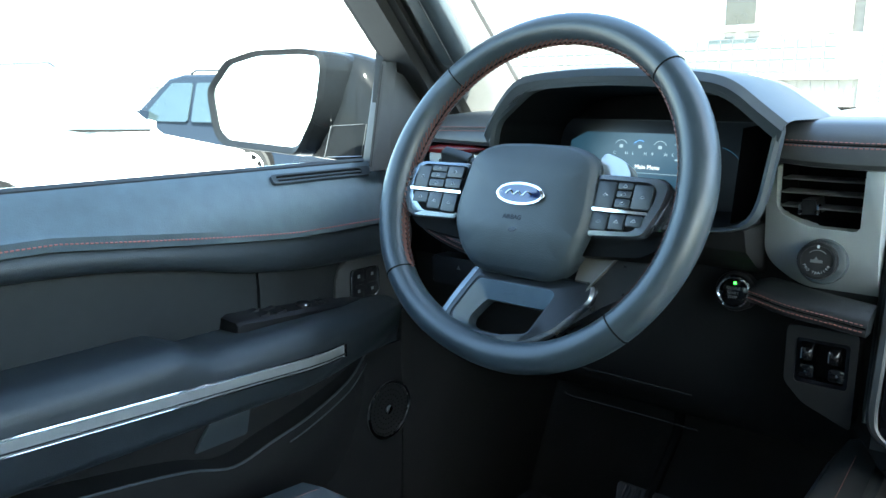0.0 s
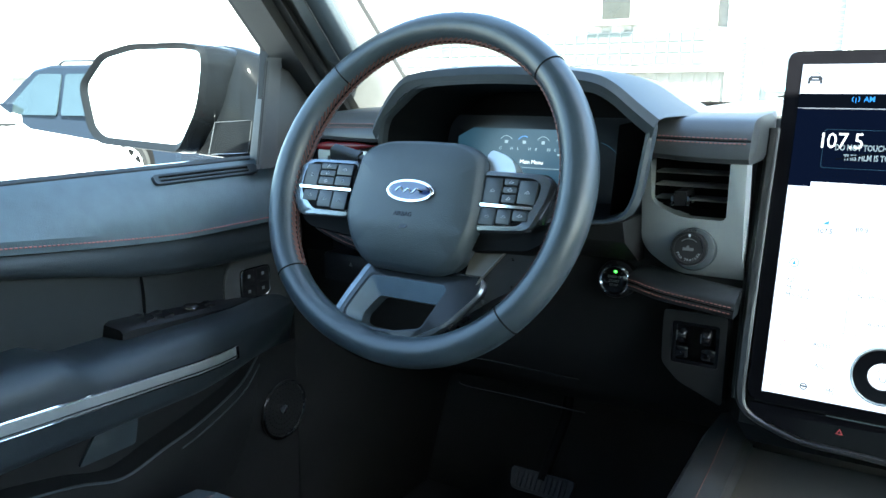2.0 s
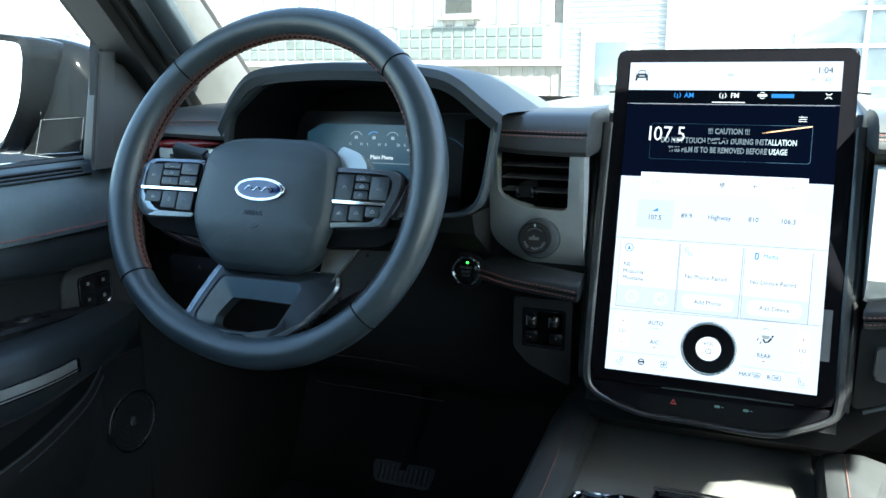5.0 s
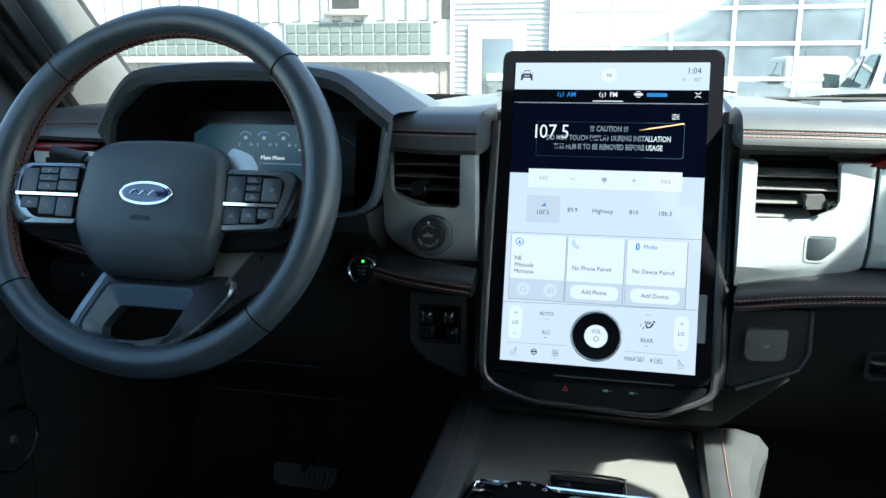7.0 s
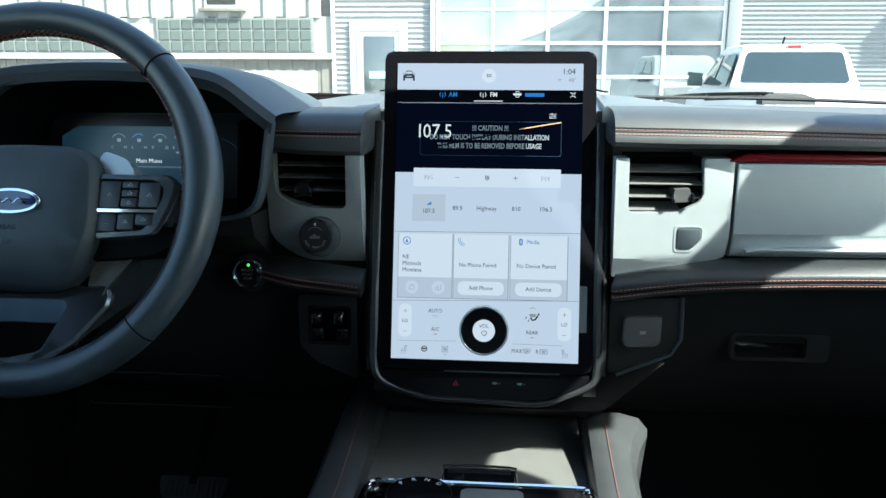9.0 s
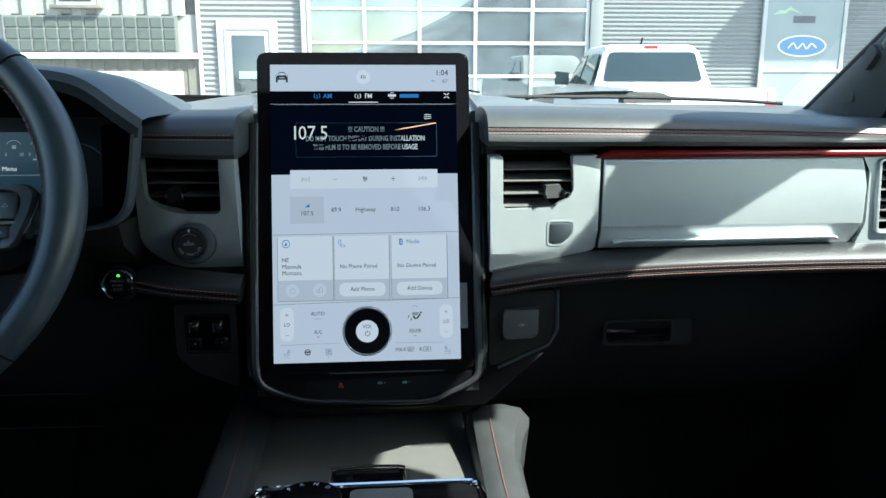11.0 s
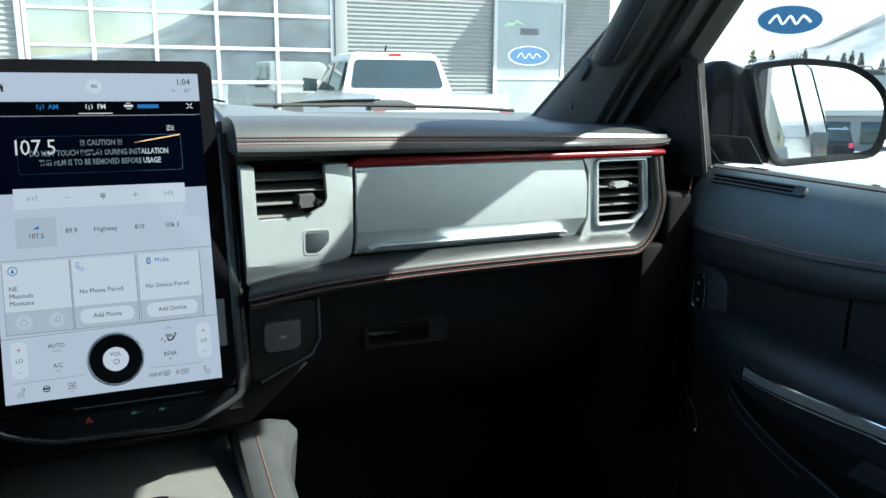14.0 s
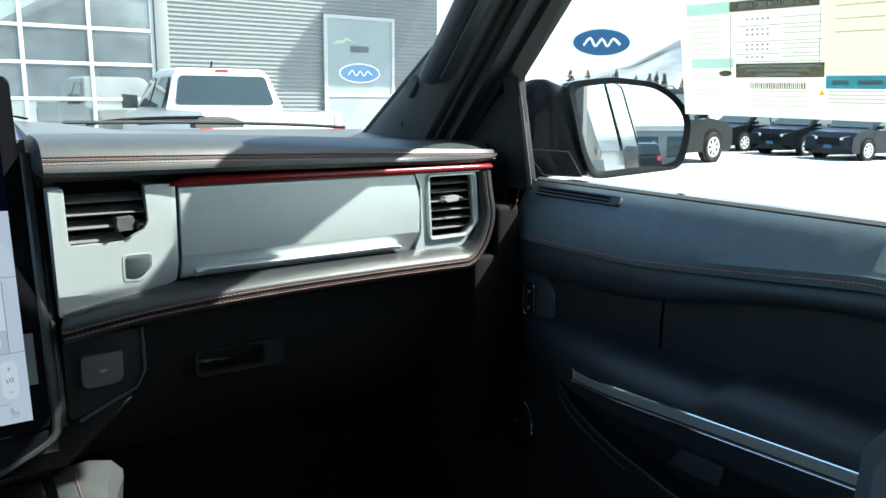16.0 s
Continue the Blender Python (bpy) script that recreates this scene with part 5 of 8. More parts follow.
for tx, cx, cy, sz in (("C", -0.053, 0.027, 0.005), ("H", -0.037, 0.027, 0.005), ("L", -0.028, 0.027, 0.005), ("H", -0.012, 0.027, 0.005), ("0", -0.003, 0.027, 0.005), ("20", 0.014, 0.027, 0.005), ("E", 0.023, 0.027, 0.005), ("72", 0.032, 0.027, 0.0062), ("F", 0.042, 0.027, 0.005)):
    lettering(tx, sz, at(CQ, cx, cy, 0.0009), SCR_WHITE if tx == "72" else SCR_LINE, mp)
part("unit_mark", prism(rect(0.026, 0.0205, 0.038, 0.0225), 0.0004, CQ @ Matrix.Translation((0, 0, 0.0009))), SCR_LINE, mp)
lettering("Main Menu", 0.0072, at(CQ, -0.008, 0.011, 0.0009), SCR_WHITE, mp)
part("menu_row", prism(rect(-0.033, -0.007, 0.048, 0.004), 0.0004, CQ @ Matrix.Translation((0, 0, 0.0009))), SCR_DIM, mp)
part("menu_edge", prism(rect(-0.033, 0.0036, 0.048, 0.0042), 0.0004, CQ @ Matrix.Translation((0, 0, 0.0011))), SCR_LINE, mp)
dial = [CQ @ Vector((0.070 + 0.043 * math.cos(a), -0.003 + 0.043 * math.sin(a), 0.0012)) for a in np.linspace(radians(-50), radians(75), 30)]
part("dial_arc", tube(dial, 0.0005, 4, (0, 1, 0)), SCR_DIM, ds)
lettering("160", 0.0062, at(CQ, 0.093, -0.043, 0.0010), SCR_WHITE, ds)
WARN = material("red_tell_tale", (0.5, 0.03, 0.03), 0.4, emit=0.15, vary=0.0)
part("tell_tale", prism(oval(0.090, -0.055, 0.0015, 0.0012, 8), 0.0004, CQ @ Matrix.Translation((0, 0, 0.0010))), WARN, ds)

# ---- centre touchscreen ----
LEAN = math.atan2(0.083, 0.325)
SQ = plane((0, 0, 1.17), (1, 0, 0), (0, math.sin(LEAN), math.cos(LEAN)))
ts = thing("touchscreen", "large upright touchscreen in a gloss black bezel, lit", "touchscreen", (0, 0.03, 1.12))
up_ = lambda z: SQ @ Matrix.Translation((0, 0, z))
part("bezel", prism(rounded([(-0.1195, -0.010), (0.1205, -0.012), (0.1195, 0.3505), (-0.1205, 0.3505)], 0.009, 5), 0.018, up_(0.0), 0.003, 3), BEZEL, ts, "gloss black screen bezel")
part("back_cover", prism(rounded(rect(-0.112, 0.03, 0.112, 0.342), 0.012, 4), 0.02, up_(-0.0185)), HARD, ts)
W_UI = material("white_display", (0.64, 0.705, 0.885), 0.25, dark=0.015, spec=0.02, emit=UI_GLOW, vary=0.02)
W_CARD = material("white_card", (0.76, 0.815, 0.97), 0.25, dark=0.015, spec=0.02, emit=UI_GLOW, vary=0.02)
W_GREY = material("grey_card", (0.56, 0.615, 0.765), 0.25, dark=0.015, spec=0.02, emit=UI_GLOW, vary=0.02)
N_UI = material("navy_display", (0.0016, 0.0032, 0.011), 0.10, dark=0.015, spec=0.02, emit=UI_GLOW, vary=0.3, blotch=12)
D_UI = material("black_display", (0.002, 0.003, 0.006), 0.10, dark=0.015, spec=0.02, emit=UI_GLOW, vary=0.05)
T_UI = material("dark_display_text", (0.075, 0.083, 0.105), 0.4, dark=0.015, spec=0.02, emit=UI_GLOW * 0.6, vary=0.0)
F_UI = material("faint_display_line", (0.29, 0.32, 0.37), 0.4, dark=0.015, spec=0.02, emit=UI_GLOW, vary=0.0)
B_UI = material("blue_display_text", (0.04, 0.22, 0.62), 0.4, dark=0.015, spec=0.02, emit=UI_GLOW, vary=0.0)
L_UI = material("white_display_text", (0.85, 0.88, 0.92), 0.4, dark=0.015, spec=0.02, emit=UI_GLOW, vary=0.0)
R_UI = material("red_display_mark", (0.6, 0.06, 0.06), 0.4, dark=0.015, spec=0.02, emit=UI_GLOW * 0.6, vary=0.0)
FILM = material("glowing_film_print", (0.24, 0.29, 0.33), 0.5, dark=0.3, emit=UI_GLOW * 0.5, vary=0.2, scale=300)
img = part("display", prism(rect(-0.1055, 0.0, 0.1045, 0.336), 0.001, up_(0.0008)), W_UI, ts, "bright white and navy display")


def ui(poly, mat, z=0.0012, name="panel", depth=0.0003, parent=img):
    return part(name, prism(poly, depth, up_(z)), mat, parent, flat=True)


def tx(s, x, y, size, mat=T_UI, z=0.0016, align="CENTER", squeeze=0.92, bold=0.0):
    return lettering(s, size, at(SQ, x, y, z), mat, img, align, thick=0.0001, squeeze=squeeze, bold=bold)


ui(rect(-0.1056, 0.306, 0.1046, 0.3362), W_UI, name="status_bar")
ui(rect(-0.1056, 0.2915, 0.1046, 0.306), D_UI, name="tab_bar")
ui(rect(-0.1056, 0.2115, 0.1046, 0.2912), N_UI, name="radio_panel")
ui(rect(-0.101, 0.2905, 0.1, 0.2909), F_UI, 0.0014, "line")
# status icons
ui(rounded([(-0.0990, 0.3190), (-0.0860, 0.3190), (-0.0858, 0.3222), (-0.0880, 0.3236), (-0.0893, 0.3276), (-0.0957, 0.3276), (-0.0970, 0.3236), (-0.0992, 0.3222)], 0.0008), T_UI, 0.0015, "car_icon")
ui(rounded([(-0.0963, 0.3240), (-0.0887, 0.3240), (-0.0897, 0.3266), (-0.0953, 0.3266)], 0.0004, 2), W_UI, 0.0017, "car_icon_screen")
ui(rect(-0.0955, 0.3208, -0.0895, 0.3216), W_UI, 0.0017, "line")
for cx in (-0.0992, -0.0880):
    ui(rect(cx, 0.3162, cx + 0.0022, 0.3190), T_UI, 0.0015, "car_icon_wheel")
    ui(rect(cx - 0.0004 if cx < -0.09 else cx + 0.0014, 0.3238, cx + 0.0008 if cx < -0.09 else cx + 0.0026, 0.3246), T_UI, 0.0015, "line")
ui(oval(-0.0012, 0.322, 0.008, 0.008, 24), W_CARD, 0.0014, "menu_button")
for i in range(3):
    for j in range(2):
        ui(rect(-0.0038 + i * 0.002, 0.3206 + j * 0.002, -0.0026 + i * 0.002, 0.3218 + j * 0.002), T_UI, 0.0017, "dot")
tx("1:04", 0.0885, 0.3268, 0.0095)
tx("40°", 0.0925, 0.3172, 0.0065, F_UI)
for r in (0.0015, 0.003):
    p = [up_(0.0015) @ Vector((0.078 + r * math.cos(a), 0.3155 + r * math.sin(a), 0)) for a in np.linspace(radians(45), radians(135), 6)]
    part("signal_arc", tube(p, 0.0003, 4, (0, 1, 0)), F_UI, img)


def ring(x, y, r, mat, w=0.0004, a0=0, a1=360, z=0.0016, n=18):
    p = [up_(z) @ Vector((x + r * math.cos(a), y + r * math.sin(a), 0)) for a in np.linspace(radians(a0), radians(a1), n)]
    return part("arc", tube(p, w, 4, (0, 1, 0)), mat, img)


def bar(x0, y0, x1, y1, mat, w=0.0008, z=0.0016):
    d = Vector((x1 - x0, y1 - y0)).normalized()
    o = Vector((-d.y, d.x)) * (w / 2)
    return ui([(x0 + o.x, y0 + o.y), (x1 + o.x, y1 + o.y), (x1 - o.x, y1 - o.y), (x0 - o.x, y0 - o.y)], mat, z, "stroke")


def stroke(pts, mat, w=0.0004, z=0.0018, closed=False, name="stroke"):
    """A thin drawn line on the display."""
    p = [up_(z) @ Vector((x, y, 0)) for x, y in pts]
    return part(name, tube(p, w * 0.6, 4, (0, 1, 0), closed), mat, img)


# tabs
for cx, mt in ((-0.0535, B_UI), (-0.0075, L_UI)):
    ring(cx, 0.3005, 0.0032, mt, 0.0004, -50, 50)
    ring(cx, 0.3005, 0.0032, mt, 0.0004, 130, 230)
    bar(cx, 0.297, cx, 0.302, mt, 0.0008)
tx("AM", -0.0415, 0.3003, 0.0075, B_UI, bold=0.0001)
tx("FM", 0.0045, 0.3003, 0.0075, L_UI, bold=0.0001)
ui(rect(-0.018, 0.2928, 0.0150, 0.2938), L_UI, 0.0016, "tab_mark")
ring(0.0312, 0.301, 0.0032, L_UI, 0.0004, 45, 135)
ring(0.0312, 0.301, 0.0032, L_UI, 0.0004, 225, 315)
ui(rect(0.0267, 0.2998, 0.0357, 0.3022), L_UI, 0.0016, "mark")
ui(rect(0.040, 0.2985, 0.0615, 0.3025), B_UI, 0.0016, "name_bar")
for sx in (-1, 1):
    for sy in (-1, 1):
        bar(0.0935 + sx * 0.0007, 0.3007 + sy * 0.0007, 0.0935 + sx * 0.0030, 0.3007 + sy * 0.0030, L_UI, 0.0008)
        bar(0.0935 + sx * 0.0006, 0.3007 + sy * 0.0020, 0.0935 + sx * 0.0008, 0.3007 + sy * 0.0006, L_UI, 0.0006)
# station
tx("1", -0.0785, 0.2578, 0.0225, L_UI, squeeze=0.90, bold=-0.00002)
tx("07.5", -0.0582, 0.2578, 0.0225, L_UI, squeeze=0.88, bold=-0.00002)
for k, kx in ((0, 0.0695), (1, 0.0735), (2, 0.0705)):
    bar(0.0675, 0.2745 + k * 0.0022, 0.0755, 0.2745 + k * 0.0022, L_UI, 0.0006)
    ui(rect(kx - 0.0006, 0.2737 + k * 0.0022, kx + 0.0006, 0.2753 + k * 0.0022), L_UI, 0.0017, "slider_mark")
# film outline and print are given their own glow over the dark panel
part("film_edge", plate(rounded(rect(-0.078, 0.231, 0.0815, 0.270), 0.003), [rounded(rect(-0.0776, 0.2314, 0.0811, 0.2696), 0.003)], 0.0001, up_(0.0013)), SCR_DIM, img)
tx("!!! CAUTION !!!", 0.0015, 0.2622, 0.0083, FILM, squeeze=0.74, bold=0.00025)
tx("DO NOT TOUCH DISPLAY DURING INSTALLATION", 0.0005, 0.2518, 0.0083, FILM, squeeze=0.70, bold=0.00025)
tx("THIS FILM IS TO BE REMOVED BEFORE USAGE", 0.0005, 0.2420, 0.0083, FILM, squeeze=0.70, bold=0.00025)
# reflected streak on the glass, painted as glowing copper and black bars
COPPER = material("painted_copper_reflection", (0.30, 0.17, 0.09), 0.4, emit=UI_GLOW * 0.6, vary=0.3)
bar(0.034, 0.2615, 0.081, 0.2695, COPPER, 0.0012)
bar(-0.065, 0.240, 0.033, 0.2613, D_UI, 0.0016, 0.0018)
# transport bar
ui(rect(-0.0845, 0.1955, 0.0815, 0.2165), W_CARD, 0.0016, "transport_bar")
for cx, f in ((-0.0675, 1), (0.0645, -1)):
    for o in (-0.0028, 0.0012):
        stroke([(cx + o * f, 0.2060), (cx + (o + 0.0030) * f, 0.2084), (cx + (o + 0.0030) * f, 0.2036)], T_UI, 0.0004, 0.0020, True)
    stroke([(cx - 0.0038 * f, 0.2036), (cx - 0.0038 * f, 0.2084)], T_UI, 0.0004, 0.0020)
bar(-0.0375, 0.206, -0.0325, 0.206, F_UI, 0.0006, 0.0019)
for k in range(3):
    for i in range(3):
        ui(rect(-0.0033 + i * 0.0018, 0.2044 + k * 0.0015, -0.0020 + i * 0.0018, 0.2054 + k * 0.0015), T_UI, 0.0019, "dot")
ui(rect(-0.0015, 0.2030, -0.0002, 0.2040), T_UI, 0.0019, "dot")
bar(0.0285, 0.206, 0.0335, 0.206, T_UI, 0.0005, 0.0019)
bar(0.031, 0.2035, 0.031, 0.2085, T_UI, 0.0005, 0.0019)
# presets
ui(rect(-0.085, 0.156, -0.0475, 0.1865), W_GREY, 0.0014, "preset")
ui([(-0.069, 0.1745), (-0.0635, 0.1745), (-0.0635, 0.178), (-0.0665, 0.1763)], B_UI, 0.0017, "mark")
for s, cx in (("107.5", -0.0665), ("89.9", -0.0337), ("Highway", -0.0008), ("810", 0.0325), ("106.3", 0.0655)):
    tx(s, cx, 0.1675 if cx < -0.06 else 0.1712, 0.0072)
bar(-0.1055, 0.1437, 0.1045, 0.1450, F_UI, 0.0006, 0.0014)
# cards
for x0, x1 in ((-0.0995, -0.0385), (-0.0365, 0.0248), (0.0275, 0.0905)):
    ui(rect(x0 - 0.0006, 0.0688, x1 + 0.0008, 0.1415), F_UI, 0.0013, "card_edge")
    ui(rect(x0, 0.0695, x1, 0.1415), W_CARD, 0.0015, "card")
    ui(rect(x0, 0.0695, x1, 0.0925), W_GREY, 0.0017, "card_foot")
ring(-0.0903, 0.1335, 0.0042, B_UI)
ui([(-0.0920, 0.1315), (-0.0886, 0.1315), (-0.0903, 0.1360)], B_UI, 0.0019, "compass")
for s, yy in (("NE", 0.1152), ("Missoula", 0.1078), ("Montana", 0.1005)):
    tx(s, -0.0950, yy, 0.0068, z=0.0019, align="LEFT")
for cx in (-0.0835, -0.0535):
    ui(oval(cx, 0.081, 0.0075, 0.0075, 20), W_UI, 0.0019, "round_key")
    if cx < -0.07:
        stroke([(cx - 0.0028, 0.0785), (cx + 0.0028, 0.0785), (cx + 0.0028, 0.0815), (cx, 0.0842), (cx - 0.0028, 0.0815)], F_UI, 0.0004, 0.0022, True, "icon")
    else:
        for bx0, bx1, bt in ((-0.0030, -0.0002, 0.0812), (-0.0002, 0.0030, 0.0840)):
            stroke([(cx + bx0, 0.0785), (cx + bx1, 0.0785), (cx + bx1, bt), (cx + bx0, bt)], F_UI, 0.0004, 0.0022, True, "icon")
stroke([(-0.0318, 0.1372), (-0.0300, 0.1380), (-0.0288, 0.1358), (-0.0298, 0.1345), (-0.0280, 0.1318), (-0.0262, 0.1322), (-0.0246, 0.1304), (-0.0258, 0.1290), (-0.0290, 0.1300), (-0.0316, 0.1335)], B_UI, 0.0005, 0.0019, True, "handset_icon")
tx("No Phone Paired", -0.0095, 0.1072, 0.0066, z=0.0019)
tx("No Device Paired", 0.0560, 0.1072, 0.0066, z=0.0019)
for cx, s in ((-0.0055, "Add Phone"), (0.0590, "Add Device")):
    ui(rounded(rect(cx - 0.026, 0.0735, cx + 0.026, 0.0888), 0.0074, 5), W_CARD, 0.0020, "button")
    tx(s, cx, 0.0813, 0.0066, z=0.0023)
ui(rounded(rect(0.0365, 0.1305, 0.0405, 0.1378), 0.0018), B_UI, 0.0019, "pill_mark")
stroke([(0.0374, 0.1322), (0.0396, 0.1352), (0.0385, 0.1368), (0.0385, 0.1315), (0.0396, 0.1330), (0.0374, 0.1360)], L_UI, 0.0004, 0.0021)
tx("Media", 0.0520, 0.1342, 0.0066, B_UI, 0.0019)
bar(-0.1055, 0.0655, 0.1045, 0.0695, F_UI, 0.0006, 0.0014)
# climate
for cx in (-0.0903, 0.0885):
    ui(rounded(rect(cx - 0.0075, 0.0245, cx + 0.0075, 0.0620), 0.0074, 5), W_CARD, 0.0014, "slider")
    bar(cx - 0.002, 0.0538, cx + 0.002, 0.0538, R_UI, 0.0005, 0.0017)
    bar(cx, 0.0518, cx, 0.0558, R_UI, 0.0005, 0.0017)
    tx("LO", cx, 0.0428, 0.0058, z=0.0017)
    bar(cx - 0.002, 0.0310, cx + 0.002, 0.0310, F_UI, 0.0006, 0.0017)
tx("AUTO", -0.0560, 0.0545, 0.0062)
bar(-0.060, 0.0490, -0.052, 0.0490, F_UI, 0.0005)
tx("A/C", -0.0557, 0.0340, 0.0062)
bar(-0.0572, 0.0285, -0.0542, 0.0285, R_UI, 0.0007)
tx("REAR", 0.0530, 0.0330, 0.0062)
bar(0.0515, 0.0275, 0.0545, 0.0275, R_UI, 0.0007)
ring(0.0530, 0.0578, 0.0034, F_UI, 0.0003, 30, 150, n=8)
ui(rounded([(0.0490, 0.0540), (0.0575, 0.0540), (0.0562, 0.0505), (0.0503, 0.0505)], 0.0012, 3), F_UI, 0.0015, "screen_icon")
stroke([(0.0510, 0.0500), (0.0530, 0.0470), (0.0560, 0.0478), (0.0590, 0.0520)], T_UI, 0.0016, 0.0017, name="seated_mark")
ui(oval(0.0597, 0.0536, 0.0012, 0.0012, 12), T_UI, 0.0017, "dot")
for k in range(2):
    stroke([(0.0465 + k * 0.0030, 0.0508 - k * 0.0030), (0.0452 + k * 0.0030, 0.0480 - k * 0.0030)], T_UI, 0.0007, 0.0017)
bar(-0.098, 0.0202, -0.032, 0.0212, F_UI, 0.0004)
bar(0.031, 0.0200, 0.086, 0.0195, F_UI, 0.0004)
tx("MAX", 0.0365, 0.0121, 0.0062)
tx("R", 0.0590, 0.0119, 0.0062)
stroke(rounded([(0.0433, 0.0148), (0.0517, 0.0148), (0.0497, 0.0100), (0.0453, 0.0100)], 0.001, 3), T_UI, 0.0004, 0.0016, True, "screen_icon")
stroke(rounded(rect(0.0622, 0.0098, 0.0702, 0.0146), 0.0006, 2), T_UI, 0.0004, 0.0016, True, "screen_icon")
for x0, x1 in ((0.0455, 0.0495), (0.0640, 0.0684)):
    for yy in (0.0113, 0.0122, 0.0131):
        bar(x0, yy, x1, yy, T_UI, 0.0004)
for cx, f in ((-0.0905, 1), (0.0892, -1)):
    stroke([(cx - 0.0036 * f, 0.0085), (cx + 0.0016 * f, 0.0085), (cx + 0.0030 * f, 0.0150), (cx + 0.0014 * f, 0.0152), (cx + 0.0002 * f, 0.0106), (cx - 0.0034 * f, 0.0104)], T_UI, 0.0004, 0.0016, True, "seat_icon")
    bar(cx - 0.0045 * f, 0.0062, cx + 0.0035 * f, 0.0062, F_UI, 0.0004)
ring(-0.0678, 0.0118, 0.0030, T_UI, 0.0005)
ui(rounded(rect(-0.0704, 0.0112, -0.0652, 0.0128), 0.0005, 2), T_UI, 0.0016, "wheel_icon_hub")
bar(-0.0678, 0.0090, -0.0678, 0.0112, T_UI, 0.0006)
for k in range(4):
    a = math.pi / 4 + k * math.pi / 2
    petal = [(-0.0443 + 0.0024 * math.cos(a) + 0.0021 * math.cos(b) * math.cos(a) - 0.0013 * math.sin(b) * math.sin(a), 0.0118 + 0.0024 * math.sin(a) + 0.0021 * math.cos(b) * math.sin(a) + 0.0013 * math.sin(b) * math.cos(a)) for b in np.linspace(0, 2 * math.pi, 13)[:-1]]
    stroke(petal, T_UI, 0.0004, 0.0016, True, "fan_blade")
bar(-0.0455, 0.0060, -0.0431, 0.0060, T_UI, 0.0005)
# volume dial on the glass
vk = part("volume_dial", plate(oval(-0.0008, 0.0345, 0.0250, 0.0250, 48), [oval(-0.0008, 0.0345, 0.0125, 0.0125, 32)], 0.010, up_(0.0125)), BEZEL, ts, "gloss black volume dial")
part("dial_ring", loft([[up_(z) @ Vector((-0.0008 + r * math.cos(a), 0.0345 + r * math.sin(a), 0)) for a in np.linspace(0, 2 * math.pi, 61)[:-1]] for r, z in ((0.0278, 0.001), (0.0276, 0.0110), (0.0268, 0.0132), (0.0258, 0.0134), (0.0248, 0.0120))], caps=False), SILVER, vk, "chrome dial ring")
part("dial_face", prism(oval(-0.0008, 0.0345, 0.0126, 0.0126, 32), 0.004, up_(0.0085)), W_CARD, vk, "lit white dial centre")
lettering("VOL", 0.0062, at(SQ, -0.0008, 0.0395, 0.0089), T_UI, vk, squeeze=0.9)
pr = [up_(0.0088) @ Vector((-0.0005 + 0.0027 * math.cos(a), 0.0318 + 0.0027 * math.sin(a), 0)) for a in np.linspace(radians(120), radians(420), 16)]
tube([up_(0.0088) @ Vector((-0.0005, 0.0325, 0)), up_(0.0088) @ Vector((-0.0005, 0.0352, 0))], 0.00035, 4, bm=(pm := tube(pr, 0.00035, 4, (0, 1, 0))))
part("power_mark", pm, T_UI, vk)
# lower chin with hazard and drive keys, and the graphite surround
chin = rounded([(-0.1205, -0.0135), (-0.1160, -0.0215), (-0.0985, -0.0305), (-0.0630, -0.0405), (-0.016, -0.0420), (0.0598, -0.0440), (0.0909, -0.0345), (0.1160, -0.0210), (0.1240, -0.0135)], 0.006)
part("chin", prism(chin, 0.02, up_(-0.003), 0.0015), BEZEL, ts, "gloss black switch strip")
part("chin_slot", prism(rounded(rect(-0.045, -0.0136, 0.085, -0.0126), 0.0004, 2), 0.002, up_(-0.0022)), SILVER_DARK, ts, "thin bright slot under the bezel")
DIM_RED = material("dim_red_print", (0.30, 0.03, 0.03), 0.5, vary=0.0)
TEAL = material("dim_teal_print", (0.10, 0.19, 0.18), 0.5, vary=0.0)
part("hazard_mark", plate([(-0.0350, -0.0290), (-0.0280, -0.0290), (-0.0315, -0.0232)], [[(-0.0333, -0.0280), (-0.0297, -0.0280), (-0.0315, -0.0250)]], 0.0004, up_(-0.0026)), DIM_RED, ts, "red hazard triangle")
for cx in (0.0125, 0.0405):
    part("key_mark", prism(rounded([(cx - 0.0032, -0.0262), (cx + 0.0018, -0.0268), (cx + 0.0032, -0.0246), (cx + 0.001, -0.0238), (cx - 0.0028, -0.0242)], 0.0006, 2), 0.0004, up_(-0.0027)), TEAL, ts)
    part("key_mark", prism(rect(cx + 0.0042, -0.0256, cx + 0.0062, -0.0249), 0.0004, up_(-0.0027)), TEAL, ts)
# graphite frame: broad at the sides, a slim lip under the chin
loop = [(-0.1262, 0.270), (-0.1275, 0.15), (-0.1275, 0.03), (-0.1265, -0.0070), (-0.1195, -0.0235), (-0.1010, -0.0340), (-0.0640, -0.0440), (-0.016, -0.0455), (0.0605, -0.0475), (0.0935, -0.0375), (0.1195, -0.0240), (0.1265, -0.0080), (0.1265, 0.03), (0.1268, 0.15), (0.1275, 0.270)]
wide = (0.0068, 0.0066, 0.0062, 0.0058, 0.0042, 0.0036, 0.0034, 0.0034, 0.0034, 0.0036, 0.0042, 0.0056, 0.0060, 0.0062, 0.0066)
path = smooth_path([Vector((x, y, 0)) for x, y in loop], 5)
wd = np.interp(np.linspace(0, len(loop) - 1, len(path)), range(len(loop)), wide)
secs = []
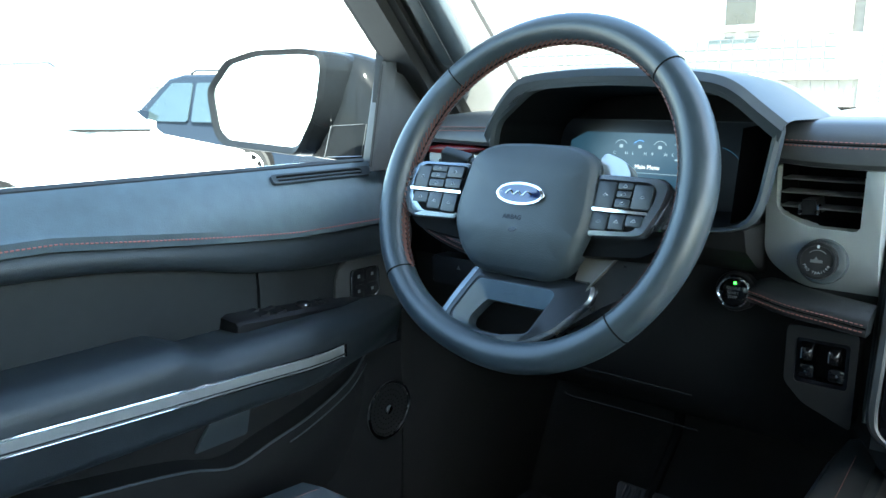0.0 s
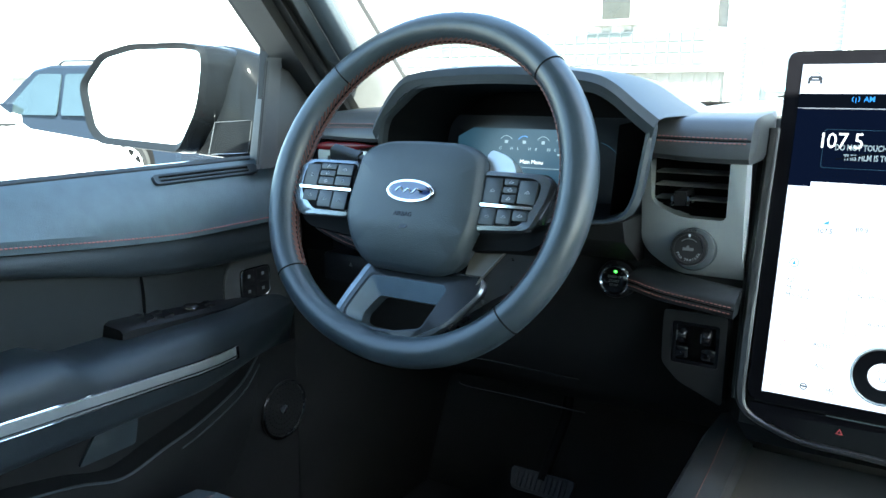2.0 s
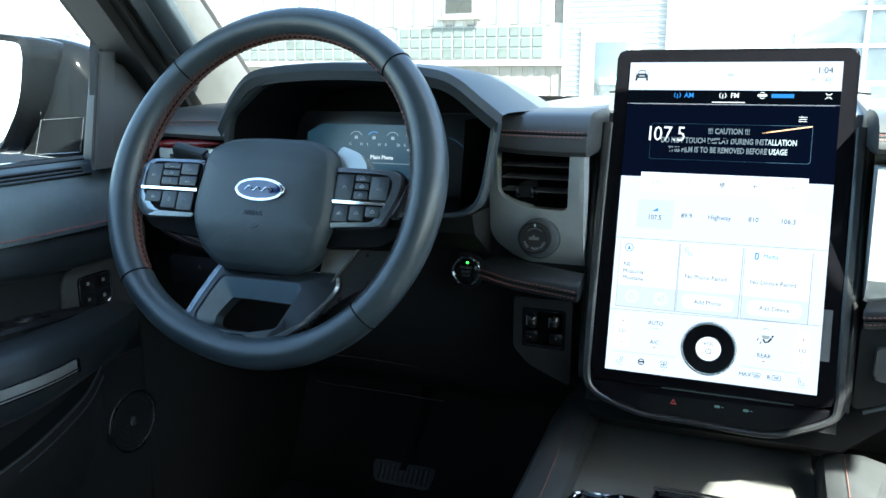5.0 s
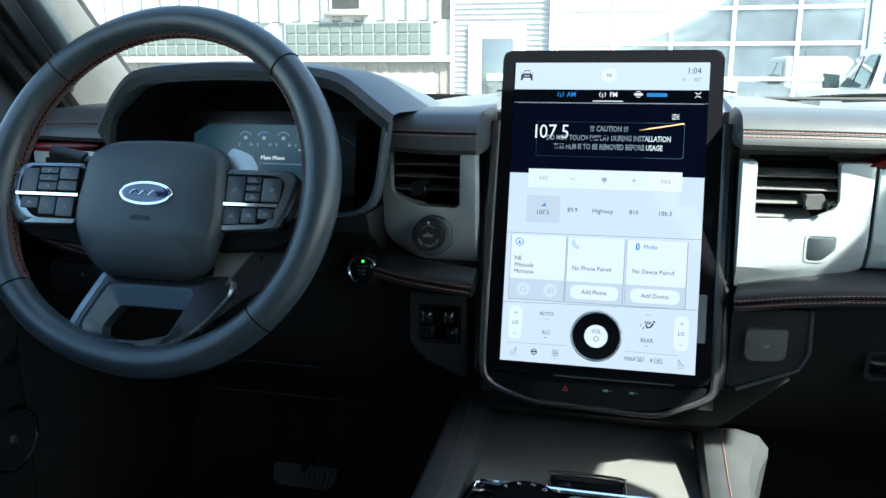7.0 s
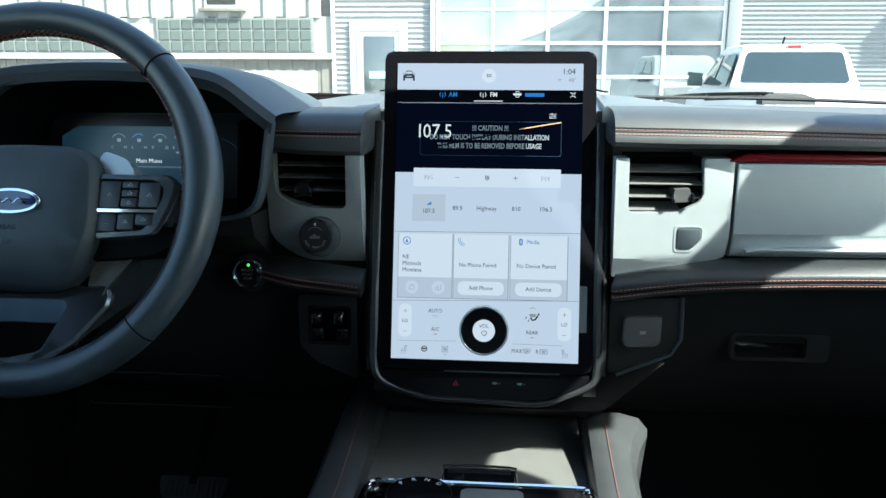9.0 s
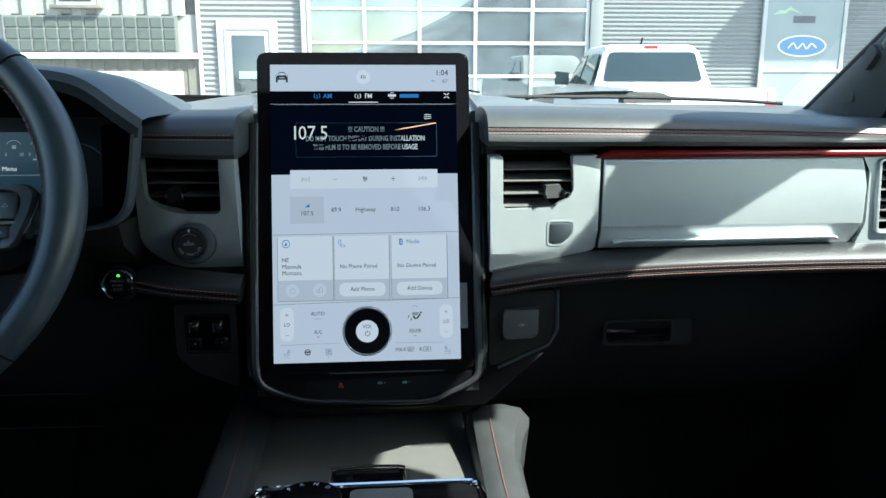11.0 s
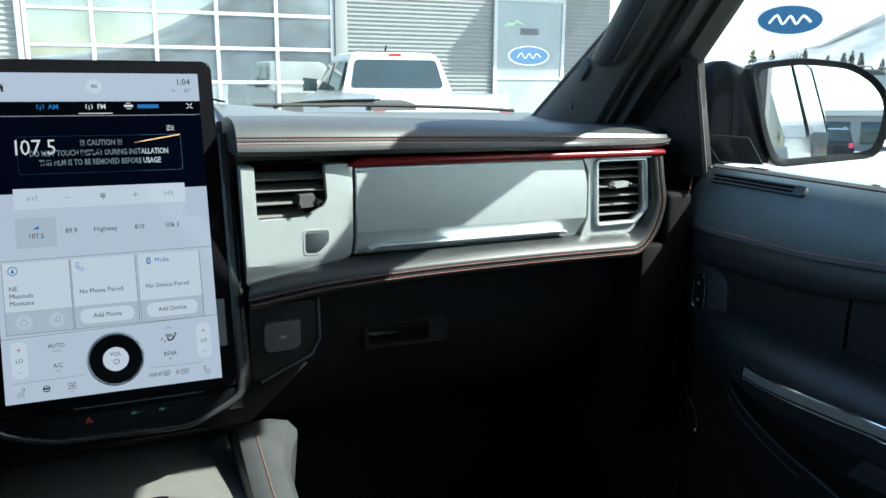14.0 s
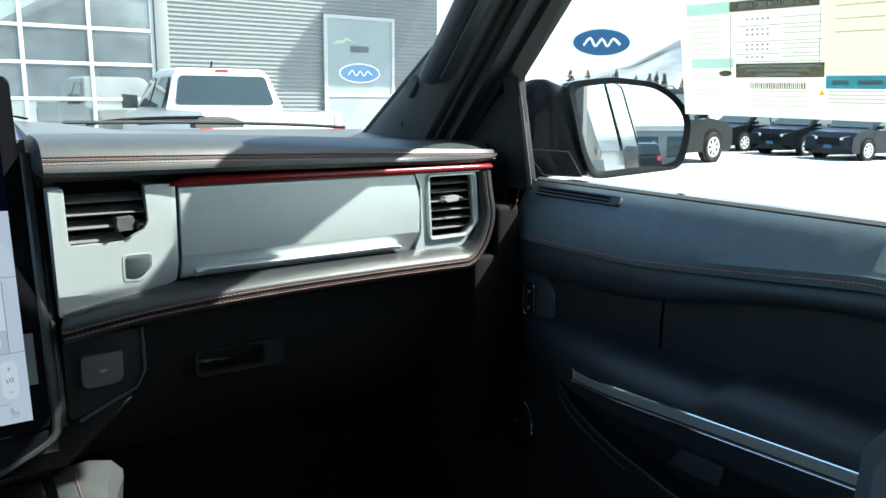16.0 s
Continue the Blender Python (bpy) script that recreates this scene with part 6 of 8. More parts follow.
for i, p in enumerate(path):
    t = (path[min(i + 1, len(path) - 1)] - path[max(i - 1, 0)]).normalized()
    o = Vector((t.y, -t.x, 0)) * -1.0
    w = wd[i]
    secs.append([up_(0) @ (p - o * (w * a) + Vector((0, 0, b))) for a, b in ((-1.0, -0.006), (-0.95, 0.0), (-0.5, 0.0018), (0.35, 0.0010), (0.80, -0.0025), (1.0, -0.0065), (1.05, -0.040), (-0.9, -0.040))])
part("surround", loft(secs), GRAPHITE, ts, "satin graphite surround", angle=40)
# an outer flank turns back from the frame to the dash on each side
for sd in (-1, 1):
    fl_ = []
    for v, w in ((0.262, 0.010), (0.20, 0.010), (0.10, 0.0085), (0.0, 0.006), (-0.014, 0.004)):
        x0 = sd * 0.1335
        fl_.append([up_(0) @ Vector((x0, v, -0.0065)), up_(0) @ Vector((x0 + sd * w * 0.6, v - 0.001, -0.012)), up_(0) @ Vector((x0 + sd * w, v - 0.003, -0.030)), up_(0) @ Vector((x0 + sd * w, v - 0.003, -0.060)), up_(0) @ Vector((x0 - sd * 0.004, v, -0.060)), up_(0) @ Vector((x0 - sd * 0.004, v, -0.0065))])
    part("flank", loft(fl_), GRAPHITE, ts, "graphite outer flank", angle=50)
# loose corner of the protective film over the bezel
FILM_EDGE = material("grey_film", (0.10, 0.105, 0.11), 0.35, vary=0.15)
part("film_tab", prism(rounded(rect(0.1046, 0.0345, 0.1132, 0.0862), 0.0005, 2), 0.0003, up_(0.0006)), FILM_EDGE, ts, "loose strip of protective film")
part("stand", loft([[up_(0) @ Vector((x, y, z)) for x, y, z in ((-0.126, v, -0.012), (0.126, v, -0.012), (0.122, v, -0.09), (-0.122, v, -0.09))] for v in (-0.038, 0.0, 0.255)]), HARD, ts)

# ---- steering wheel ----
TILT = radians(23.0)
WC = Vector((-0.4415, -0.128, 1.3705))
WQ = plane(WC, (1, 0, 0), (0, math.sin(TILT), math.cos(TILT)))
sw = thing("steering_wheel", "black leather steering wheel with red inner stitching", "steering wheel", WC)


def rim_at(a, minor=0.0):
    """Centre line and half-widths of the rim at an angle."""
    grip = 0.0022 * math.exp(-((math.degrees(a) % 360 - 172) / 28) ** 2) + 0.0022 * math.exp(-((((math.degrees(a) + 180) % 360) - 188) / 28) ** 2)
    flat = 0.0095 * math.exp(-((math.degrees(a) % 360 - 256) / 34) ** 2)
    return 0.1805 - grip * 0.4 - flat, 0.0160 + grip, 0.0175 + grip


rimb = bmesh.new()
rows = []
for i in range(120):
    a = 2 * math.pi * i / 120
    R, rw, rt = rim_at(a)
    rows.append([WQ @ Vector(((R + rw * math.cos(b)) * math.cos(a), (R + rw * math.cos(b)) * math.sin(a), rt * math.sin(b))) for b in np.linspace(0, 2 * math.pi, 19)[:-1]])
rows.append(rows[0])
loft(rows, caps=False, bm=rimb)
bmesh.ops.remove_doubles(rimb, verts=rimb.verts, dist=1e-6)
rim = part("rim", rimb, RIM_LEATHER, sw, "smooth black leather rim")
for deg in (136.5, 46.0, 218.0, -43.0):
    a = radians(deg)
    R, rw, rt = rim_at(a)
    rg = [WQ @ Vector(((R + (rw + 0.0001) * math.cos(b)) * math.cos(a), (R + (rw + 0.0001) * math.cos(b)) * math.sin(a), (rt + 0.0001) * math.sin(b))) for b in np.linspace(0, 2 * math.pi, 25)[:-1]]
    part("seam", tube(rg, 0.0009, 5, WQ.to_3x3() @ Vector((math.cos(a + 1.57), math.sin(a + 1.57), 0)), True), BLACK, rim, "stitched leather seam")
WHEEL_THREAD = material("dark_red_thread", (0.12, 0.052, 0.042), 0.8, vary=0.3, scale=900)
# cross stitches on the inner side of the rim
cs = bmesh.new()
for deg in np.concatenate([np.arange(48, 216, 2.2), np.arange(-40, 44, 2.2)]):
    for k in (-1, 1):
        a, a2 = radians(deg), radians(deg + 3.4)
        R, rw, rt = rim_at(a)
        pts = []
        for aa, b in ((a, math.pi - k * 0.36), ((a + a2) / 2, math.pi - k * 0.18), (a2, math.pi - k * 0.02)):
            pts.append(WQ @ Vector(((R + (rw + 0.0004) * math.cos(b)) * math.cos(aa), (R + (rw + 0.0004) * math.cos(b)) * math.sin(aa), (rt + 0.0004) * math.sin(b))))
        tube(pts, 0.00105, 4, bm=cs)
for lo, hi in ((48, 216), (-40, 44)):
    pts = []
    for deg in np.linspace(lo, hi, 60):
        a = radians(deg)
        R, rw, rt = rim_at(a)
        pts.append(WQ @ Vector(((R - rw) * math.cos(a), (R - rw) * math.sin(a), 0)))
    part("inner_seam", tube(pts, 0.0012, 6, WQ.to_3x3() @ Vector((0, 0, 1))), BLACK, rim, "sewn inner seam")
part("stitching", cs, WHEEL_THREAD, rim, "dark red cross stitching")


# airbag cover: a flat-topped dome with wide facets at its edge
HUB_SOFT = material("airbag_soft_touch", (0.027, 0.037, 0.043), 0.50, vary=0.18, bump=0.35, bump_scale=900, kind="leather", blotch=10)
zq = lambda z: WQ @ Matrix.Translation((0, 0, z))
hub_poly = [(-0.074, 0.034), (-0.046, 0.0465), (0.000, 0.0485), (0.054, 0.0475), (0.080, 0.036), (0.0855, -0.034), (0.073, -0.074), (0.052, -0.0910), (-0.042, -0.0910), (-0.066, -0.070), (-0.080, -0.034)]
hub_mid = (0.003, -0.020)
ring_ = rounded(hub_poly, 0.016, 5)
hb_ = loft([[Vector((hub_mid[0] + (x - hub_mid[0]) * k, hub_mid[1] + (y - hub_mid[1]) * k, z)) for x, y in ring_] for k, z in ((0.95, -0.030), (0.985, -0.010), (1.0, 0.002), (0.985, 0.0085), (0.93, 0.0135), (0.905, 0.0150), (0.60, 0.0185), (0.25, 0.0200))])
for cy_ in (0.02, -0.012, -0.046, -0.052, -0.07):
    bmesh.ops.bisect_plane(hb_, geom=hb_.verts[:] + hb_.edges[:] + hb_.faces[:], plane_co=(0, cy_, 0), plane_no=(0, 1, 0))
for v in hb_.verts:
    if v.co.z > 0:
        v.co.z -= 0.22 * max(0.0, -0.047 - v.co.y)
bmesh.ops.transform(hb_, matrix=WQ, verts=hb_.verts)
hub = part("airbag_cover", hb_, HUB_SOFT, sw, "domed black airbag cover", angle=50)
EMBLEM = material("dark_blue_enamel", (0.008, 0.02, 0.075), 0.12, coat=1.0, vary=0.1)
em = part("emblem", prism(oval(0.0065, -0.0105, 0.0290, 0.0118, 48), 0.004, zq(0.0226), 0.0012, 3), CHROME, hub, "chrome-rimmed oval emblem")
part("emblem_field", prism(oval(0.0065, -0.0105, 0.0258, 0.0094, 48), 0.002, zq(0.0231), 0.0004), EMBLEM, em, "dark blue enamel field")
sq_ = [(-0.0160, -0.0050), (-0.0110, -0.0005), (-0.0060, -0.0055), (-0.0010, -0.0015), (0.0040, -0.0060), (0.0090, -0.0015), (0.0160, -0.0045)]
part("emblem_script", tube(smooth_path([zq(0.0235) @ Vector((x + 0.0065, y * 0.95 - 0.0072, 0)) for x, y in sq_], 4), 0.0008, 5, WQ.to_3x3() @ Vector((0, 0, 1))), CHROME, em, "raised silver flourish")
lettering("AIRBAG", 0.0064, at(WQ, 0.0030, -0.0350, 0.0200), GLOSS, hub, thick=0.0006, bold=0.0001)
part("airbag_mark", prism(rounded([(0.001, -0.0495), (0.008, -0.0495), (0.012, -0.0465), (0.008, -0.045), (0.003, -0.046)], 0.001), 0.0010, zq(0.0197)), GLOSS, hub)

# side pods with buttons: a bright frame round a dark key field, on a satin underside
SPOKE_FRAME = material("satin_blue_grey_metal", (0.185, 0.21, 0.235), 0.24, metal=0.75, vary=0.1, bump=0.05, bump_scale=1500)
KEY = material("dark_key_plastic", (0.020, 0.024, 0.027), 0.42, vary=0.15)
frames = {-1: [(-0.078, 0.0235), (-0.1500, 0.0225), (-0.1655, 0.0110), (-0.1675, -0.0240), (-0.1480, -0.0440), (-0.078, -0.0420)], 1: [(0.078, 0.0220), (0.1480, 0.0215), (0.1560, 0.0130), (0.1530, -0.0040), (0.1400, -0.0370), (0.078, -0.0425)]}
wells = {-1: [(-0.078, 0.0185), (-0.1430, 0.0185), (-0.1525, 0.0076), (-0.1520, -0.0160), (-0.1290, -0.0365), (-0.078, -0.0365)], 1: [(0.078, 0.0160), (0.1350, 0.0155), (0.1445, 0.0090), (0.1430, -0.0060), (0.1290, -0.0330), (0.078, -0.0365)]}
KEY_FIELDS = {-1: [((0.1305, 0.1495), (-0.0095, 0.0155)), ((0.1070, 0.1290), (0.0105, 0.0170)), ((0.1070, 0.1290), (0.0025, 0.0090)), ((0.1070, 0.1290), (-0.0075, 0.0010)), ((0.0835, 0.1055), (0.0045, 0.0170)), ((0.0835, 0.1055), (-0.0075, 0.0030)),
             ((0.1255, 0.1465), (-0.0270, -0.0150)), ((0.1050, 0.1240), (-0.0330, -0.0145)), ((0.0835, 0.1035), (-0.0345, -0.0145))],
        1: [((0.0835, 0.1030), (-0.0125, 0.0135)), ((0.1045, 0.1200), (0.0070, 0.0135)), ((0.1045, 0.1200), (-0.0010, 0.0055)), ((0.1045, 0.1200), (-0.0110, -0.0025)), ((0.1215, 0.1410), (-0.0110, 0.0125)),
            ((0.1200, 0.1360), (-0.0280, -0.0175)), ((0.1030, 0.1185), (-0.0325, -0.0175)), ((0.0835, 0.1015), (-0.0345, -0.0175))]}
for s in (-1, 1):
    order = lambda poly: poly if s < 0 else list(reversed(poly))
    fo, wo = rounded(order(frames[s]), 0.008, 4), rounded(order(wells[s]), 0.007, 4)
    pod = part("spoke", loft([[zq(z) @ Vector((*p, 0)) for p in lp_] for lp_, z in (([(x * 0.985, y * 0.97) for x, y in fo], -0.022), (fo, -0.006), (fo, 0.001), ([(a[0] * 0.75 + b[0] * 0.25, a[1] * 0.75 + b[1] * 0.25) for a, b in zip(fo, wo)], 0.0050), (wo, 0.0062), (wo, 0.0035))], caps=False), SPOKE_FRAME, sw, "bright-framed spoke with control buttons", angle=45)
    part("button_well", prism(wo, 0.003, zq(0.0040)), BLACK, pod)
    sk = [(s * 0.070, -0.030), (s * 0.160, -0.026), (s * 0.152, -0.044), (s * 0.136, -0.054), (s * 0.070, -0.060)]
    part("underside", prism(rounded(order(sk), 0.006), 0.022, zq(-0.006), 0.003, 3), BLACK, pod, "satin black underside of the spoke")
    bar_z = -0.0118 if s < 0 else -0.0148
    xb_ = 0.1535 if s < 0 else 0.1395
    part("chrome_bar", loft([[zq(z) @ Vector((x, y, 0)) for y, z in ((bar_z - 0.0016, 0.004), (bar_z - 0.0014, 0.0078), (bar_z + 0.0014, 0.0084), (bar_z + 0.0017, 0.004))] for x in (s * 0.080, s * xb_)]), CHROME, pod, "thin chrome bar")
    for (xa, xb), (ya, yb) in KEY_FIELDS[s]:
        lo, hi = sorted((s * xa, s * xb))
        bt = part("button", prism(rounded(rect(lo, ya, hi, yb), 0.0016, 2), 0.004, zq(0.0070), 0.0006), KEY, pod)
        cx, cy = (lo + hi) / 2, (ya + yb) / 2
        part("icon", tube([zq(0.0072) @ Vector((cx + a, cy + b, 0)) for a, b in ((-0.0026, -0.0014), (0.0, 0.0016), (0.0026, -0.0008), (-0.0012, -0.0014))], 0.00028, 4, WQ.to_3x3() @ Vector((0, 0, 1))), PALE_PRINT, bt)

# lower spoke: a framed opening, leaning back towards the hub
zs_ = lambda y, dz=0.0: 0.004 - 0.016 * (y + 0.165) / 0.075 + dz
lean = lambda poly, dz, k=1.0: [WQ @ Vector((x * k, y, zs_(y, dz))) for x, y in poly]
lo_out = rounded([(-0.0500, -0.083), (-0.0660, -0.121), (-0.0745, -0.148), (-0.0690, -0.160), (-0.030, -0.1685), (0.013, -0.1680), (0.040, -0.1610), (0.070, -0.1380), (0.0970, -0.100), (0.0940, -0.083)], 0.008)
lo_edge = rounded([(-0.0425, -0.085), (-0.0585, -0.124), (-0.0655, -0.147), (-0.0610, -0.1545), (-0.029, -0.1605), (0.012, -0.1605), (0.037, -0.1555), (0.067, -0.1365), (0.0945, -0.100), (0.0915, -0.085)], 0.007)
lo_step = rounded([(-0.0400, -0.0965), (-0.0470, -0.112), (-0.0580, -0.1405), (-0.0530, -0.1515), (-0.033, -0.1565), (0.010, -0.1555), (0.0425, -0.1475), (0.052, -0.1220), (0.0590, -0.102), (0.0540, -0.096)], 0.005)
lo_mid = rounded([(-0.0382, -0.0983), (-0.0450, -0.1130), (-0.0555, -0.1398), (-0.0508, -0.1496), (-0.032, -0.1543), (0.0095, -0.1534), (0.0408, -0.1460), (0.050, -0.1215), (0.0566, -0.1030), (0.0525, -0.098)], 0.005)
lo_in = rounded([(-0.0270, -0.1180), (-0.0310, -0.124), (-0.0405, -0.1405), (-0.0390, -0.1490), (-0.031, -0.1520), (0.0088, -0.1525), (0.0355, -0.1470), (0.0445, -0.130), (0.0510, -0.1200), (0.0470, -0.1185)], 0.004)
SPOKE_DARK = material("gloss_dark_graphite", (0.012, 0.014, 0.016), 0.16, vary=0.15, spec=0.22)
ls = part("lower_spoke", loft([lean(lo_edge, 0.0015), lean(lo_step, 0.0030), lean(lo_step, 0.0018), lean(lo_mid, 0.0018)], caps=False), SPOKE_DARK, sw, "graphite lower spoke with an opening", angle=40)
part("spoke_rim", loft([lean(lo_out, -0.009), lean(lo_out, -0.0005), lean(lo_edge, 0.0020)], caps=False), SPOKE_FRAME, ls, "bright satin edge of the spoke", angle=40)
part("inner_frame", loft([lean(lo_mid, 0.0018), lean(lo_in, -0.0100), lean(lo_in, -0.024)], caps=False), BRUSHED, ls, "brushed metal inner frame", angle=25)
part("spoke_shoulder", prism(rounded([(0.074, 0.0465), (0.086, 0.0435), (0.100, 0.0385), (0.1085, 0.027), (0.110, 0.018), (0.074, 0.018)], 0.006), 0.02, zq(-0.004), 0.004, 3), SILVER, sw, "smooth silver spoke shoulder")
# warm tone stands for sun bounced onto the wheel's rear cover
BOUNCE_GREY = material("bounce_lit_grey_metal", (0.105, 0.096, 0.080), 0.36, metal=0.25, vary=0.12, bump=0.08, bump_scale=900)
s = 1
order = lambda poly: poly if s < 0 else list(reversed(poly))
mx_ = lambda poly: order([(s * x, y) for x, y in poly])
bc = part("back_cover", loft([[zq(z) @ Vector((x, y, 0)) for x, y in mx_([(0.040, -0.070), (0.090, -0.060), (0.092, -0.086), (0.0700, -0.1390), (0.0600, -0.1440)])] for z in (-0.019, -0.030)]), GLOSS, sw, "dark metallic rear cover of the wheel")
part("inner_plate", loft([[WQ @ Vector((x, y, z)) for x, y, z in mx3] for mx3 in ([(s * 0.070, -0.094, -0.014), (s * 0.072, -0.050, -0.016), (s * 0.084, -0.048, -0.018), (s * 0.1085, -0.0535, -0.020), (s * 0.0905, -0.0850, -0.013)], [(s * 0.070, -0.094, -0.034), (s * 0.072, -0.050, -0.034), (s * 0.084, -0.048, -0.034), (s * 0.1085, -0.0535, -0.034), (s * 0.0905, -0.0850, -0.034)])]), BOUNCE_GREY, bc, "satin plate, warm bounced sun put into its colour")
part("outer_plate", loft([[WQ @ Vector((x, y, z)) for x, y, z in mx3] for mx3 in ([(s * 0.1095, -0.0535, -0.021), (s * 0.146, -0.0480, -0.030), (s * 0.1300, -0.0852, -0.026), (s * 0.1021, -0.1040, -0.022), (s * 0.0756, -0.1300, -0.012), (s * 0.0664, -0.1420, -0.010), (s * 0.0920, -0.0850, -0.014)], [(s * 0.1095, -0.0535, -0.036), (s * 0.146, -0.0480, -0.036), (s * 0.1300, -0.0852, -0.036), (s * 0.1021, -0.1040, -0.036), (s * 0.0756, -0.1300, -0.034), (s * 0.0664, -0.1420, -0.034), (s * 0.0920, -0.0850, -0.036)])]), SILVER_DARK, bc, "outer plate of the cover, given a darker metal")
part("ridge", tube([WQ @ Vector((s * x, y, z)) for x, y, z in ((0.1090, -0.0535, -0.019), (0.0912, -0.0850, -0.0115), (0.0680, -0.1400, -0.008))], 0.0014, 6), BOUNCE_GREY, bc, "ridge in the bounce-lit tone")
# hub body behind, and paddle-like shroud
part("hub_back", loft([[WQ @ Vector((x * k, -0.02 + y * k, z)) for x, y in oval(0, 0, 0.075, 0.07, 24)] for k, z in ((1.0, -0.006), (1.05, -0.025), (0.9, -0.045))]), HARD, sw)
# column shroud and stalks: one thing of its own
col = thing("steering_column", "black plastic steering column shroud with stalks", "steering column", (-0.4385, 0.0, 1.30))
part("shroud", loft([[(WC.x + x * k, y, WC.z + dz + zz * k) for x, zz in rounded([(-0.07, 0.03), (0.07, 0.03), (0.085, -0.03), (0.05, -0.085), (-0.05, -0.085), (-0.085, -0.03)], 0.02)] for k, y, dz in ((0.85, -0.088, -0.005), (1.0, -0.05, -0.02), (1.0, 0.06, -0.05))]), HARD, col, "grained column shroud")
p = [Vector((-0.50, -0.045, 1.372)), Vector((-0.545, -0.058, 1.383)), Vector((-0.568, -0.062, 1.388)), Vector((-0.604, -0.068, 1.396))]
st = part("stalk", sweep(p[:3], rounded(rect(-0.0052, -0.0052, 0.0052, 0.0052), 0.003, 3), (0, -0.4, 0.9)), SILVER_DARK, col, "indicator stalk")
part("stalk_grip", sweep(smooth_path(p[2:], 3), rounded(rect(-0.0078, -0.008, 0.0078, 0.008), 0.0035, 3), (0, -0.4, 0.9)), SOFT, st, "thick black stalk grip")

# ---- pedal ----
pd_ = thing("brake_pedal", "ribbed black rubber brake pedal", "pedal", (-0.44, 0.20, 0.876))
pq = plane((-0.44, 0.205, 0.876), (1, 0, 0), (0, 0.62, 0.78))
plt = part("pad", prism(rounded([(-0.054, 0.016), (0.054, 0.016), (0.048, -0.018), (-0.046, -0.018)], 0.008), 0.008, pq, 0.002), RUBBER, pd_)
for i in range(11):
    x = -0.040 + i * 0.0080
    part("rib", prism(rect(x - 0.0022, -0.014, x + 0.0022, 0.012), 0.003, pq @ Matrix.Translation((0, 0, 0.0025)), 0.0006), RUBBER, plt)
part("lever", tube([(-0.44, 0.21, 0.876), (-0.44, 0.30, 0.95), (-0.44, 0.34, 1.10)], 0.009, 8), BLACK, pd_)

# ---- centre console ----
co = thing("centre_console", "dark centre console with padded sides and a charging tray", "console", (0, -0.2, 0.70))
CONSOLE_LEATHER = material("console_leather", (0.036, 0.038, 0.039), 0.42, vary=0.22, bump=0.25, bump_scale=750, kind="leather", blotch=9)
TRAY = material("matt_grey_tray", (0.095, 0.094, 0.088), 0.55, vary=0.12, bump=0.2, bump_scale=1500)
part("tray", loft([[(x, -0.062, 1.040), (x, 0.05, 1.043), (x, 0.125, 1.050), (x, 0.14, 1.075), (x, 0.16, 1.075), (x, 0.16, 0.72), (x, -0.062, 0.72)] for x in (-0.128, 0.118)]), TRAY, co, "matt charging tray")
part("back_panel", prism(rounded(rect(-0.14, -0.03, 0.14, 0.035), 0.008), 0.02, plane((0, 0.128, 1.08), (1, 0, 0), (0, 0.2, 1)), 0.002), HARD, co)
part("embossed_mark", prism(rounded(rect(-0.055, -0.015, 0.055, -0.005), 0.002), 0.002, plane((0, 0.1267, 1.08), (1, 0, 0), (0, 0.2, 1))), GLOSS, co)
for s in (-1, 1):
    secs = []
    shape = ((-0.9, 1.045, 0.062), (-0.3, 1.048, 0.060), (-0.08, 1.056, 0.058), (0.02, 1.068, 0.056), (0.09, 1.082, 0.052), (0.125, 1.088, 0.046), (0.140, 1.080, 0.040))
    if s > 0:
        shape = ((-0.9, 1.045, 0.058), (-0.3, 1.048, 0.056), (-0.08, 1.060, 0.052), (-0.02, 1.070, 0.053), (0.015, 1.078, 0.062), (0.040, 1.084, 0.074), (0.056, 1.086, 0.077), (0.065, 1.082, 0.072), (0.070, 1.070, 0.062))
    for y, z, w in shape:
        x0 = 0.128 if s < 0 else 0.119
        secs.append([(s * x0, y, 0.72), (s * x0, y, z - 0.012), (s * (x0 + 0.004), y, z - 0.004), (s * (x0 + 0.012), y, z), (s * (x0 + w * 0.55), y, z + 0.002), (s * (x0 + w * 0.85), y, z - 0.004), (s * (x0 + w), y, z - 0.018), (s * (x0 + w - 0.004), y, z - 0.06), (s * (x0 + w - 0.02), y, 0.72)])
    bl = part("side_bolster", loft(secs), CONSOLE_LEATHER, co, "padded leather console side")
    part("stitching", stitches([(s * (x0 + 0.0235), y, z + 0.0022) for y, z, w in shape[1:-2]], 0.0056, 0.0036, 0.0007), THREAD, bl, "red contrast stitching")
# shifter deck
dk = part("shifter_deck", prism(rounded([(-0.122, -0.30), (0.118, -0.30), (0.118, -0.085), (0.108, -0.066), (-0.112, -0.066), (-0.122, -0.085)], 0.01), 0.05, plane((0, 0, 1.052), (1, 0, 0), (0, 1, 0)), 0.003), GLOSS, co, "gloss black shifter deck")
part("deck_edge", tube(smooth_path([(-0.1235, -0.30, 1.053), (-0.1235, -0.10, 1.053), (-0.115, -0.068, 1.053), (-0.10, -0.0645, 1.053), (0.0, -0.0645, 1.053), (0.10, -0.0645, 1.053), (0.112, -0.07, 1.053), (0.1195, -0.09, 1.053), (0.1195, -0.30, 1.053)], 4), 0.0034, 8), CHROME, dk, "chrome deck edge")
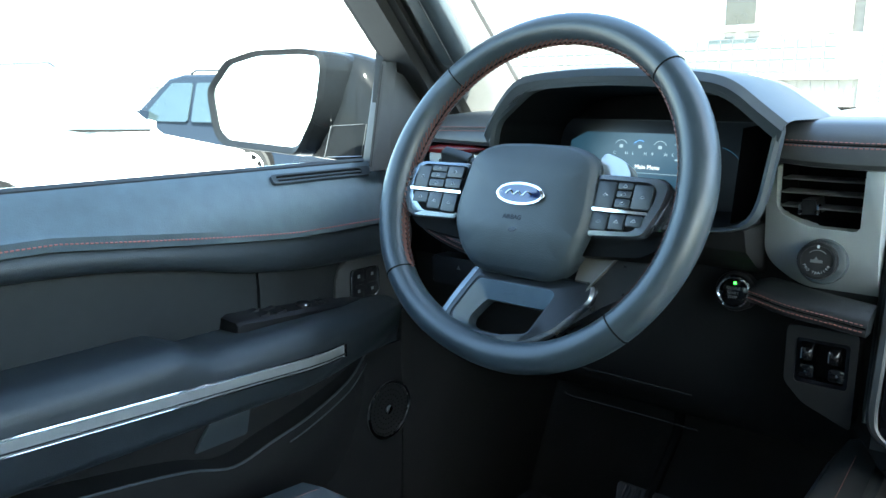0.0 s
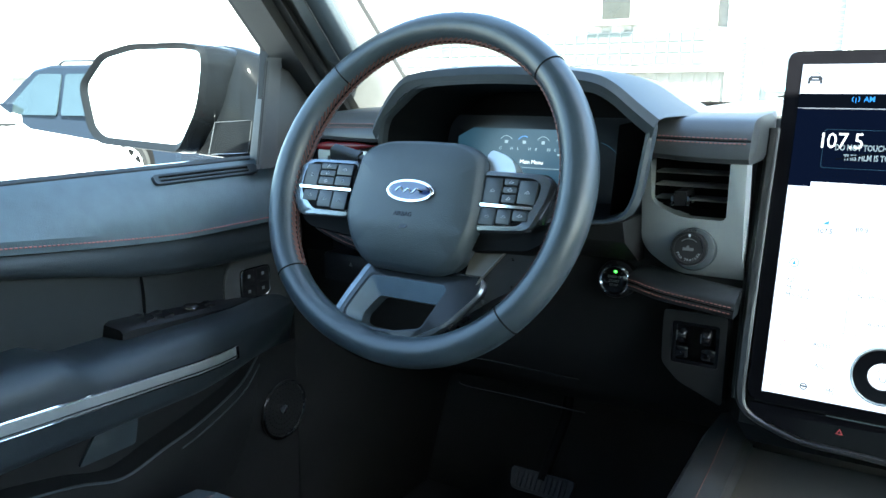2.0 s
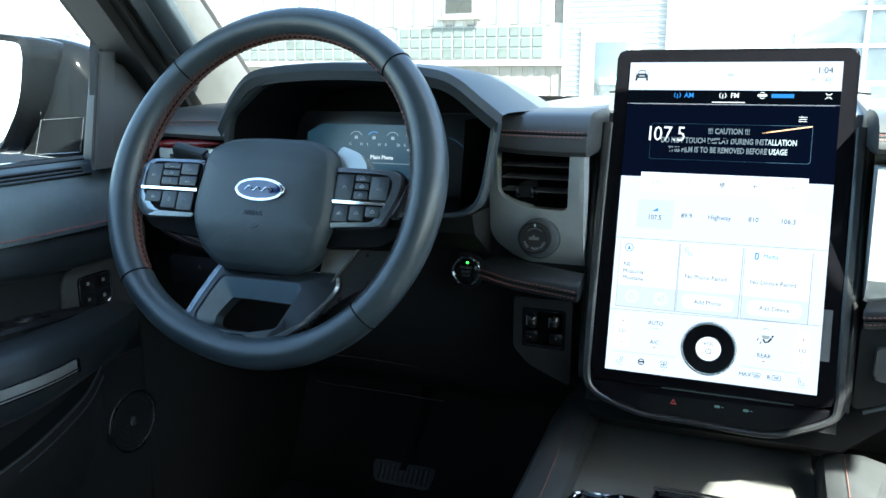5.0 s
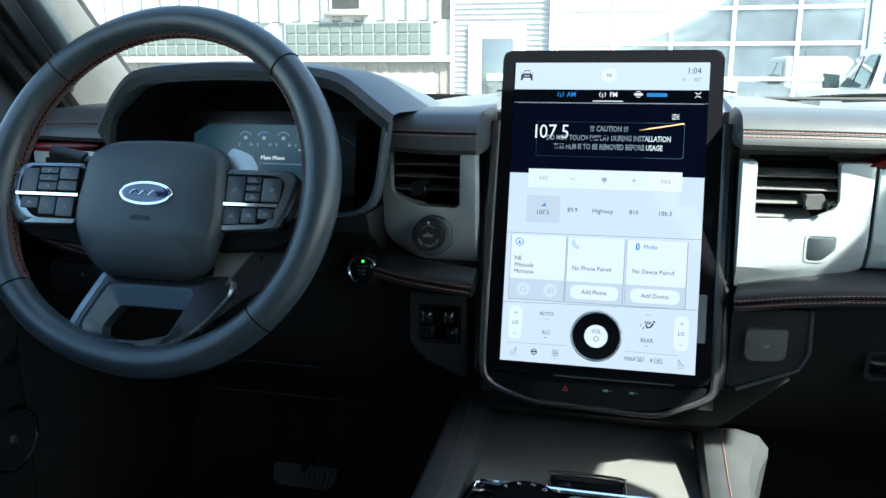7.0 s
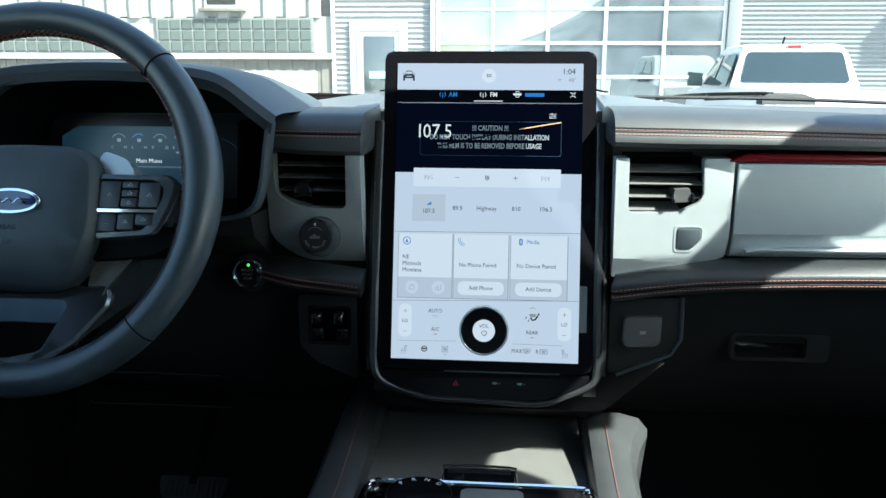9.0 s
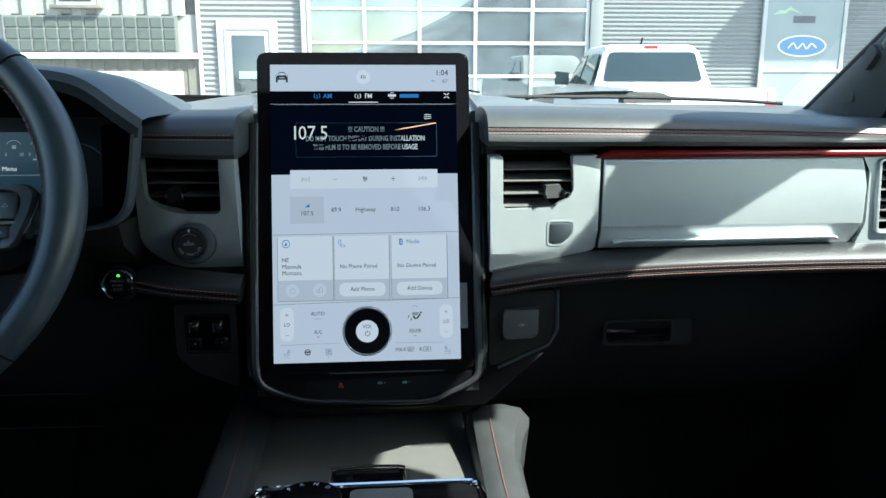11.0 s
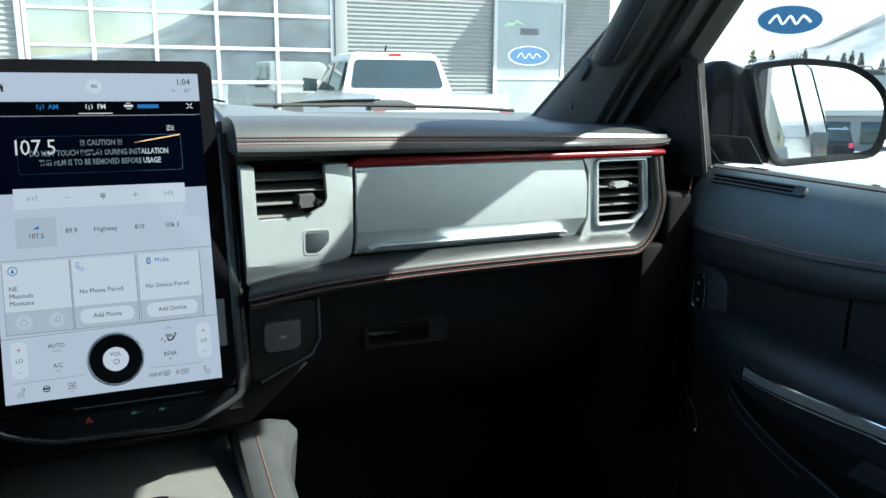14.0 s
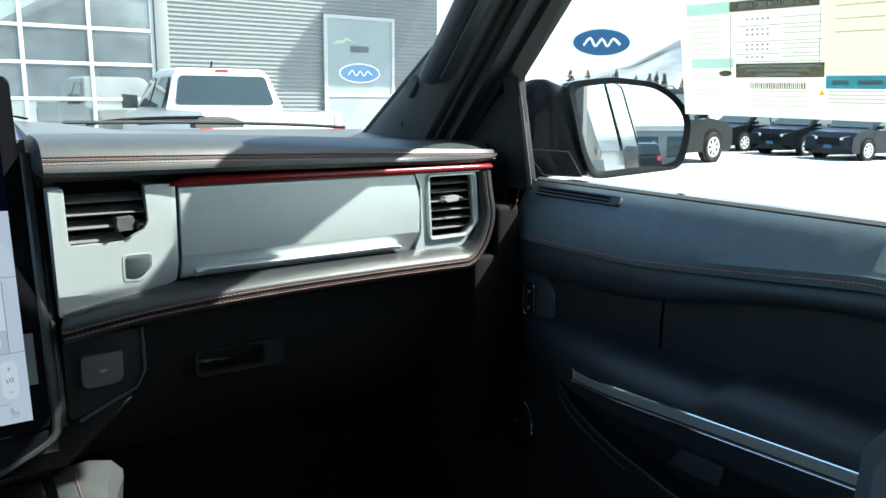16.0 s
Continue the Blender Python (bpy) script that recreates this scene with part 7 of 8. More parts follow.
kn = part("shift_dial", loft([[(-0.062 + r * math.cos(a), -0.110 + r * math.sin(a), z) for a in np.linspace(0, 2 * math.pi, 41)[:-1]] for r, z in ((0.034, 1.05), (0.034, 1.064), (0.032, 1.067), (0.022, 1.067))]), GLOSS, dk, "rotary gear selector")
part("dial_ring", tube([(-0.062 + 0.0335 * math.cos(a), -0.110 + 0.0335 * math.sin(a), 1.0655) for a in np.linspace(0, 2 * math.pi, 41)[:-1]], 0.0011, 6, (0, 0, 1), True), CHROME, kn, "chrome ring")
for ch, deg in (("P", 140), ("R", 108), ("N", 76), ("D", 44)):
    a = radians(deg)
    lettering(ch, 0.0072, plane((-0.062 + 0.0265 * math.cos(a), -0.110 + 0.0265 * math.sin(a), 1.0675), (math.cos(a - 1.5708), math.sin(a - 1.5708), 0), (math.cos(a), math.sin(a), 0)), PALE_PRINT, kn)
part("cup_divider", prism(rounded(rect(-0.02, -0.14, 0.045, -0.085), 0.006), 0.012, plane((0, 0, 1.060), (1, 0, 0), (0, 1, 0)), 0.002), ALU, dk, "bright metal cup holder panel")
lt = part("tray_latch", loft([[(x, y, z) for y, z in ((-0.062, 1.045), (-0.046, 1.045), (-0.048, 1.062), (-0.058, 1.064))] for x in (-0.040, -0.034, 0.030, 0.036)]), GLOSS, co, "ridged gloss latch")
for k in range(3):
    part("ridge", tube([(-0.036, -0.050 - 0.004 * k, 1.0638), (0.032, -0.050 - 0.004 * k, 1.0638)], 0.0009, 5), CHROME if k == 0 else SILVER_DARK, lt)
part("latch_outline", tube(smooth_path([(-0.044, -0.058, 1.049), (-0.041, -0.050, 1.060), (-0.036, -0.046, 1.0645), (0.032, -0.046, 1.0645), (0.037, -0.050, 1.060), (0.040, -0.058, 1.049)], 3), 0.0014, 6), CHROME, lt, "chrome latch outline")
part("pylon", loft([[(-0.12, 0.03, 1.10), (0.135, 0.03, 1.10), (0.21, 0.05, 1.155), (0.21, 0.09, 1.155), (-0.17, 0.09, 1.13)], [(-0.12, 0.10, 1.06), (0.13, 0.10, 1.06), (0.15, 0.11, 1.065), (0.15, 0.15, 1.065), (-0.14, 0.15, 1.06)]]), HARD, co)


# ---- front seats ----
def front_seat(s, dx, dy):
    st = thing("front_seat", "black leather front seat with red piping stitch", "car seat", (s * 0.44, -0.75, 0.70), group="front seats")
    x0 = s * 0.44
    prof = lambda y, w, h: [(x0 - w, y, 0.80), (x0 - w, y, h - 0.03), (x0 - w + 0.02, y, h + 0.012), (x0 - w + 0.055, y, h + 0.018), (x0 - w + 0.09, y, h - 0.006), (x0, y, h - 0.012), (x0 + w - 0.09, y, h - 0.006), (x0 + w - 0.055, y, h + 0.018), (x0 + w - 0.02, y, h + 0.012), (x0 + w, y, h - 0.03), (x0 + w, y, 0.80)]
    secs = [prof(y, w, h) for y, w, h in ((-0.30 + dy, 0.19, 0.95), (-0.315 + dy, 0.215, 0.985), (-0.35 + dy, 0.235, 1.012), (-0.50 + dy, 0.25, 1.015), (-0.80 + dy, 0.255, 0.99), (-1.05, 0.25, 0.96))]
    cu = part("cushion", loft(secs), LEATHER, st, "bolstered seat cushion")
    for k in (-1, 1):
        part("stitching", stitches([(x0 + k * (w - 0.055), y, h + 0.0185) for y, w, h in ((-0.335 + dy, 0.226, 1.0), (-0.36 + dy, 0.236, 1.012), (-0.50 + dy, 0.25, 1.015), (-0.80 + dy, 0.255, 0.99))], 0.0058, 0.0038, 0.0007), THREAD, cu, "red contrast stitching")
    part("base", box((x0 - 0.22, -1.05, 0.70), (x0 + 0.22, -0.36 + dy, 0.82), 0.02), HARD, st)
    bs = []
    for z, y, w in ((0.98, -1.02, 0.25), (1.15, -1.04, 0.27), (1.40, -1.10, 0.26), (1.58, -1.17, 0.20)):
        bs.append([(x0 - w, y - 0.10, z), (x0 - w, y + 0.05, z), (x0 - w + 0.03, y + 0.075, z), (x0 - w + 0.10, y + 0.02, z), (x0 + w - 0.10, y + 0.02, z), (x0 + w - 0.03, y + 0.075, z), (x0 + w, y + 0.05, z), (x0 + w, y - 0.10, z)])
    bk = part("backrest", loft(bs), LEATHER, st, "bolstered backrest")
    if s > 0:
        # the backrest stands further forward and upright here
        wing = []
        for z, y in ((1.10, -0.66), (1.20, -0.625), (1.27, -0.62), (1.30, -0.64), (1.31, -0.68)):
            f = (z - 1.10) / 0.21
            w = 0.13 - 0.05 * f * f
            wing.append([(0.60 - w, y, z), (0.60 - w + 0.02, y + 0.018, z), (0.60, y + 0.024, z), (0.60 + w - 0.02, y + 0.018, z), (0.60 + w, y, z), (0.60 + w, y - 0.12, z), (0.60 - w, y - 0.12, z)])
        part("side_wing", loft(wing), LEATHER, st, "raised leather side wing")
    part("headrest", box((x0 - 0.13, -1.30, 1.63), (x0 + 0.13, -1.19, 1.80), 0.03, 3), LEATHER, st)
    for k in (-1, 1):
        part("headrest_post", tube([(x0 + k * 0.06, -1.24, 1.55), (x0 + k * 0.06, -1.24, 1.66)], 0.007, 8), CHROME, bk)
    return st


front_seat(-1, 0, 0.085)
front_seat(1, 0, 0)

# ---- outside ----
ASPHALT = material("sunlit_pale_concrete", (0.29, 0.30, 0.305), 0.9, vary=0.15, scale=3, bump=0.4, bump_scale=30, blotch=0.15)
# level by the building, falling gently towards the far row of cars
gsec = [[(x, -600, z), (x, 600, z), (x, 600, z - 0.6), (x, -600, z - 0.6)] for x, z in ((-600, 0.0), (10, 0.0), (17.5, -0.02), (21, -0.22), (25.5, -0.48), (29, -0.50), (600, -0.50))]
tagged(part("ground", loft(gsec), ASPHALT), "pale sunlit concrete car park", "ground", kind="structure")
WHITE_SIDING = material("white_metal_siding", (0.24, 0.235, 0.21), 0.5, vary=0.08, scale=2, blotch=0.5)
GREY_SIDING = material("grey_corrugated_siding", (0.170, 0.177, 0.175), 0.45, vary=0.05, scale=2, blotch=0.4)
SILVER_SIDING = material("pale_corrugated_siding", (0.23, 0.23, 0.222), 0.45, vary=0.05, scale=2, blotch=0.4)
CONCRETE = material("weathered_concrete", (0.135, 0.125, 0.105), 0.85, vary=0.25, scale=8, blotch=0.9, bump=0.3, bump_scale=40)
BRONZE = material("brown_window_glass", (0.018, 0.016, 0.012), 0.15, vary=0.2)
BLOCK = material("glass_block", (0.068, 0.078, 0.071), 0.3, vary=0.25, scale=6, island=0.5, spec=0.12)
MORTAR = material("white_mortar", (0.16, 0.16, 0.148), 0.8, vary=0.1)
WHITE_FRAME = material("white_powder_coat", (0.36, 0.36, 0.35), 0.4, vary=0.04)
DOOR_GLASS = material("dark_reflecting_glass", (0.09, 0.10, 0.098), 0.03, metal=0.35, vary=0.3, spec=1.0, scale=1.5, blotch=0.9)
GARAGE_GLASS = material("garage_glass", (0.31, 0.335, 0.335), 0.015, metal=0.85, vary=0.30, spec=1.0, blotch=0.8, scale=1.8)
FY = 13.0
bd = thing("service_building", "long dealership building with metal siding and a glazed garage door", "building", (0, 15, 0.0))


def corrugated(x0, x1, z0, z1, pitch, depth, horizontal, mat, label, hole=None):
    """A ribbed sheet of metal siding."""
    bm = bmesh.new()
    prof = []
    a0, a1 = (z0, z1) if horizontal else (x0, x1)
    n = int((a1 - a0) / pitch)
    for i in range(n):
        b = a0 + i * pitch
        prof += [(b, 0.0), (b + pitch * 0.35, 0.0), (b + pitch * 0.5, -depth), (b + pitch * 0.85, -depth)]
    prof.append((a0 + n * pitch, 0.0))
    spans = [(x0, x1)] if horizontal else [(z0, z1)]
    for lo, hi in spans:
        rows = []
        for e in (lo, hi):
            rows.append([bm.verts.new((e, FY + d, p) if horizontal else (p, FY + d, e)) for p, d in prof])
        for i in range(len(prof) - 1):
            bm.faces.new((rows[0][i], rows[0][i + 1], rows[1][i + 1], rows[1][i]))
    return part("siding", bm, mat, bd, label, flat=True)


part("core", box((-24, FY + 0.06, 0), (9.32, FY + 12, 6.5)), CONCRETE, bd)
corrugated(-24, -2.98, 2.40, 6.5, 0.40, 0.045, False, WHITE_SIDING, "white vertical metal siding")
part("base_wall", box((-24, FY - 0.02, 0), (-2.98, FY + 0.07, 1.70)), CONCRETE, bd, "weathered concrete base wall")
part("wall_band", box((-24, FY, 1.70), (-2.98, FY + 0.07, 2.42)), WHITE_SIDING, bd)
part("ledge", box((-24, FY - 0.12, 1.70), (-2.98, FY + 0.02, 1.80), 0.01), WHITE_FRAME, bd, "white painted ledge")
part("white_patch", box((-5.6, FY - 0.04, 0.3), (-3.3, FY, 1.50), 0.004), WHITE_FRAME, bd)
for k in range(30):
    part("base_rib", box((-9.3 + k * 0.21, FY - 0.035, 0.2), (-9.2 + k * 0.21, FY - 0.015, 1.69)), CONCRETE, bd)
# glass-block strips
for x0, nx in ((-6.10, 13), (-9.60, 13)):
    wb = part("block_window", box((x0 - 0.03, FY - 0.05, 1.82), (x0 + nx * 0.2108 + 0.03, FY, 2.40)), MORTAR, bd, "glass-block window strip")
    me = None
    for i in range(nx):
        for j in range(3):
            if me is None:
                bm = box((-0.096, -0.035, -0.084), (0.096, 0.02, 0.084), 0.012, 1)
                b0 = part("glass_block", bm, BLOCK, wb)
                me = b0.data
                ob = b0
            else:
                ob = new("glass_block", me)
                ob.parent = wb
            ob.location = (x0 + (i + 0.5) * 0.2108, FY - 0.03, 1.92 + j * 0.185)
bw = part("window", box((-5.23, FY - 0.08, 2.56), (-4.62, FY, 3.30)), WHITE_FRAME, bd, "small brown window")
part("pane", box((-5.18, FY - 0.09, 2.62), (-4.67, FY - 0.06, 3.28)), BRONZE, bw)
part("sill", box((-5.32, FY - 0.16, 2.50), (-4.50, FY, 2.56), 0.008), CONCRETE, bw)
# entrance bay with horizontal siding and a white door
corrugated(-2.97, -1.27, 0.0, 6.5, 0.088, 0.022, True, SILVER_SIDING, "pale horizontal corrugated siding")
part("corner_post", box((-3.02, FY - 0.06, 0), (-2.96, FY + 0.02, 6.5)), WHITE_FRAME, bd)
dr = part("entrance_door", box((-2.70, FY - 0.07, 0.1), (-1.70, FY + 0.02, 2.33), 0.01), WHITE_FRAME, bd, "white entrance door with a glass light")
part("pane", box((-2.45, FY - 0.085, 0.6), (-1.91, FY - 0.06, 2.09), 0.004), DOOR_GLASS, dr)
part("door_leaf_edge", plate(rect(-2.58, 0.12, -1.80, 2.22), [rect(-2.54, 0.16, -1.84, 2.18)], 0.02, plane((0, FY - 0.082, 0), (1, 0, 0), (0, 0, 1))), WHITE_SIDING, dr)
NOTICE = material("pale_blue_notice", (0.25, 0.55, 0.62), 0.5, vary=0.1)
part("notice", box((-2.36, FY - 0.092, 1.38), (-2.02, FY - 0.086, 1.50)), NOTICE, dr, "pale blue notice")
# garage door: white rails and stiles round glass panes
gd = part("garage_door", box((-1.27, FY - 0.02, 0), (3.82, FY + 0.03, 5.6)), WHITE_FRAME, bd, "glazed sectional garage door")
cols = [-1.17, -0.24, 0.69, 1.65, 2.63, 3.60]
rails = [0.32, 0.87, 1.42, 1.975, 2.53, 3.08, 3.63, 4.18, 4.73]
for i in range(5):
    for j in range(8):
        part("pane", box((cols[i] + 0.035, FY - 0.028, rails[j] + 0.035), (cols[i + 1] - 0.035, FY - 0.018, rails[j + 1] - 0.035)), GARAGE_GLASS, gd)
for c in cols:
    part("stile", box((c - 0.032, FY - 0.06, 0.1), (c + 0.032, FY - 0.015, 4.8), 0.006), WHITE_FRAME, gd)
for r in rails:
    part("rail", box((-1.2, FY - 0.055, r - 0.028), (3.63, FY - 0.016, r + 0.028), 0.006), WHITE_FRAME, gd)
part("jamb", box((3.64, FY - 0.10, 0), (3.86, FY + 0.02, 5.2), 0.01), GREY_SIDING, gd)
part("jamb", box((-1.30, FY - 0.10, 0), (-1.22, FY + 0.02, 5.2), 0.01), WHITE_FRAME, gd)
# grey wing
corrugated(3.86, 9.32, 0.0, 6.5, 0.075, 0.02, True, GREY_SIDING, "grey horizontal corrugated siding")
# unseen slab added to cast the diagonal shadow on the grey siding
part("shadow_canopy", box((8.62, FY - 1.7, 5.10), (15.0, FY, 5.5)), GREY_SIDING, bd, "unseen flat slab added to cast the diagonal shadow")
POSTER = material("pale_lilac_poster", (0.22, 0.25, 0.255), 0.25, vary=0.1, scale=1.2, blotch=0.5)
SIGN_BLUE = material("sign_blue", (0.008, 0.075, 0.17), 0.3, vary=0.05, spec=0.3)
SIGN_WHITE = material("sign_white", (0.8, 0.8, 0.8), 0.3, vary=0.03)
# blue paled to stand for the reflection in the poster's glass
POSTER_BLUE = material("reflection_paled_blue", (0.10, 0.20, 0.34), 0.3, vary=0.1)
GREEN = material("poster_green", (0.30, 0.40, 0.25), 0.4, vary=0.2)
po = thing("wall_poster", "tall framed poster with a blue oval on pale lilac", "poster", (7.48, FY - 0.05, 0.4))
pq_ = plane((0, FY - 0.06, 0), (1, 0, 0), (0, 0, 1))
part("board", prism(rect(6.76, 0.4, 8.22, 2.98), 0.03, pq_), POSTER, po)
part("frame", plate(rect(6.72, 0.36, 8.26, 3.02), [rect(6.79, 0.43, 8.19, 2.95)], 0.05, pq_ @ Matrix.Translation((0, 0, 0.02))), WHITE_FRAME, po, "white metal frame")
part("rail", prism(rect(6.78, 1.50, 8.20, 1.55), 0.03, pq_ @ Matrix.Translation((0, 0, 0.02))), WHITE_FRAME, po)
part("oval_rim", prism(oval(7.48, 1.95, 0.45, 0.185, 40), 0.004, pq_ @ Matrix.Translation((0, 0, 0.006))), SIGN_WHITE, po)
part("oval", prism(oval(7.48, 1.95, 0.42, 0.165, 40), 0.004, pq_ @ Matrix.Translation((0, 0, 0.011))), POSTER_BLUE, po, "blue oval")
fl = [(-0.26, -0.04), (-0.17, 0.05), (-0.09, -0.05), (0.0, 0.04), (0.08, -0.05), (0.16, 0.04), (0.26, -0.03)]
part("oval_script", tube(smooth_path([(7.48 + x, FY - 0.078, 1.95 + z) for x, z in fl], 4), 0.014, 5, (0, 1, 0)), SIGN_WHITE, po, "white flourish")
DARK_BAR = material("dark_print", (0.08, 0.08, 0.09), 0.5, vary=0.05)
part("name_bar", prism(rect(7.28, 2.34, 7.68, 2.46), 0.004, pq_ @ Matrix.Translation((0, 0, 0.006))), DARK_BAR, po)
part("hill_mark", prism([(6.9, 2.48), (7.02, 2.56), (7.12, 2.55), (7.2, 2.62), (7.42, 2.50), (7.2, 2.56), (7.12, 2.50)], 0.004, pq_ @ Matrix.Translation((0, 0, 0.006))), GREEN, po)


# ---- vehicles ----
TYRE = material("tyre_rubber", (0.016, 0.016, 0.016), 0.85, vary=0.2, spec=0.15)
WHEEL_ALU = material("alloy_wheel", (0.7, 0.7, 0.7), 0.3, metal=0.1, vary=0.05)
AUTO_GLASS = material("tinted_car_glass", (0.034, 0.050, 0.055), 0.02, metal=0.55, spec=0.5, vary=0.2, blotch=1.5)
LAMP_RED = material("red_lens", (0.45, 0.02, 0.02), 0.15, vary=0.05, coat=1.0)
LAMP_CLEAR = material("headlamp_lens", (0.6, 0.62, 0.65), 0.08, vary=0.05, coat=1.0)


def car_paint(name, c):
    return material(name, c, 0.2, metal=0.0, vary=0.08, spec=0.06, blotch=0.5)


def wheel(parent, m, x, y, r=0.38, w=0.24):
    s = 1 if x > 0 else -1
    q = m @ plane((x, y, r), (0, s, 0), (0, 0, 1))
    ty = part("wheel", loft([[q @ Vector((rr * math.cos(a), rr * math.sin(a), z)) for a in np.linspace(0, 2 * math.pi, 33)[:-1]] for rr, z in ((r * 0.66, -0.06), (r * 0.67, 0.0), (r * 0.92, 0.012), (r, -0.03), (r, -w + 0.03), (r * 0.9, -w))], caps=False), TYRE, parent)
    part("alloy", loft([[q @ Vector((rr * math.cos(a), rr * math.sin(a), z)) for a in np.linspace(0, 2 * math.pi, 33)[:-1]] for rr, z in ((r * 0.66, -0.05), (r * 0.5, -0.06), (r * 0.2, -0.06))]), BLACK, ty)
    part("rim_lip", loft([[q @ Vector((rr * math.cos(a), rr * math.sin(a), z)) for a in np.linspace(0, 2 * math.pi, 33)[:-1]] for rr, z in ((r * 0.67, 0.004), (r * 0.66, 0.008), (r * 0.60, 0.004), (r * 0.585, -0.04))], caps=False), WHEEL_ALU, ty)
    part("hub_cap", prism(oval(0, 0, r * 0.16, r * 0.16, 14), 0.03, q @ Matrix.Translation((0, 0, 0.002))), WHEEL_ALU, ty)
    for k in range(7):
        a = 2 * math.pi * k / 7
        part("spoke", prism([(r * 0.12, -r * 0.05), (r * 0.62, -r * 0.08), (r * 0.62, r * 0.08), (r * 0.12, r * 0.05)], 0.02, q @ Matrix.Rotation(a, 4, "Z") @ Matrix.Translation((0, 0, 0.004))), WHEEL_ALU, ty)


def body_shell(parent, m, prof, half, tuck, mat, name="body", label=""):
    """A car body swept across its width from a side profile (y, z), narrowing upward."""
    secs = []
    zs = [p[1] for p in prof]
    for f in (-1.0, -0.96, -0.85, -0.5, 0, 0.5, 0.85, 0.96, 1.0):
        row = []
        for y, z in prof:
            k = max(0.0, (z - tuck[0])) * tuck[1]
            edge = 1.0 if abs(f) < 0.9 else (0.985 if abs(f) < 0.99 else 0.96)
            row.append(m @ Vector((f * (half - k), y, z * edge + (1 - edge) * 0.6)))
        secs.append(row)
    return part(name, loft(secs), mat, parent, label, angle=30)


def quad(parent, m, pts, mat, name, label="", thick=0.015, r=0.05):
    """A four-cornered pane with rounded corners."""
    p = [m @ Vector(v) for v in pts]
    u = (p[1] - p[0]).normalized()
    n = u.cross(p[3] - p[0]).normalized()
    q = plane(p[0], u, n.cross(u))
    flat_ = [(q.inverted() @ v).to_2d() for v in p]
    loop = rounded([(v.x, v.y) for v in flat_], r, 3)
    return part(name, prism(loop, abs(thick) + 0.01, q @ Matrix.Translation((0, 0, abs(thick)))), mat, parent, label)


def suv(name, label, x, y, turn, paint, group="", L=4.6, Wd=1.85, Hh=1.68, grille=True, z0=0.0, pane=None):
    """A parked sport utility car; its front looks along local +y."""
    m = pose(x, y, z0, 0, 0, turn)
    c = thing(name, label, "car", (x, y, z0), group)
    h, hl = Wd / 2, L / 2
    pane = pane or AUTO_GLASS
    prof = [(-hl, 0.45), (-hl + 0.02, 0.95), (-hl + 0.12, 1.05), (-hl + 0.55, Hh - 0.06), (-hl + 0.9, Hh), (0.25, Hh), (0.55, Hh - 0.06), (1.25, 1.10), (hl - 0.25, 0.98), (hl - 0.03, 0.80), (hl, 0.40), (hl - 0.1, 0.25), (-hl + 0.1, 0.25)]
    b = body_shell(c, m, prof, h, (0.95, 0.28), paint, "body", "")
    k = lambda z: h - max(0.0, z - 0.95) * 0.28 + 0.004
    for s in (-1, 1):
        z0, z1 = 1.04, Hh - 0.14
        quad(c, m, [(s * k(z0), 1.05, z0), (s * k(z0), -0.05, z0), (s * k(z1), -0.05, z1), (s * k(z1), 0.42, z1)], pane, "side_window", thick=0.006 * s)
        quad(c, m, [(s * k(z0), -0.13, z0), (s * k(z0), -1.05, z0), (s * k(z1), -1.0, z1), (s * k(z1), -0.13, z1)], pane, "side_window", thick=0.006 * s)
        quad(c, m, [(s * k(z0), -1.15, z0), (s * k(z0), -1.75, z0 + 0.05), (s * k(z1), -1.6, z1), (s * k(z1), -1.1, z1)], pane, "side_window", thick=0.006 * s)
        part("door_mirror", loft([[m @ Vector((s * (h + dx), 0.85 + dy, 1.08 + dz)) for dx, dy, dz in ((-0.05, 0, 0), (0.14, 0, 0.02), (0.14, 0, 0.14), (-0.05, 0, 0.12))], [m @ Vector((s * (h + dx), 0.97 + dy, 1.08 + dz)) for dx, dy, dz in ((-0.05, 0, 0.02), (0.12, 0, 0.04), (0.12, 0, 0.12), (-0.05, 0, 0.10))]]), paint, c)
        part("headlamp", loft([[m @ Vector((s * (h - 0.10), hl - 0.10, 0.74)), m @ Vector((s * (h - 0.48), hl + 0.005, 0.72)), m @ Vector((s * (h - 0.48), hl + 0.005, 0.80)), m @ Vector((s * (h - 0.06), hl - 0.14, 0.88))], [m @ Vector((s * (h - 0.10), hl - 0.3, 0.74)), m @ Vector((s * (h - 0.48), hl - 0.2, 0.72)), m @ Vector((s * (h - 0.48), hl - 0.2, 0.80)), m @ Vector((s * (h - 0.06), hl - 0.3, 0.88))]]), LAMP_CLEAR, c)
        part("tail_lamp", loft([[m @ Vector((s * (h - 0.03), -hl + yy, zz)) for yy, zz in ((-0.02, 0.85), (0.2, 0.85), (0.3, 1.05), (0.08, 1.05))], [m @ Vector((s * (h - 0.22), -hl + yy - 0.015, zz)) for yy, zz in ((-0.02, 0.85), (0.2, 0.85), (0.3, 1.05), (0.08, 1.05))]]), LAMP_RED, c)
        part("roof_rail", tube([m @ Vector((s * (h - 0.30), yy, Hh + dz)) for yy, dz in ((0.1, 0.0), (0.0, 0.05), (-1.2, 0.05), (-1.35, 0.0))], 0.018, 6), SILVER_DARK, c)
        for yy in (1.42, -1.40):
            part("wheel_arch", prism(oval(0, 0, 0.44, 0.44, 28), 0.02, m @ plane((s * (h + 0.004), yy, 0.38), (0, s, 0), (0, 0, 1))), BLACK, c, "black wheel arch")
            wheel(c, m, s * (h + 0.025), yy, 0.37)
    zt = Hh - 0.08
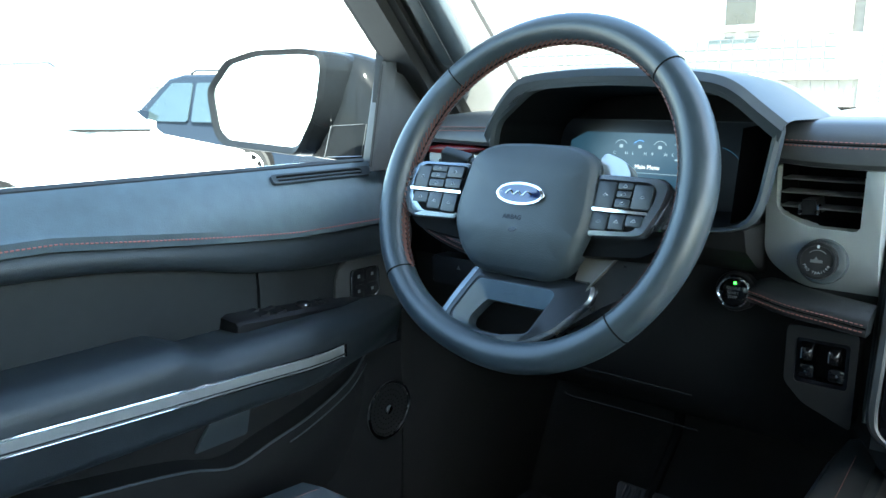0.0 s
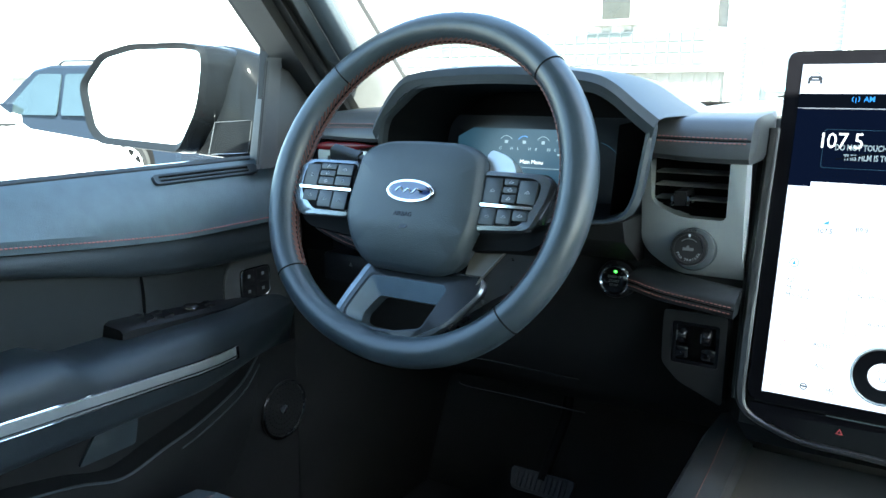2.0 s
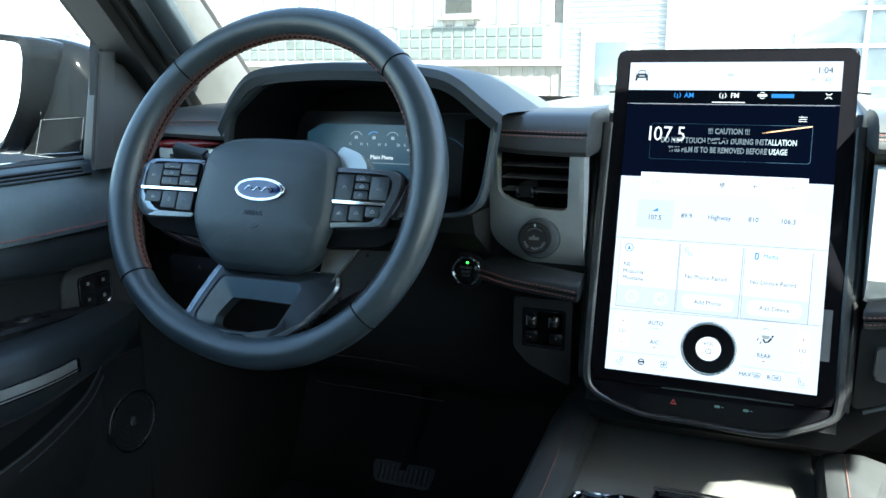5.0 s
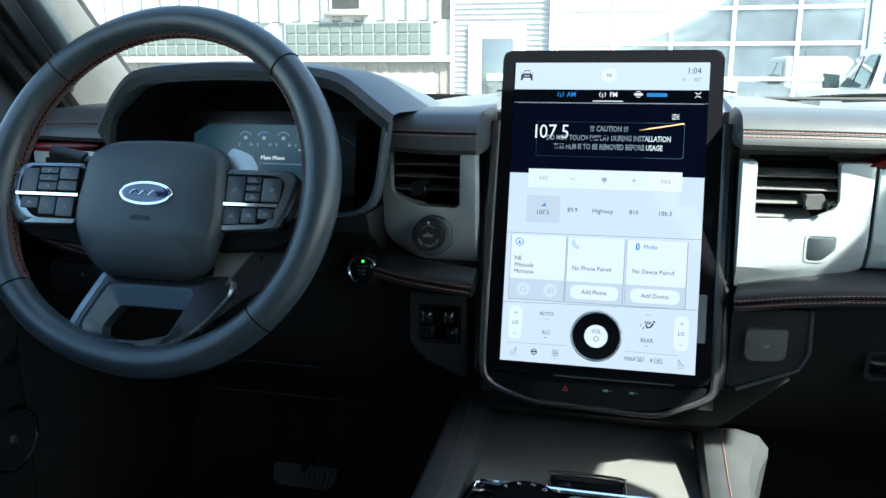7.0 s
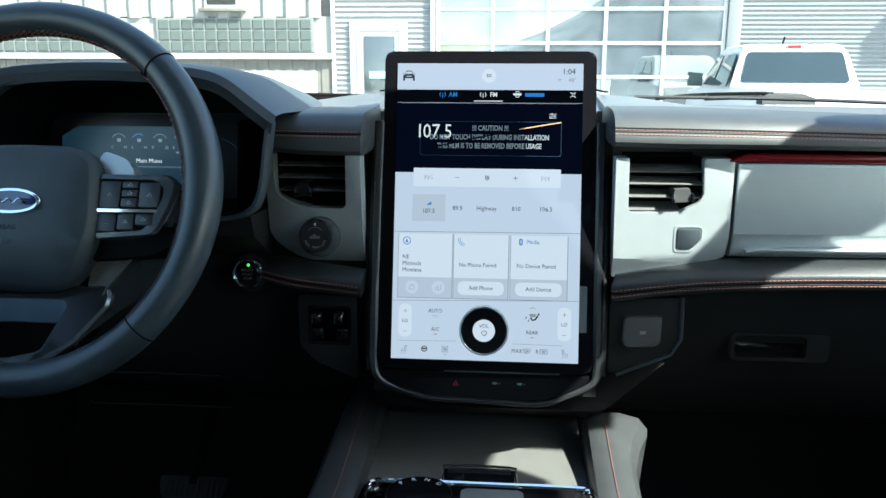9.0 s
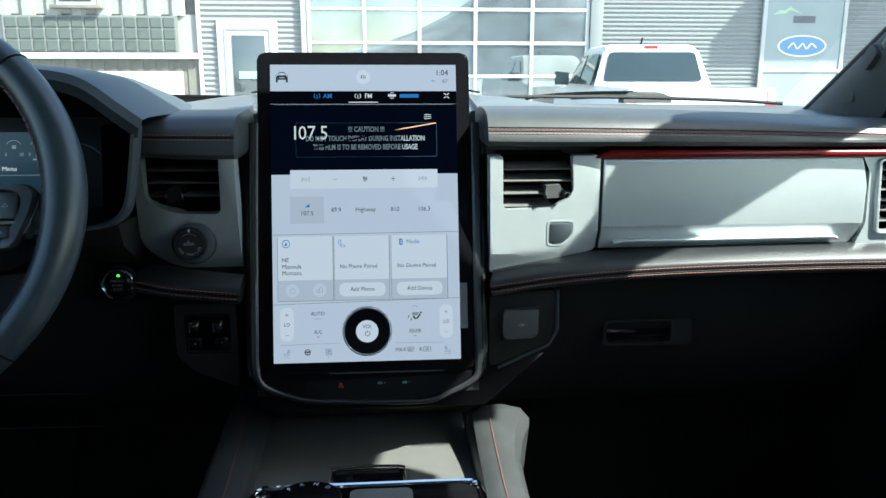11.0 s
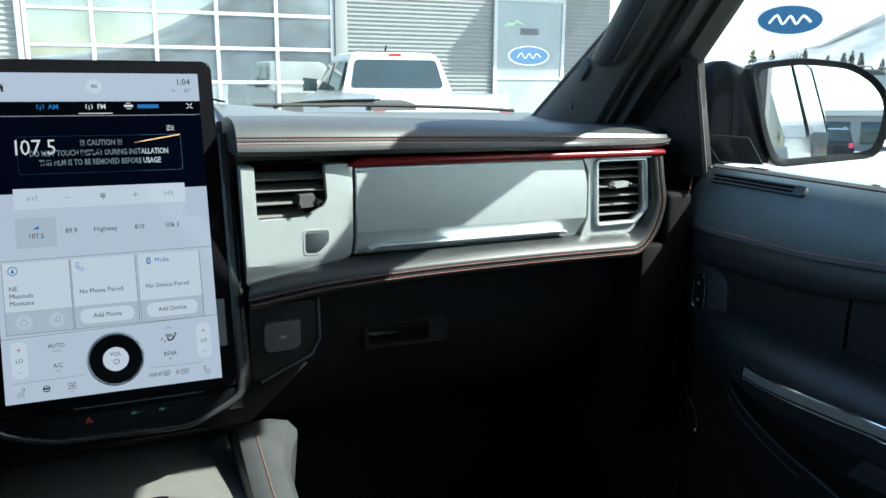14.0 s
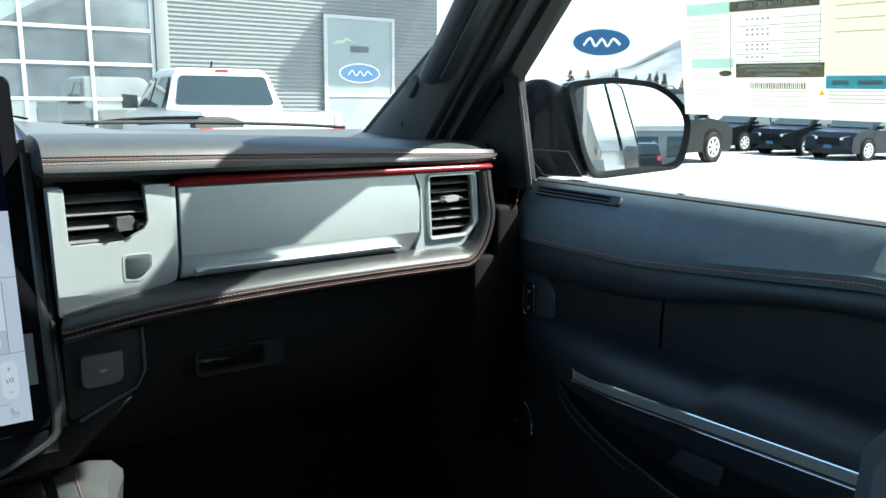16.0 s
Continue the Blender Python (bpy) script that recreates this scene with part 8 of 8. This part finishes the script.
    quad(c, m, [(-k(1.12) + 0.10, 1.23, 1.135), (k(1.12) - 0.10, 1.23, 1.135), (k(zt) - 0.10, 0.60, zt), (-k(zt) + 0.10, 0.60, zt)], pane, "windscreen", thick=0.012)
    quad(c, m, [(k(1.12) - 0.12, -hl + 0.16, 1.12), (-k(1.12) + 0.12, -hl + 0.16, 1.12), (-k(zt) + 0.12, -hl + 0.52, zt - 0.02), (k(zt) - 0.12, -hl + 0.52, zt - 0.02)], pane, "rear_window", thick=0.012)
    if grille:
        part("grille", loft([[m @ Vector(p) for p in ((-0.45, hl + 0.004, 0.52), (0.45, hl + 0.004, 0.52), (0.42, hl - 0.01, 0.80), (-0.42, hl - 0.01, 0.80))], [m @ Vector(p) for p in ((-0.45, hl - 0.1, 0.52), (0.45, hl - 0.1, 0.52), (0.42, hl - 0.1, 0.80), (-0.42, hl - 0.1, 0.80))]]), BLACK, c)
        quad(c, m, [(-0.16, hl + 0.012, 0.42), (0.16, hl + 0.012, 0.42), (0.16, hl + 0.008, 0.54), (-0.16, hl + 0.008, 0.54)], SIGN_BLUE, "front_sign", "small blue sign on the bumper")
        part("bumper", loft([[m @ Vector(p) for p in ((-h + 0.05, hl - 0.12, z0), (-0.4, hl + 0.015, z0), (0.4, hl + 0.015, z0), (h - 0.05, hl - 0.12, z0), (h - 0.1, hl - 0.4, z0), (-h + 0.1, hl - 0.4, z0))] for z0 in (0.24, 0.40)]), HARD, c)
    return c


# lighter car glass whose tone stands for the sky reflected in it
PALE_GLASS = material("sky_reflection_car_glass", (0.055, 0.070, 0.075), 0.08, spec=0.4, vary=0.15)
DARK_PAINT = car_paint("dark_grey_paint", (0.005, 0.006, 0.007))
BLUE_PAINT = car_paint("dark_blue_paint", (0.008, 0.012, 0.019))
GREY_PAINT = car_paint("silver_grey_paint", (0.014, 0.018, 0.024))
WHITE_PAINT = car_paint("white_paint", (0.55, 0.56, 0.56))


def pickup(x, y, turn):
    """A white pickup seen from behind; its front looks along local +y, cab rear wall at local y = 0."""
    m = pose(x, y, 0, 0, 0, turn) @ Matrix.Diagonal((0.79, 1, 0.965, 1))
    c = thing("pickup_truck", "white crew-cab pickup truck parked before the garage", "pickup truck", (x, y, 0))
    h = 0.97
    cab = [(0.0, 0.55), (0.0, 1.33), (0.05, 1.40), (0.20, 1.84), (0.32, 1.90), (1.35, 1.90), (1.50, 1.86), (2.15, 1.36), (3.1, 1.28), (3.25, 1.1), (3.3, 0.5)]
    body_shell(c, m, cab, h, (1.30, 0.38), WHITE_PAINT, "cab", "white cab")
    k = lambda z: h - max(0.0, z - 1.30) * 0.38 + 0.004
    quad(c, m, [(k(1.43) - 0.14, 0.055, 1.435), (-k(1.43) + 0.14, 0.055, 1.435), (-k(1.80) + 0.10, 0.18, 1.80), (k(1.80) - 0.10, 0.18, 1.80)], AUTO_GLASS, "rear_window", "tinted rear window", 0.012)
    for s in (-1, 1):
        quad(c, m, [(s * k(1.36), 1.95, 1.38), (s * k(1.36), 1.12, 1.38), (s * k(1.78), 1.12, 1.78), (s * k(1.78), 1.45, 1.78)], AUTO_GLASS, "side_window", thick=0.006 * s)
        quad(c, m, [(s * k(1.36), 1.02, 1.38), (s * k(1.36), 0.22, 1.38), (s * k(1.78), 0.34, 1.78), (s * k(1.78), 1.02, 1.78)], AUTO_GLASS, "side_window", thick=0.006 * s)
        mi = part("door_mirror", loft([[m @ Vector((s * (h + dx), yy, 1.36 + dz)) for dx, dz in ((0.0, 0), (0.24, 0.0), (0.24, 0.20), (0.0, 0.18))] for yy in (1.80, 1.92)]), AUTO_GLASS, c, "mirror on the front door")
        part("bed_side", loft([[m @ Vector(p) for p in ((s * h, yy, 0.55), (s * h, yy, 1.31), (s * (h - 0.02), yy, 1.38), (s * (h - 0.10), yy, 1.38), (s * (h - 0.10), yy, 0.55))] for yy in (-0.03, -1.0, -1.82)]), WHITE_PAINT, c)
        part("tail_lamp", loft([[m @ Vector((s * (h + 0.003), yy, zz)) for yy, zz in ((-1.835, 0.85), (-1.75, 0.85), (-1.75, 1.22), (-1.835, 1.22))], [m @ Vector((s * (h - 0.14), yy, zz)) for yy, zz in ((-1.84, 0.85), (-1.75, 0.85), (-1.75, 1.22), (-1.84, 1.22))]]), LAMP_RED, c)
        for yy in (2.35, -1.15):
            wheel(c, m, s * h, yy, 0.40)
    part("tailgate", loft([[m @ Vector(p) for p in ((-h + 0.13, -1.83, zz), (h - 0.13, -1.83, zz), (h - 0.13, -1.77, zz), (-h + 0.13, -1.77, zz))] for zz in (0.60, 1.35, 1.375)]), WHITE_PAINT, c)
    part("bed_floor", loft([[m @ Vector(p) for p in ((-0.9, -1.8, zz), (0.9, -1.8, zz), (0.9, -0.02, zz), (-0.9, -0.02, zz))] for zz in (0.75, 0.80)]), HARD, c)
    part("rear_bumper", loft([[m @ Vector(p) for p in ((-h, -1.95, zz), (h, -1.95, zz), (h, -1.80, zz), (-h, -1.80, zz))] for zz in (0.45, 0.62)]), CHROME, c)
    part("brake_lamp", loft([[m @ Vector(p) for p in ((-0.10, 0.205, zz), (0.10, 0.205, zz), (0.10, 0.30, zz), (-0.10, 0.30, zz))] for zz in (1.845, 1.885)]), LAMP_RED, c, "red high brake lamp")
    part("antenna", tube([m @ Vector((-0.02, 0.7, 1.89)), m @ Vector((-0.02, 0.68, 1.93)), m @ Vector((-0.02, 0.62, 2.0))], 0.012, 6), BLACK, c)
    return c


pickup(3.42, 8.9, -4)
suv("parked_suv", "dark grey sport utility car with bright alloy wheels", 15.1, 12.3, -85, DARK_PAINT, "parked cars", Hh=1.78)
suv("parked_suv", "dark sport utility car with a blue bumper sign", 29.4, 19.2, 84, DARK_PAINT, "parked cars", z0=-0.5, pane=PALE_GLASS)
suv("parked_suv", "black sport utility car with a blue bumper sign", 29.3, 16.5, 84, DARK_PAINT, "parked cars", z0=-0.5, pane=PALE_GLASS)
suv("parked_suv", "dark slate sport utility car with a blue bumper sign", 28.9, 14.0, 84, GREY_PAINT, "parked cars", z0=-0.5, pane=PALE_GLASS)
suv("parked_suv", "black sport utility car in the row behind", 1.5, -38.0, 170, DARK_PAINT, "cars in the rear row")
suv("parked_suv", "dark slate sport utility car in the row behind", -2.2, -38.5, 172, GREY_PAINT, "cars in the rear row")
suv("parked_suv", "white sport utility car facing the door, wipers at rest", -8.0, 2.2, -78, WHITE_PAINT, L=4.9, Hh=1.72, pane=PALE_GLASS)
suv("parked_suv", "dark blue sport utility car beyond a white one", -11.2, 7.0, 100, BLUE_PAINT, Hh=1.78)
wp = thing("wiper_pair", "black wiper blades at rest on the white car", "wiper", (-6.8, 2.3, 1.15))
for a, b in (((-6.80, 1.4, 1.16), (-6.76, 2.1, 1.15)), ((-6.80, 2.3, 1.16), (-6.74, 3.05, 1.14))):
    part("blade", tube([a, b], 0.012, 6), BLACK, wp)

# oval road sign on a pole
rs = thing("road_sign", "blue oval sign on a white pole", "sign", (21.2, 20.0, 0))
tq = plane((21.2, 20.0, 3.53), (0.80, -0.60, 0), (0, 0, 1))
part("pole", tube([(21.2, 20.15, -0.5), (21.2, 20.15, 3.3)], 0.16, 12), WHITE_FRAME, rs)
part("oval_rim", prism(oval(0, 0, 1.10, 0.53, 48), 0.35, tq, 0.03), SIGN_WHITE, rs)
part("oval", prism(oval(0, 0, 1.02, 0.46, 48), 0.02, tq @ Matrix.Translation((0, 0, 0.015))), SIGN_BLUE, rs, "blue oval face")
part("oval_script", tube(smooth_path([tq @ Vector((x * 2.5, z * 2.8, 0.03)) for x, z in fl], 4), 0.045, 5, (0.6, 0.8, 0)), SIGN_WHITE, rs, "white flourish")

# low showroom far behind the car park
sh_ = thing("far_showroom", "long low grey showroom across the car park", "building", (-1, -75, 0))
part("wall", box((-16, -80, 0), (9, -75, 3.0), 0.05), GREY_SIDING, sh_)
part("roof_band", box((-16.3, -80.3, 3.0), (9.3, -74.6, 3.5), 0.05), WHITE_FRAME, sh_, "pale flat roof band")
for k in range(6):
    part("window", box((-14.5 + k * 3.9, -75.0, 0.6), (-11.4 + k * 3.9, -74.9, 2.5), 0.02), AUTO_GLASS, sh_, "wide dark window")

# trees along the far edge of the car park
# bark and needles paled in place of haze
BARK = material("haze_paled_bark", (0.13, 0.125, 0.115), 0.9, vary=0.3, scale=6, spec=0.1)
NEEDLES = material("haze_paled_needles", (0.105, 0.112, 0.092), 0.9, vary=0.5, scale=3, spec=0.1)


def pine(x, y, top, wide):
    """A far pine: tapered trunk and a ragged crown of drooping sprays."""
    tr = thing("pine_tree", "small green pine beyond the car park, paled for haze", "tree", (x, y, -0.5), group="far pines")
    h = top + 0.5
    part("trunk", loft([[(x + r * math.cos(a), y + r * math.sin(a), z) for a in np.linspace(0, 2 * math.pi, 9)[:-1]] for r, z in ((0.16, -0.6), (0.11, -0.5 + h * 0.5), (0.03, top - 0.1))]), BARK, tr)
    bm = bmesh.new()
    for i in range(190):
        f = random.random() ** 0.8
        z = -0.5 + h * (0.16 + 0.84 * f)
        reach = wide * (1.05 - f) * (0.45 + 0.6 * random.random())
        a = random.random() * 2 * math.pi
        u, v = Vector((math.cos(a), math.sin(a), 0)), Vector((-math.sin(a), math.cos(a), 0))
        base = Vector((x, y, z))
        tip = base + u * reach + Vector((0, 0, -0.25 * reach))
        w = 0.10 + 0.16 * random.random()
        mid = base.lerp(tip, 0.6)
        quad_ = [bm.verts.new(p) for p in (base, mid + v * w + Vector((0, 0, 0.05)), tip, mid - v * w + Vector((0, 0, 0.05)))]
        bm.faces.new(quad_)
        low = [bm.verts.new(p) for p in (mid, tip + Vector((0, 0, 0.02)), mid + u * reach * 0.15 - Vector((0, 0, 0.18)))]
        bm.faces.new(low)
    part("crown", bm, NEEDLES, tr, "ragged crown of needles", flat=True)


for x_, y_, top_, wide_ in ((48.1, 50.0, 4.1, 1.6), (49.2, 49.0, 4.06, 1.5), (50.9, 47.3, 4.16, 1.2), (52.0, 46.1, 3.6, 1.3), (52.7, 45.2, 3.74, 1.4), (53.1, 44.8, 3.89, 1.2), (53.5, 44.3, 3.75, 1.3), (54.5, 43.2, 3.29, 1.3)):
    pine(x_, y_, top_, wide_)
bt_ = thing("bare_tree", "bare deciduous tree beyond the car park", "tree", (50.4, 47.8, -0.5))
part("trunk", tube([(50.4, 47.8, -0.6), (50.4 + 0.1, 47.8, 1.4), (50.4, 47.8 + 0.1, 2.6)], 0.14, 8), BARK, bt_)
for k in range(14):
    a, z0_ = k * 2.4, 1.2 + 0.11 * k
    out_ = 0.9 - 0.03 * k
    tip_ = Vector((50.4 + out_ * math.cos(a), 47.8 + out_ * math.sin(a), z0_ + 1.1))
    mid_ = Vector((50.4 + 0.45 * out_ * math.cos(a), 47.8 + 0.45 * out_ * math.sin(a), z0_ + 0.45))
    br = part("limb", tube([(50.4, 47.8, z0_), mid_, tip_], 0.045, 5), BARK, bt_)
    for m_ in (-0.5, 0.5):
        part("twig", tube([mid_, mid_.lerp(tip_, 0.6) + Vector((m_ * 0.5, -m_ * 0.4, 0.35))], 0.022, 4), BARK, br)

# hills all round
# base colour lightened in place of haze, mottled for snow
HILL = material("hazed_dry_snowy_hills", (0.27, 0.285, 0.295), 0.95, vary=1.0, scale=0.035, blotch=0.012, spec=0.0)
bm = bmesh.new()
rows = []
for i in range(145):
    a = 2 * math.pi * i / 144
    h = 14 + 9 * noise.noise((math.cos(a) * 2.2, math.sin(a) * 2.2, 0.3)) + 5 * noise.noise((math.cos(a) * 9, math.sin(a) * 9, 1.0)) + 2 * noise.noise((math.cos(a) * 30, math.sin(a) * 30, 2.0))
    h += 62 * math.exp(-((math.degrees(a) - 31) / 9) ** 2)
    h += 70 * math.exp(-((math.degrees(a) - 283) / 9) ** 2)
    rows.append([(480 * math.cos(a), 480 * math.sin(a), -2), (500 * math.cos(a), 500 * math.sin(a), h * 0.35), (540 * math.cos(a), 540 * math.sin(a), h * 0.8), (580 * math.cos(a), 580 * math.sin(a), h)])
loft(rows, closed=False, bm=bm)
tagged(part("backdrop", bm, HILL), "bare brown hills with snow round the valley, paled for haze", "hills", kind="structure")

# ---- cowl and wipers of our own car, ahead of the windscreen ----
cw = thing("cowl", "black plastic cowl below the windscreen with a parked wiper", "cowl", (0, 0.75, 1.38))
part("cowl_panel", loft([[(x, 0.655 - 0.13 * (x / 0.72) ** 2, 1.405), (x, 0.66 - 0.13 * (x / 0.72) ** 2, 1.428), (x, 0.80 - 0.13 * (x / 0.72) ** 2, 1.425), (x, 0.80 - 0.13 * (x / 0.72) ** 2, 1.405)] for x in np.linspace(-0.72, 0.72, 13)]), HARD, cw)
for pts in ([(0.30, 0.705, 1.438), (0.365, 0.70, 1.446), (0.44, 0.695, 1.449), (0.51, 0.685, 1.450)], [(-0.62, 0.60, 1.438), (-0.40, 0.68, 1.444), (-0.12, 0.70, 1.438)]):
    w = part("wiper_blade", sweep(smooth_path(pts, 6), rounded(rect(-0.004, -0.003, 0.004, 0.003), 0.002, 2)), BLACK, cw, "black wiper blade")
    part("wiper_arm", sweep(smooth_path([Vector(p) + Vector((0.03, 0.02, -0.006)) for p in pts[1:]], 5), rounded(rect(-0.008, -0.005, 0.008, 0.005), 0.003, 2)), RUBBER, cw, "wiper arm")
part("arm_cover", loft([[(x, 0.665, z0), (x, 0.665, z1), (x, 0.70, z1 + 0.002), (x, 0.70, z0)] for x, z0, z1 in ((0.485, 1.430, 1.440), (0.50, 1.430, 1.449), (0.56, 1.430, 1.449), (0.58, 1.430, 1.442))]), GREY_PLASTIC, cw, "grey wiper arm cover")
part("screen_edge", tube(smooth_path([(0.25, 0.632, 1.4440), (0.45, 0.600, 1.4435), (0.62, 0.545, 1.4400), (0.72, 0.505, 1.4350)], 5), 0.0035, 6), RUBBER, cw, "black edge of the windscreen")

# ---- price sheet stuck inside the passenger's window, seen from behind ----
PAPER = material("thin_backlit_paper", (0.80, 0.80, 0.76), 0.8, vary=0.04)
nt = PAPER.node_tree
trl = nt.nodes.new("ShaderNodeBsdfTranslucent")
trl.inputs[0].default_value = (0.86, 0.86, 0.82, 1)
mx = nt.nodes.new("ShaderNodeMixShader")
mx.inputs[0].default_value = 0.4
nt.links.new(nt.nodes["Principled BSDF"].outputs[0], mx.inputs[1])
nt.links.new(trl.outputs[0], mx.inputs[2])
nt.links.new(mx.outputs[0], nt.nodes["Material Output"].inputs[0])


def filter_ink(name, tint):
    """Printing ink on thin paper: the light that comes through the paper takes its colour."""
    m = bpy.data.materials.new(name)
    m.use_nodes = True
    m.node_tree.nodes.remove(m.node_tree.nodes["Principled BSDF"])
    tr = m.node_tree.nodes.new("ShaderNodeBsdfTransparent")
    tr.inputs[0].default_value = (*tint, 1)
    m.node_tree.links.new(tr.outputs[0], m.node_tree.nodes["Material Output"].inputs[0])
    return m


INK = filter_ink("grey_ink", (0.36, 0.36, 0.32))
TEAL = filter_ink("teal_ink", (0.72, 0.87, 0.86))
YELLOW = filter_ink("pale_yellow_ink", (0.85, 0.72, 0.25))
ps = thing("window_sticker", "large printed price sheet taped inside the window", "sticker", (0.76, -0.35, 1.47))
KQ = plane((0.777, -0.238, 1.476), (0, -1, -0.012), (-0.17, -0.03, 0.985))
part("paper", prism([(0.0, 0.0), (0.36, 0.0), (0.36, 0.23), (-0.012, 0.23)], 0.0006, KQ), PAPER, ps)


def ink(x0, y0, x1, y1, mat, name="print_bar"):
    return part(name, prism(rect(x0, y0, x1, y1), 0.0003, KQ @ Matrix.Translation((0, 0, 0.0005))), mat, ps, flat=True)


# left column: two teal headings; then the ratings table; then the price column
TXT = filter_ink("pale_grey_ink", (0.80, 0.80, 0.74))
CREAM = filter_ink("cream_paper_print", (0.99, 0.965, 0.89))
BLUE_INK = filter_ink("blue_ink", (0.28, 0.56, 0.66))
ink(0.005, 0.1085, 0.060, 0.1205, TEAL)
ink(0.011, 0.052, 0.065, 0.062, TEAL)
ink(0.169, 0.0305, 0.345, 0.0430, BLUE_INK)
for xa_, xb_ in ((0.176, 0.192), (0.200, 0.224)):
    ink(xa_, 0.0345, xb_, 0.0385, PAPER, "price_bar")
ink(0.060, 0.1095, 0.160, 0.1200, INK)
ink(0.0680, 0.0415, 0.167, 0.0560, INK)
ink(0.165, 0.0440, 0.350, 0.228, CREAM, "price_column")
ink(0.1612, 0.056, 0.1616, 0.1095, INK, "rule")
ink(0.0611, 0.045, 0.0616, 0.108, INK, "rule")
lettering("GOVERNMENT 5-STAR SAFETY RATINGS", 0.0062, KQ @ Matrix.Translation((0.110, 0.1148, 0.0011)) @ Matrix.Diagonal((-1, 1, 1, 1)), PAPER, ps, squeeze=0.72, bold=0.00012)
for yy, rows in ((0.094, (0.108 - 0.007,)), (0.078, (0.0905, 0.0855)), (0.0655, (0.0750, 0.0705)), (0.0575, (0.0625,))):
    ink(0.066, yy, 0.1635, yy + 0.0005, INK, "rule")
    for ry in rows:
        bmk = bmesh.new()
        for i in range(5 if yy > 0.06 else 4):
            prism(oval(0.0815 + i * 0.006, ry, 0.0011, 0.0011, 6), 0.0003, KQ @ Matrix.Translation((0, 0, 0.0006)), bm=bmk)
        part("star_row", bmk, INK, ps)
        ink(0.122, ry - 0.0006, 0.161, ry + 0.0006, TXT)
for yy, xa_, xb_ in ((0.0445, 0.092, 0.142), (0.0488, 0.082, 0.152), (0.0530, 0.072, 0.164)):
    part("print_bar", prism(rect(xa_, yy - 0.0011, xb_, yy + 0.0011), 0.0003, KQ @ Matrix.Translation((0, 0, 0.0012))), PAPER, ps, flat=True)
for k in range(7):
    ink(0.010, 0.102 - k * 0.006, 0.052 - 0.004 * (k % 3), 0.1030 - k * 0.006, TXT)
for k in range(5):
    ink(0.014, 0.046 - k * 0.006, 0.050 - 0.005 * (k % 2), 0.0468 - k * 0.006, TXT)
for k in range(12):
    ink(0.176, 0.215 - k * 0.012, 0.335 - 0.012 * (k % 4), 0.2165 - k * 0.012, TXT)
for k in range(9):
    ink(0.006, 0.222 - k * 0.011, 0.160 - 0.009 * (k % 3), 0.2235 - k * 0.011, TXT)
bmk = bmesh.new()
x = 0.086
while x < 0.149:
    w = 0.0006 + 0.0012 * random.random()
    prism(rect(x, 0.0300, x + w, 0.0360), 0.0003, KQ @ Matrix.Translation((0, 0, 0.0006)), bm=bmk)
    x += w + 0.0012
part("bar_code", bmk, filter_ink("brown_grey_ink", (0.50, 0.46, 0.34)), ps)
part("oval_mark", prism(oval(0.055, 0.046, 0.008, 0.0032, 20), 0.0003, KQ @ Matrix.Translation((0, 0, 0.0006))), INK, ps)
part("warning_mark", prism([(0.162, 0.024), (0.1685, 0.024), (0.1652, 0.0295)], 0.0003, KQ @ Matrix.Translation((0, 0, 0.0006))), YELLOW, ps)
for k in range(4):
    ink(0.172, 0.0275 - k * 0.0036, 0.335 - 0.02 * (k % 3), 0.0286 - k * 0.0036, TXT)
    ink(0.088, 0.027 - k * 0.005, 0.150, 0.0278 - k * 0.005, TXT)
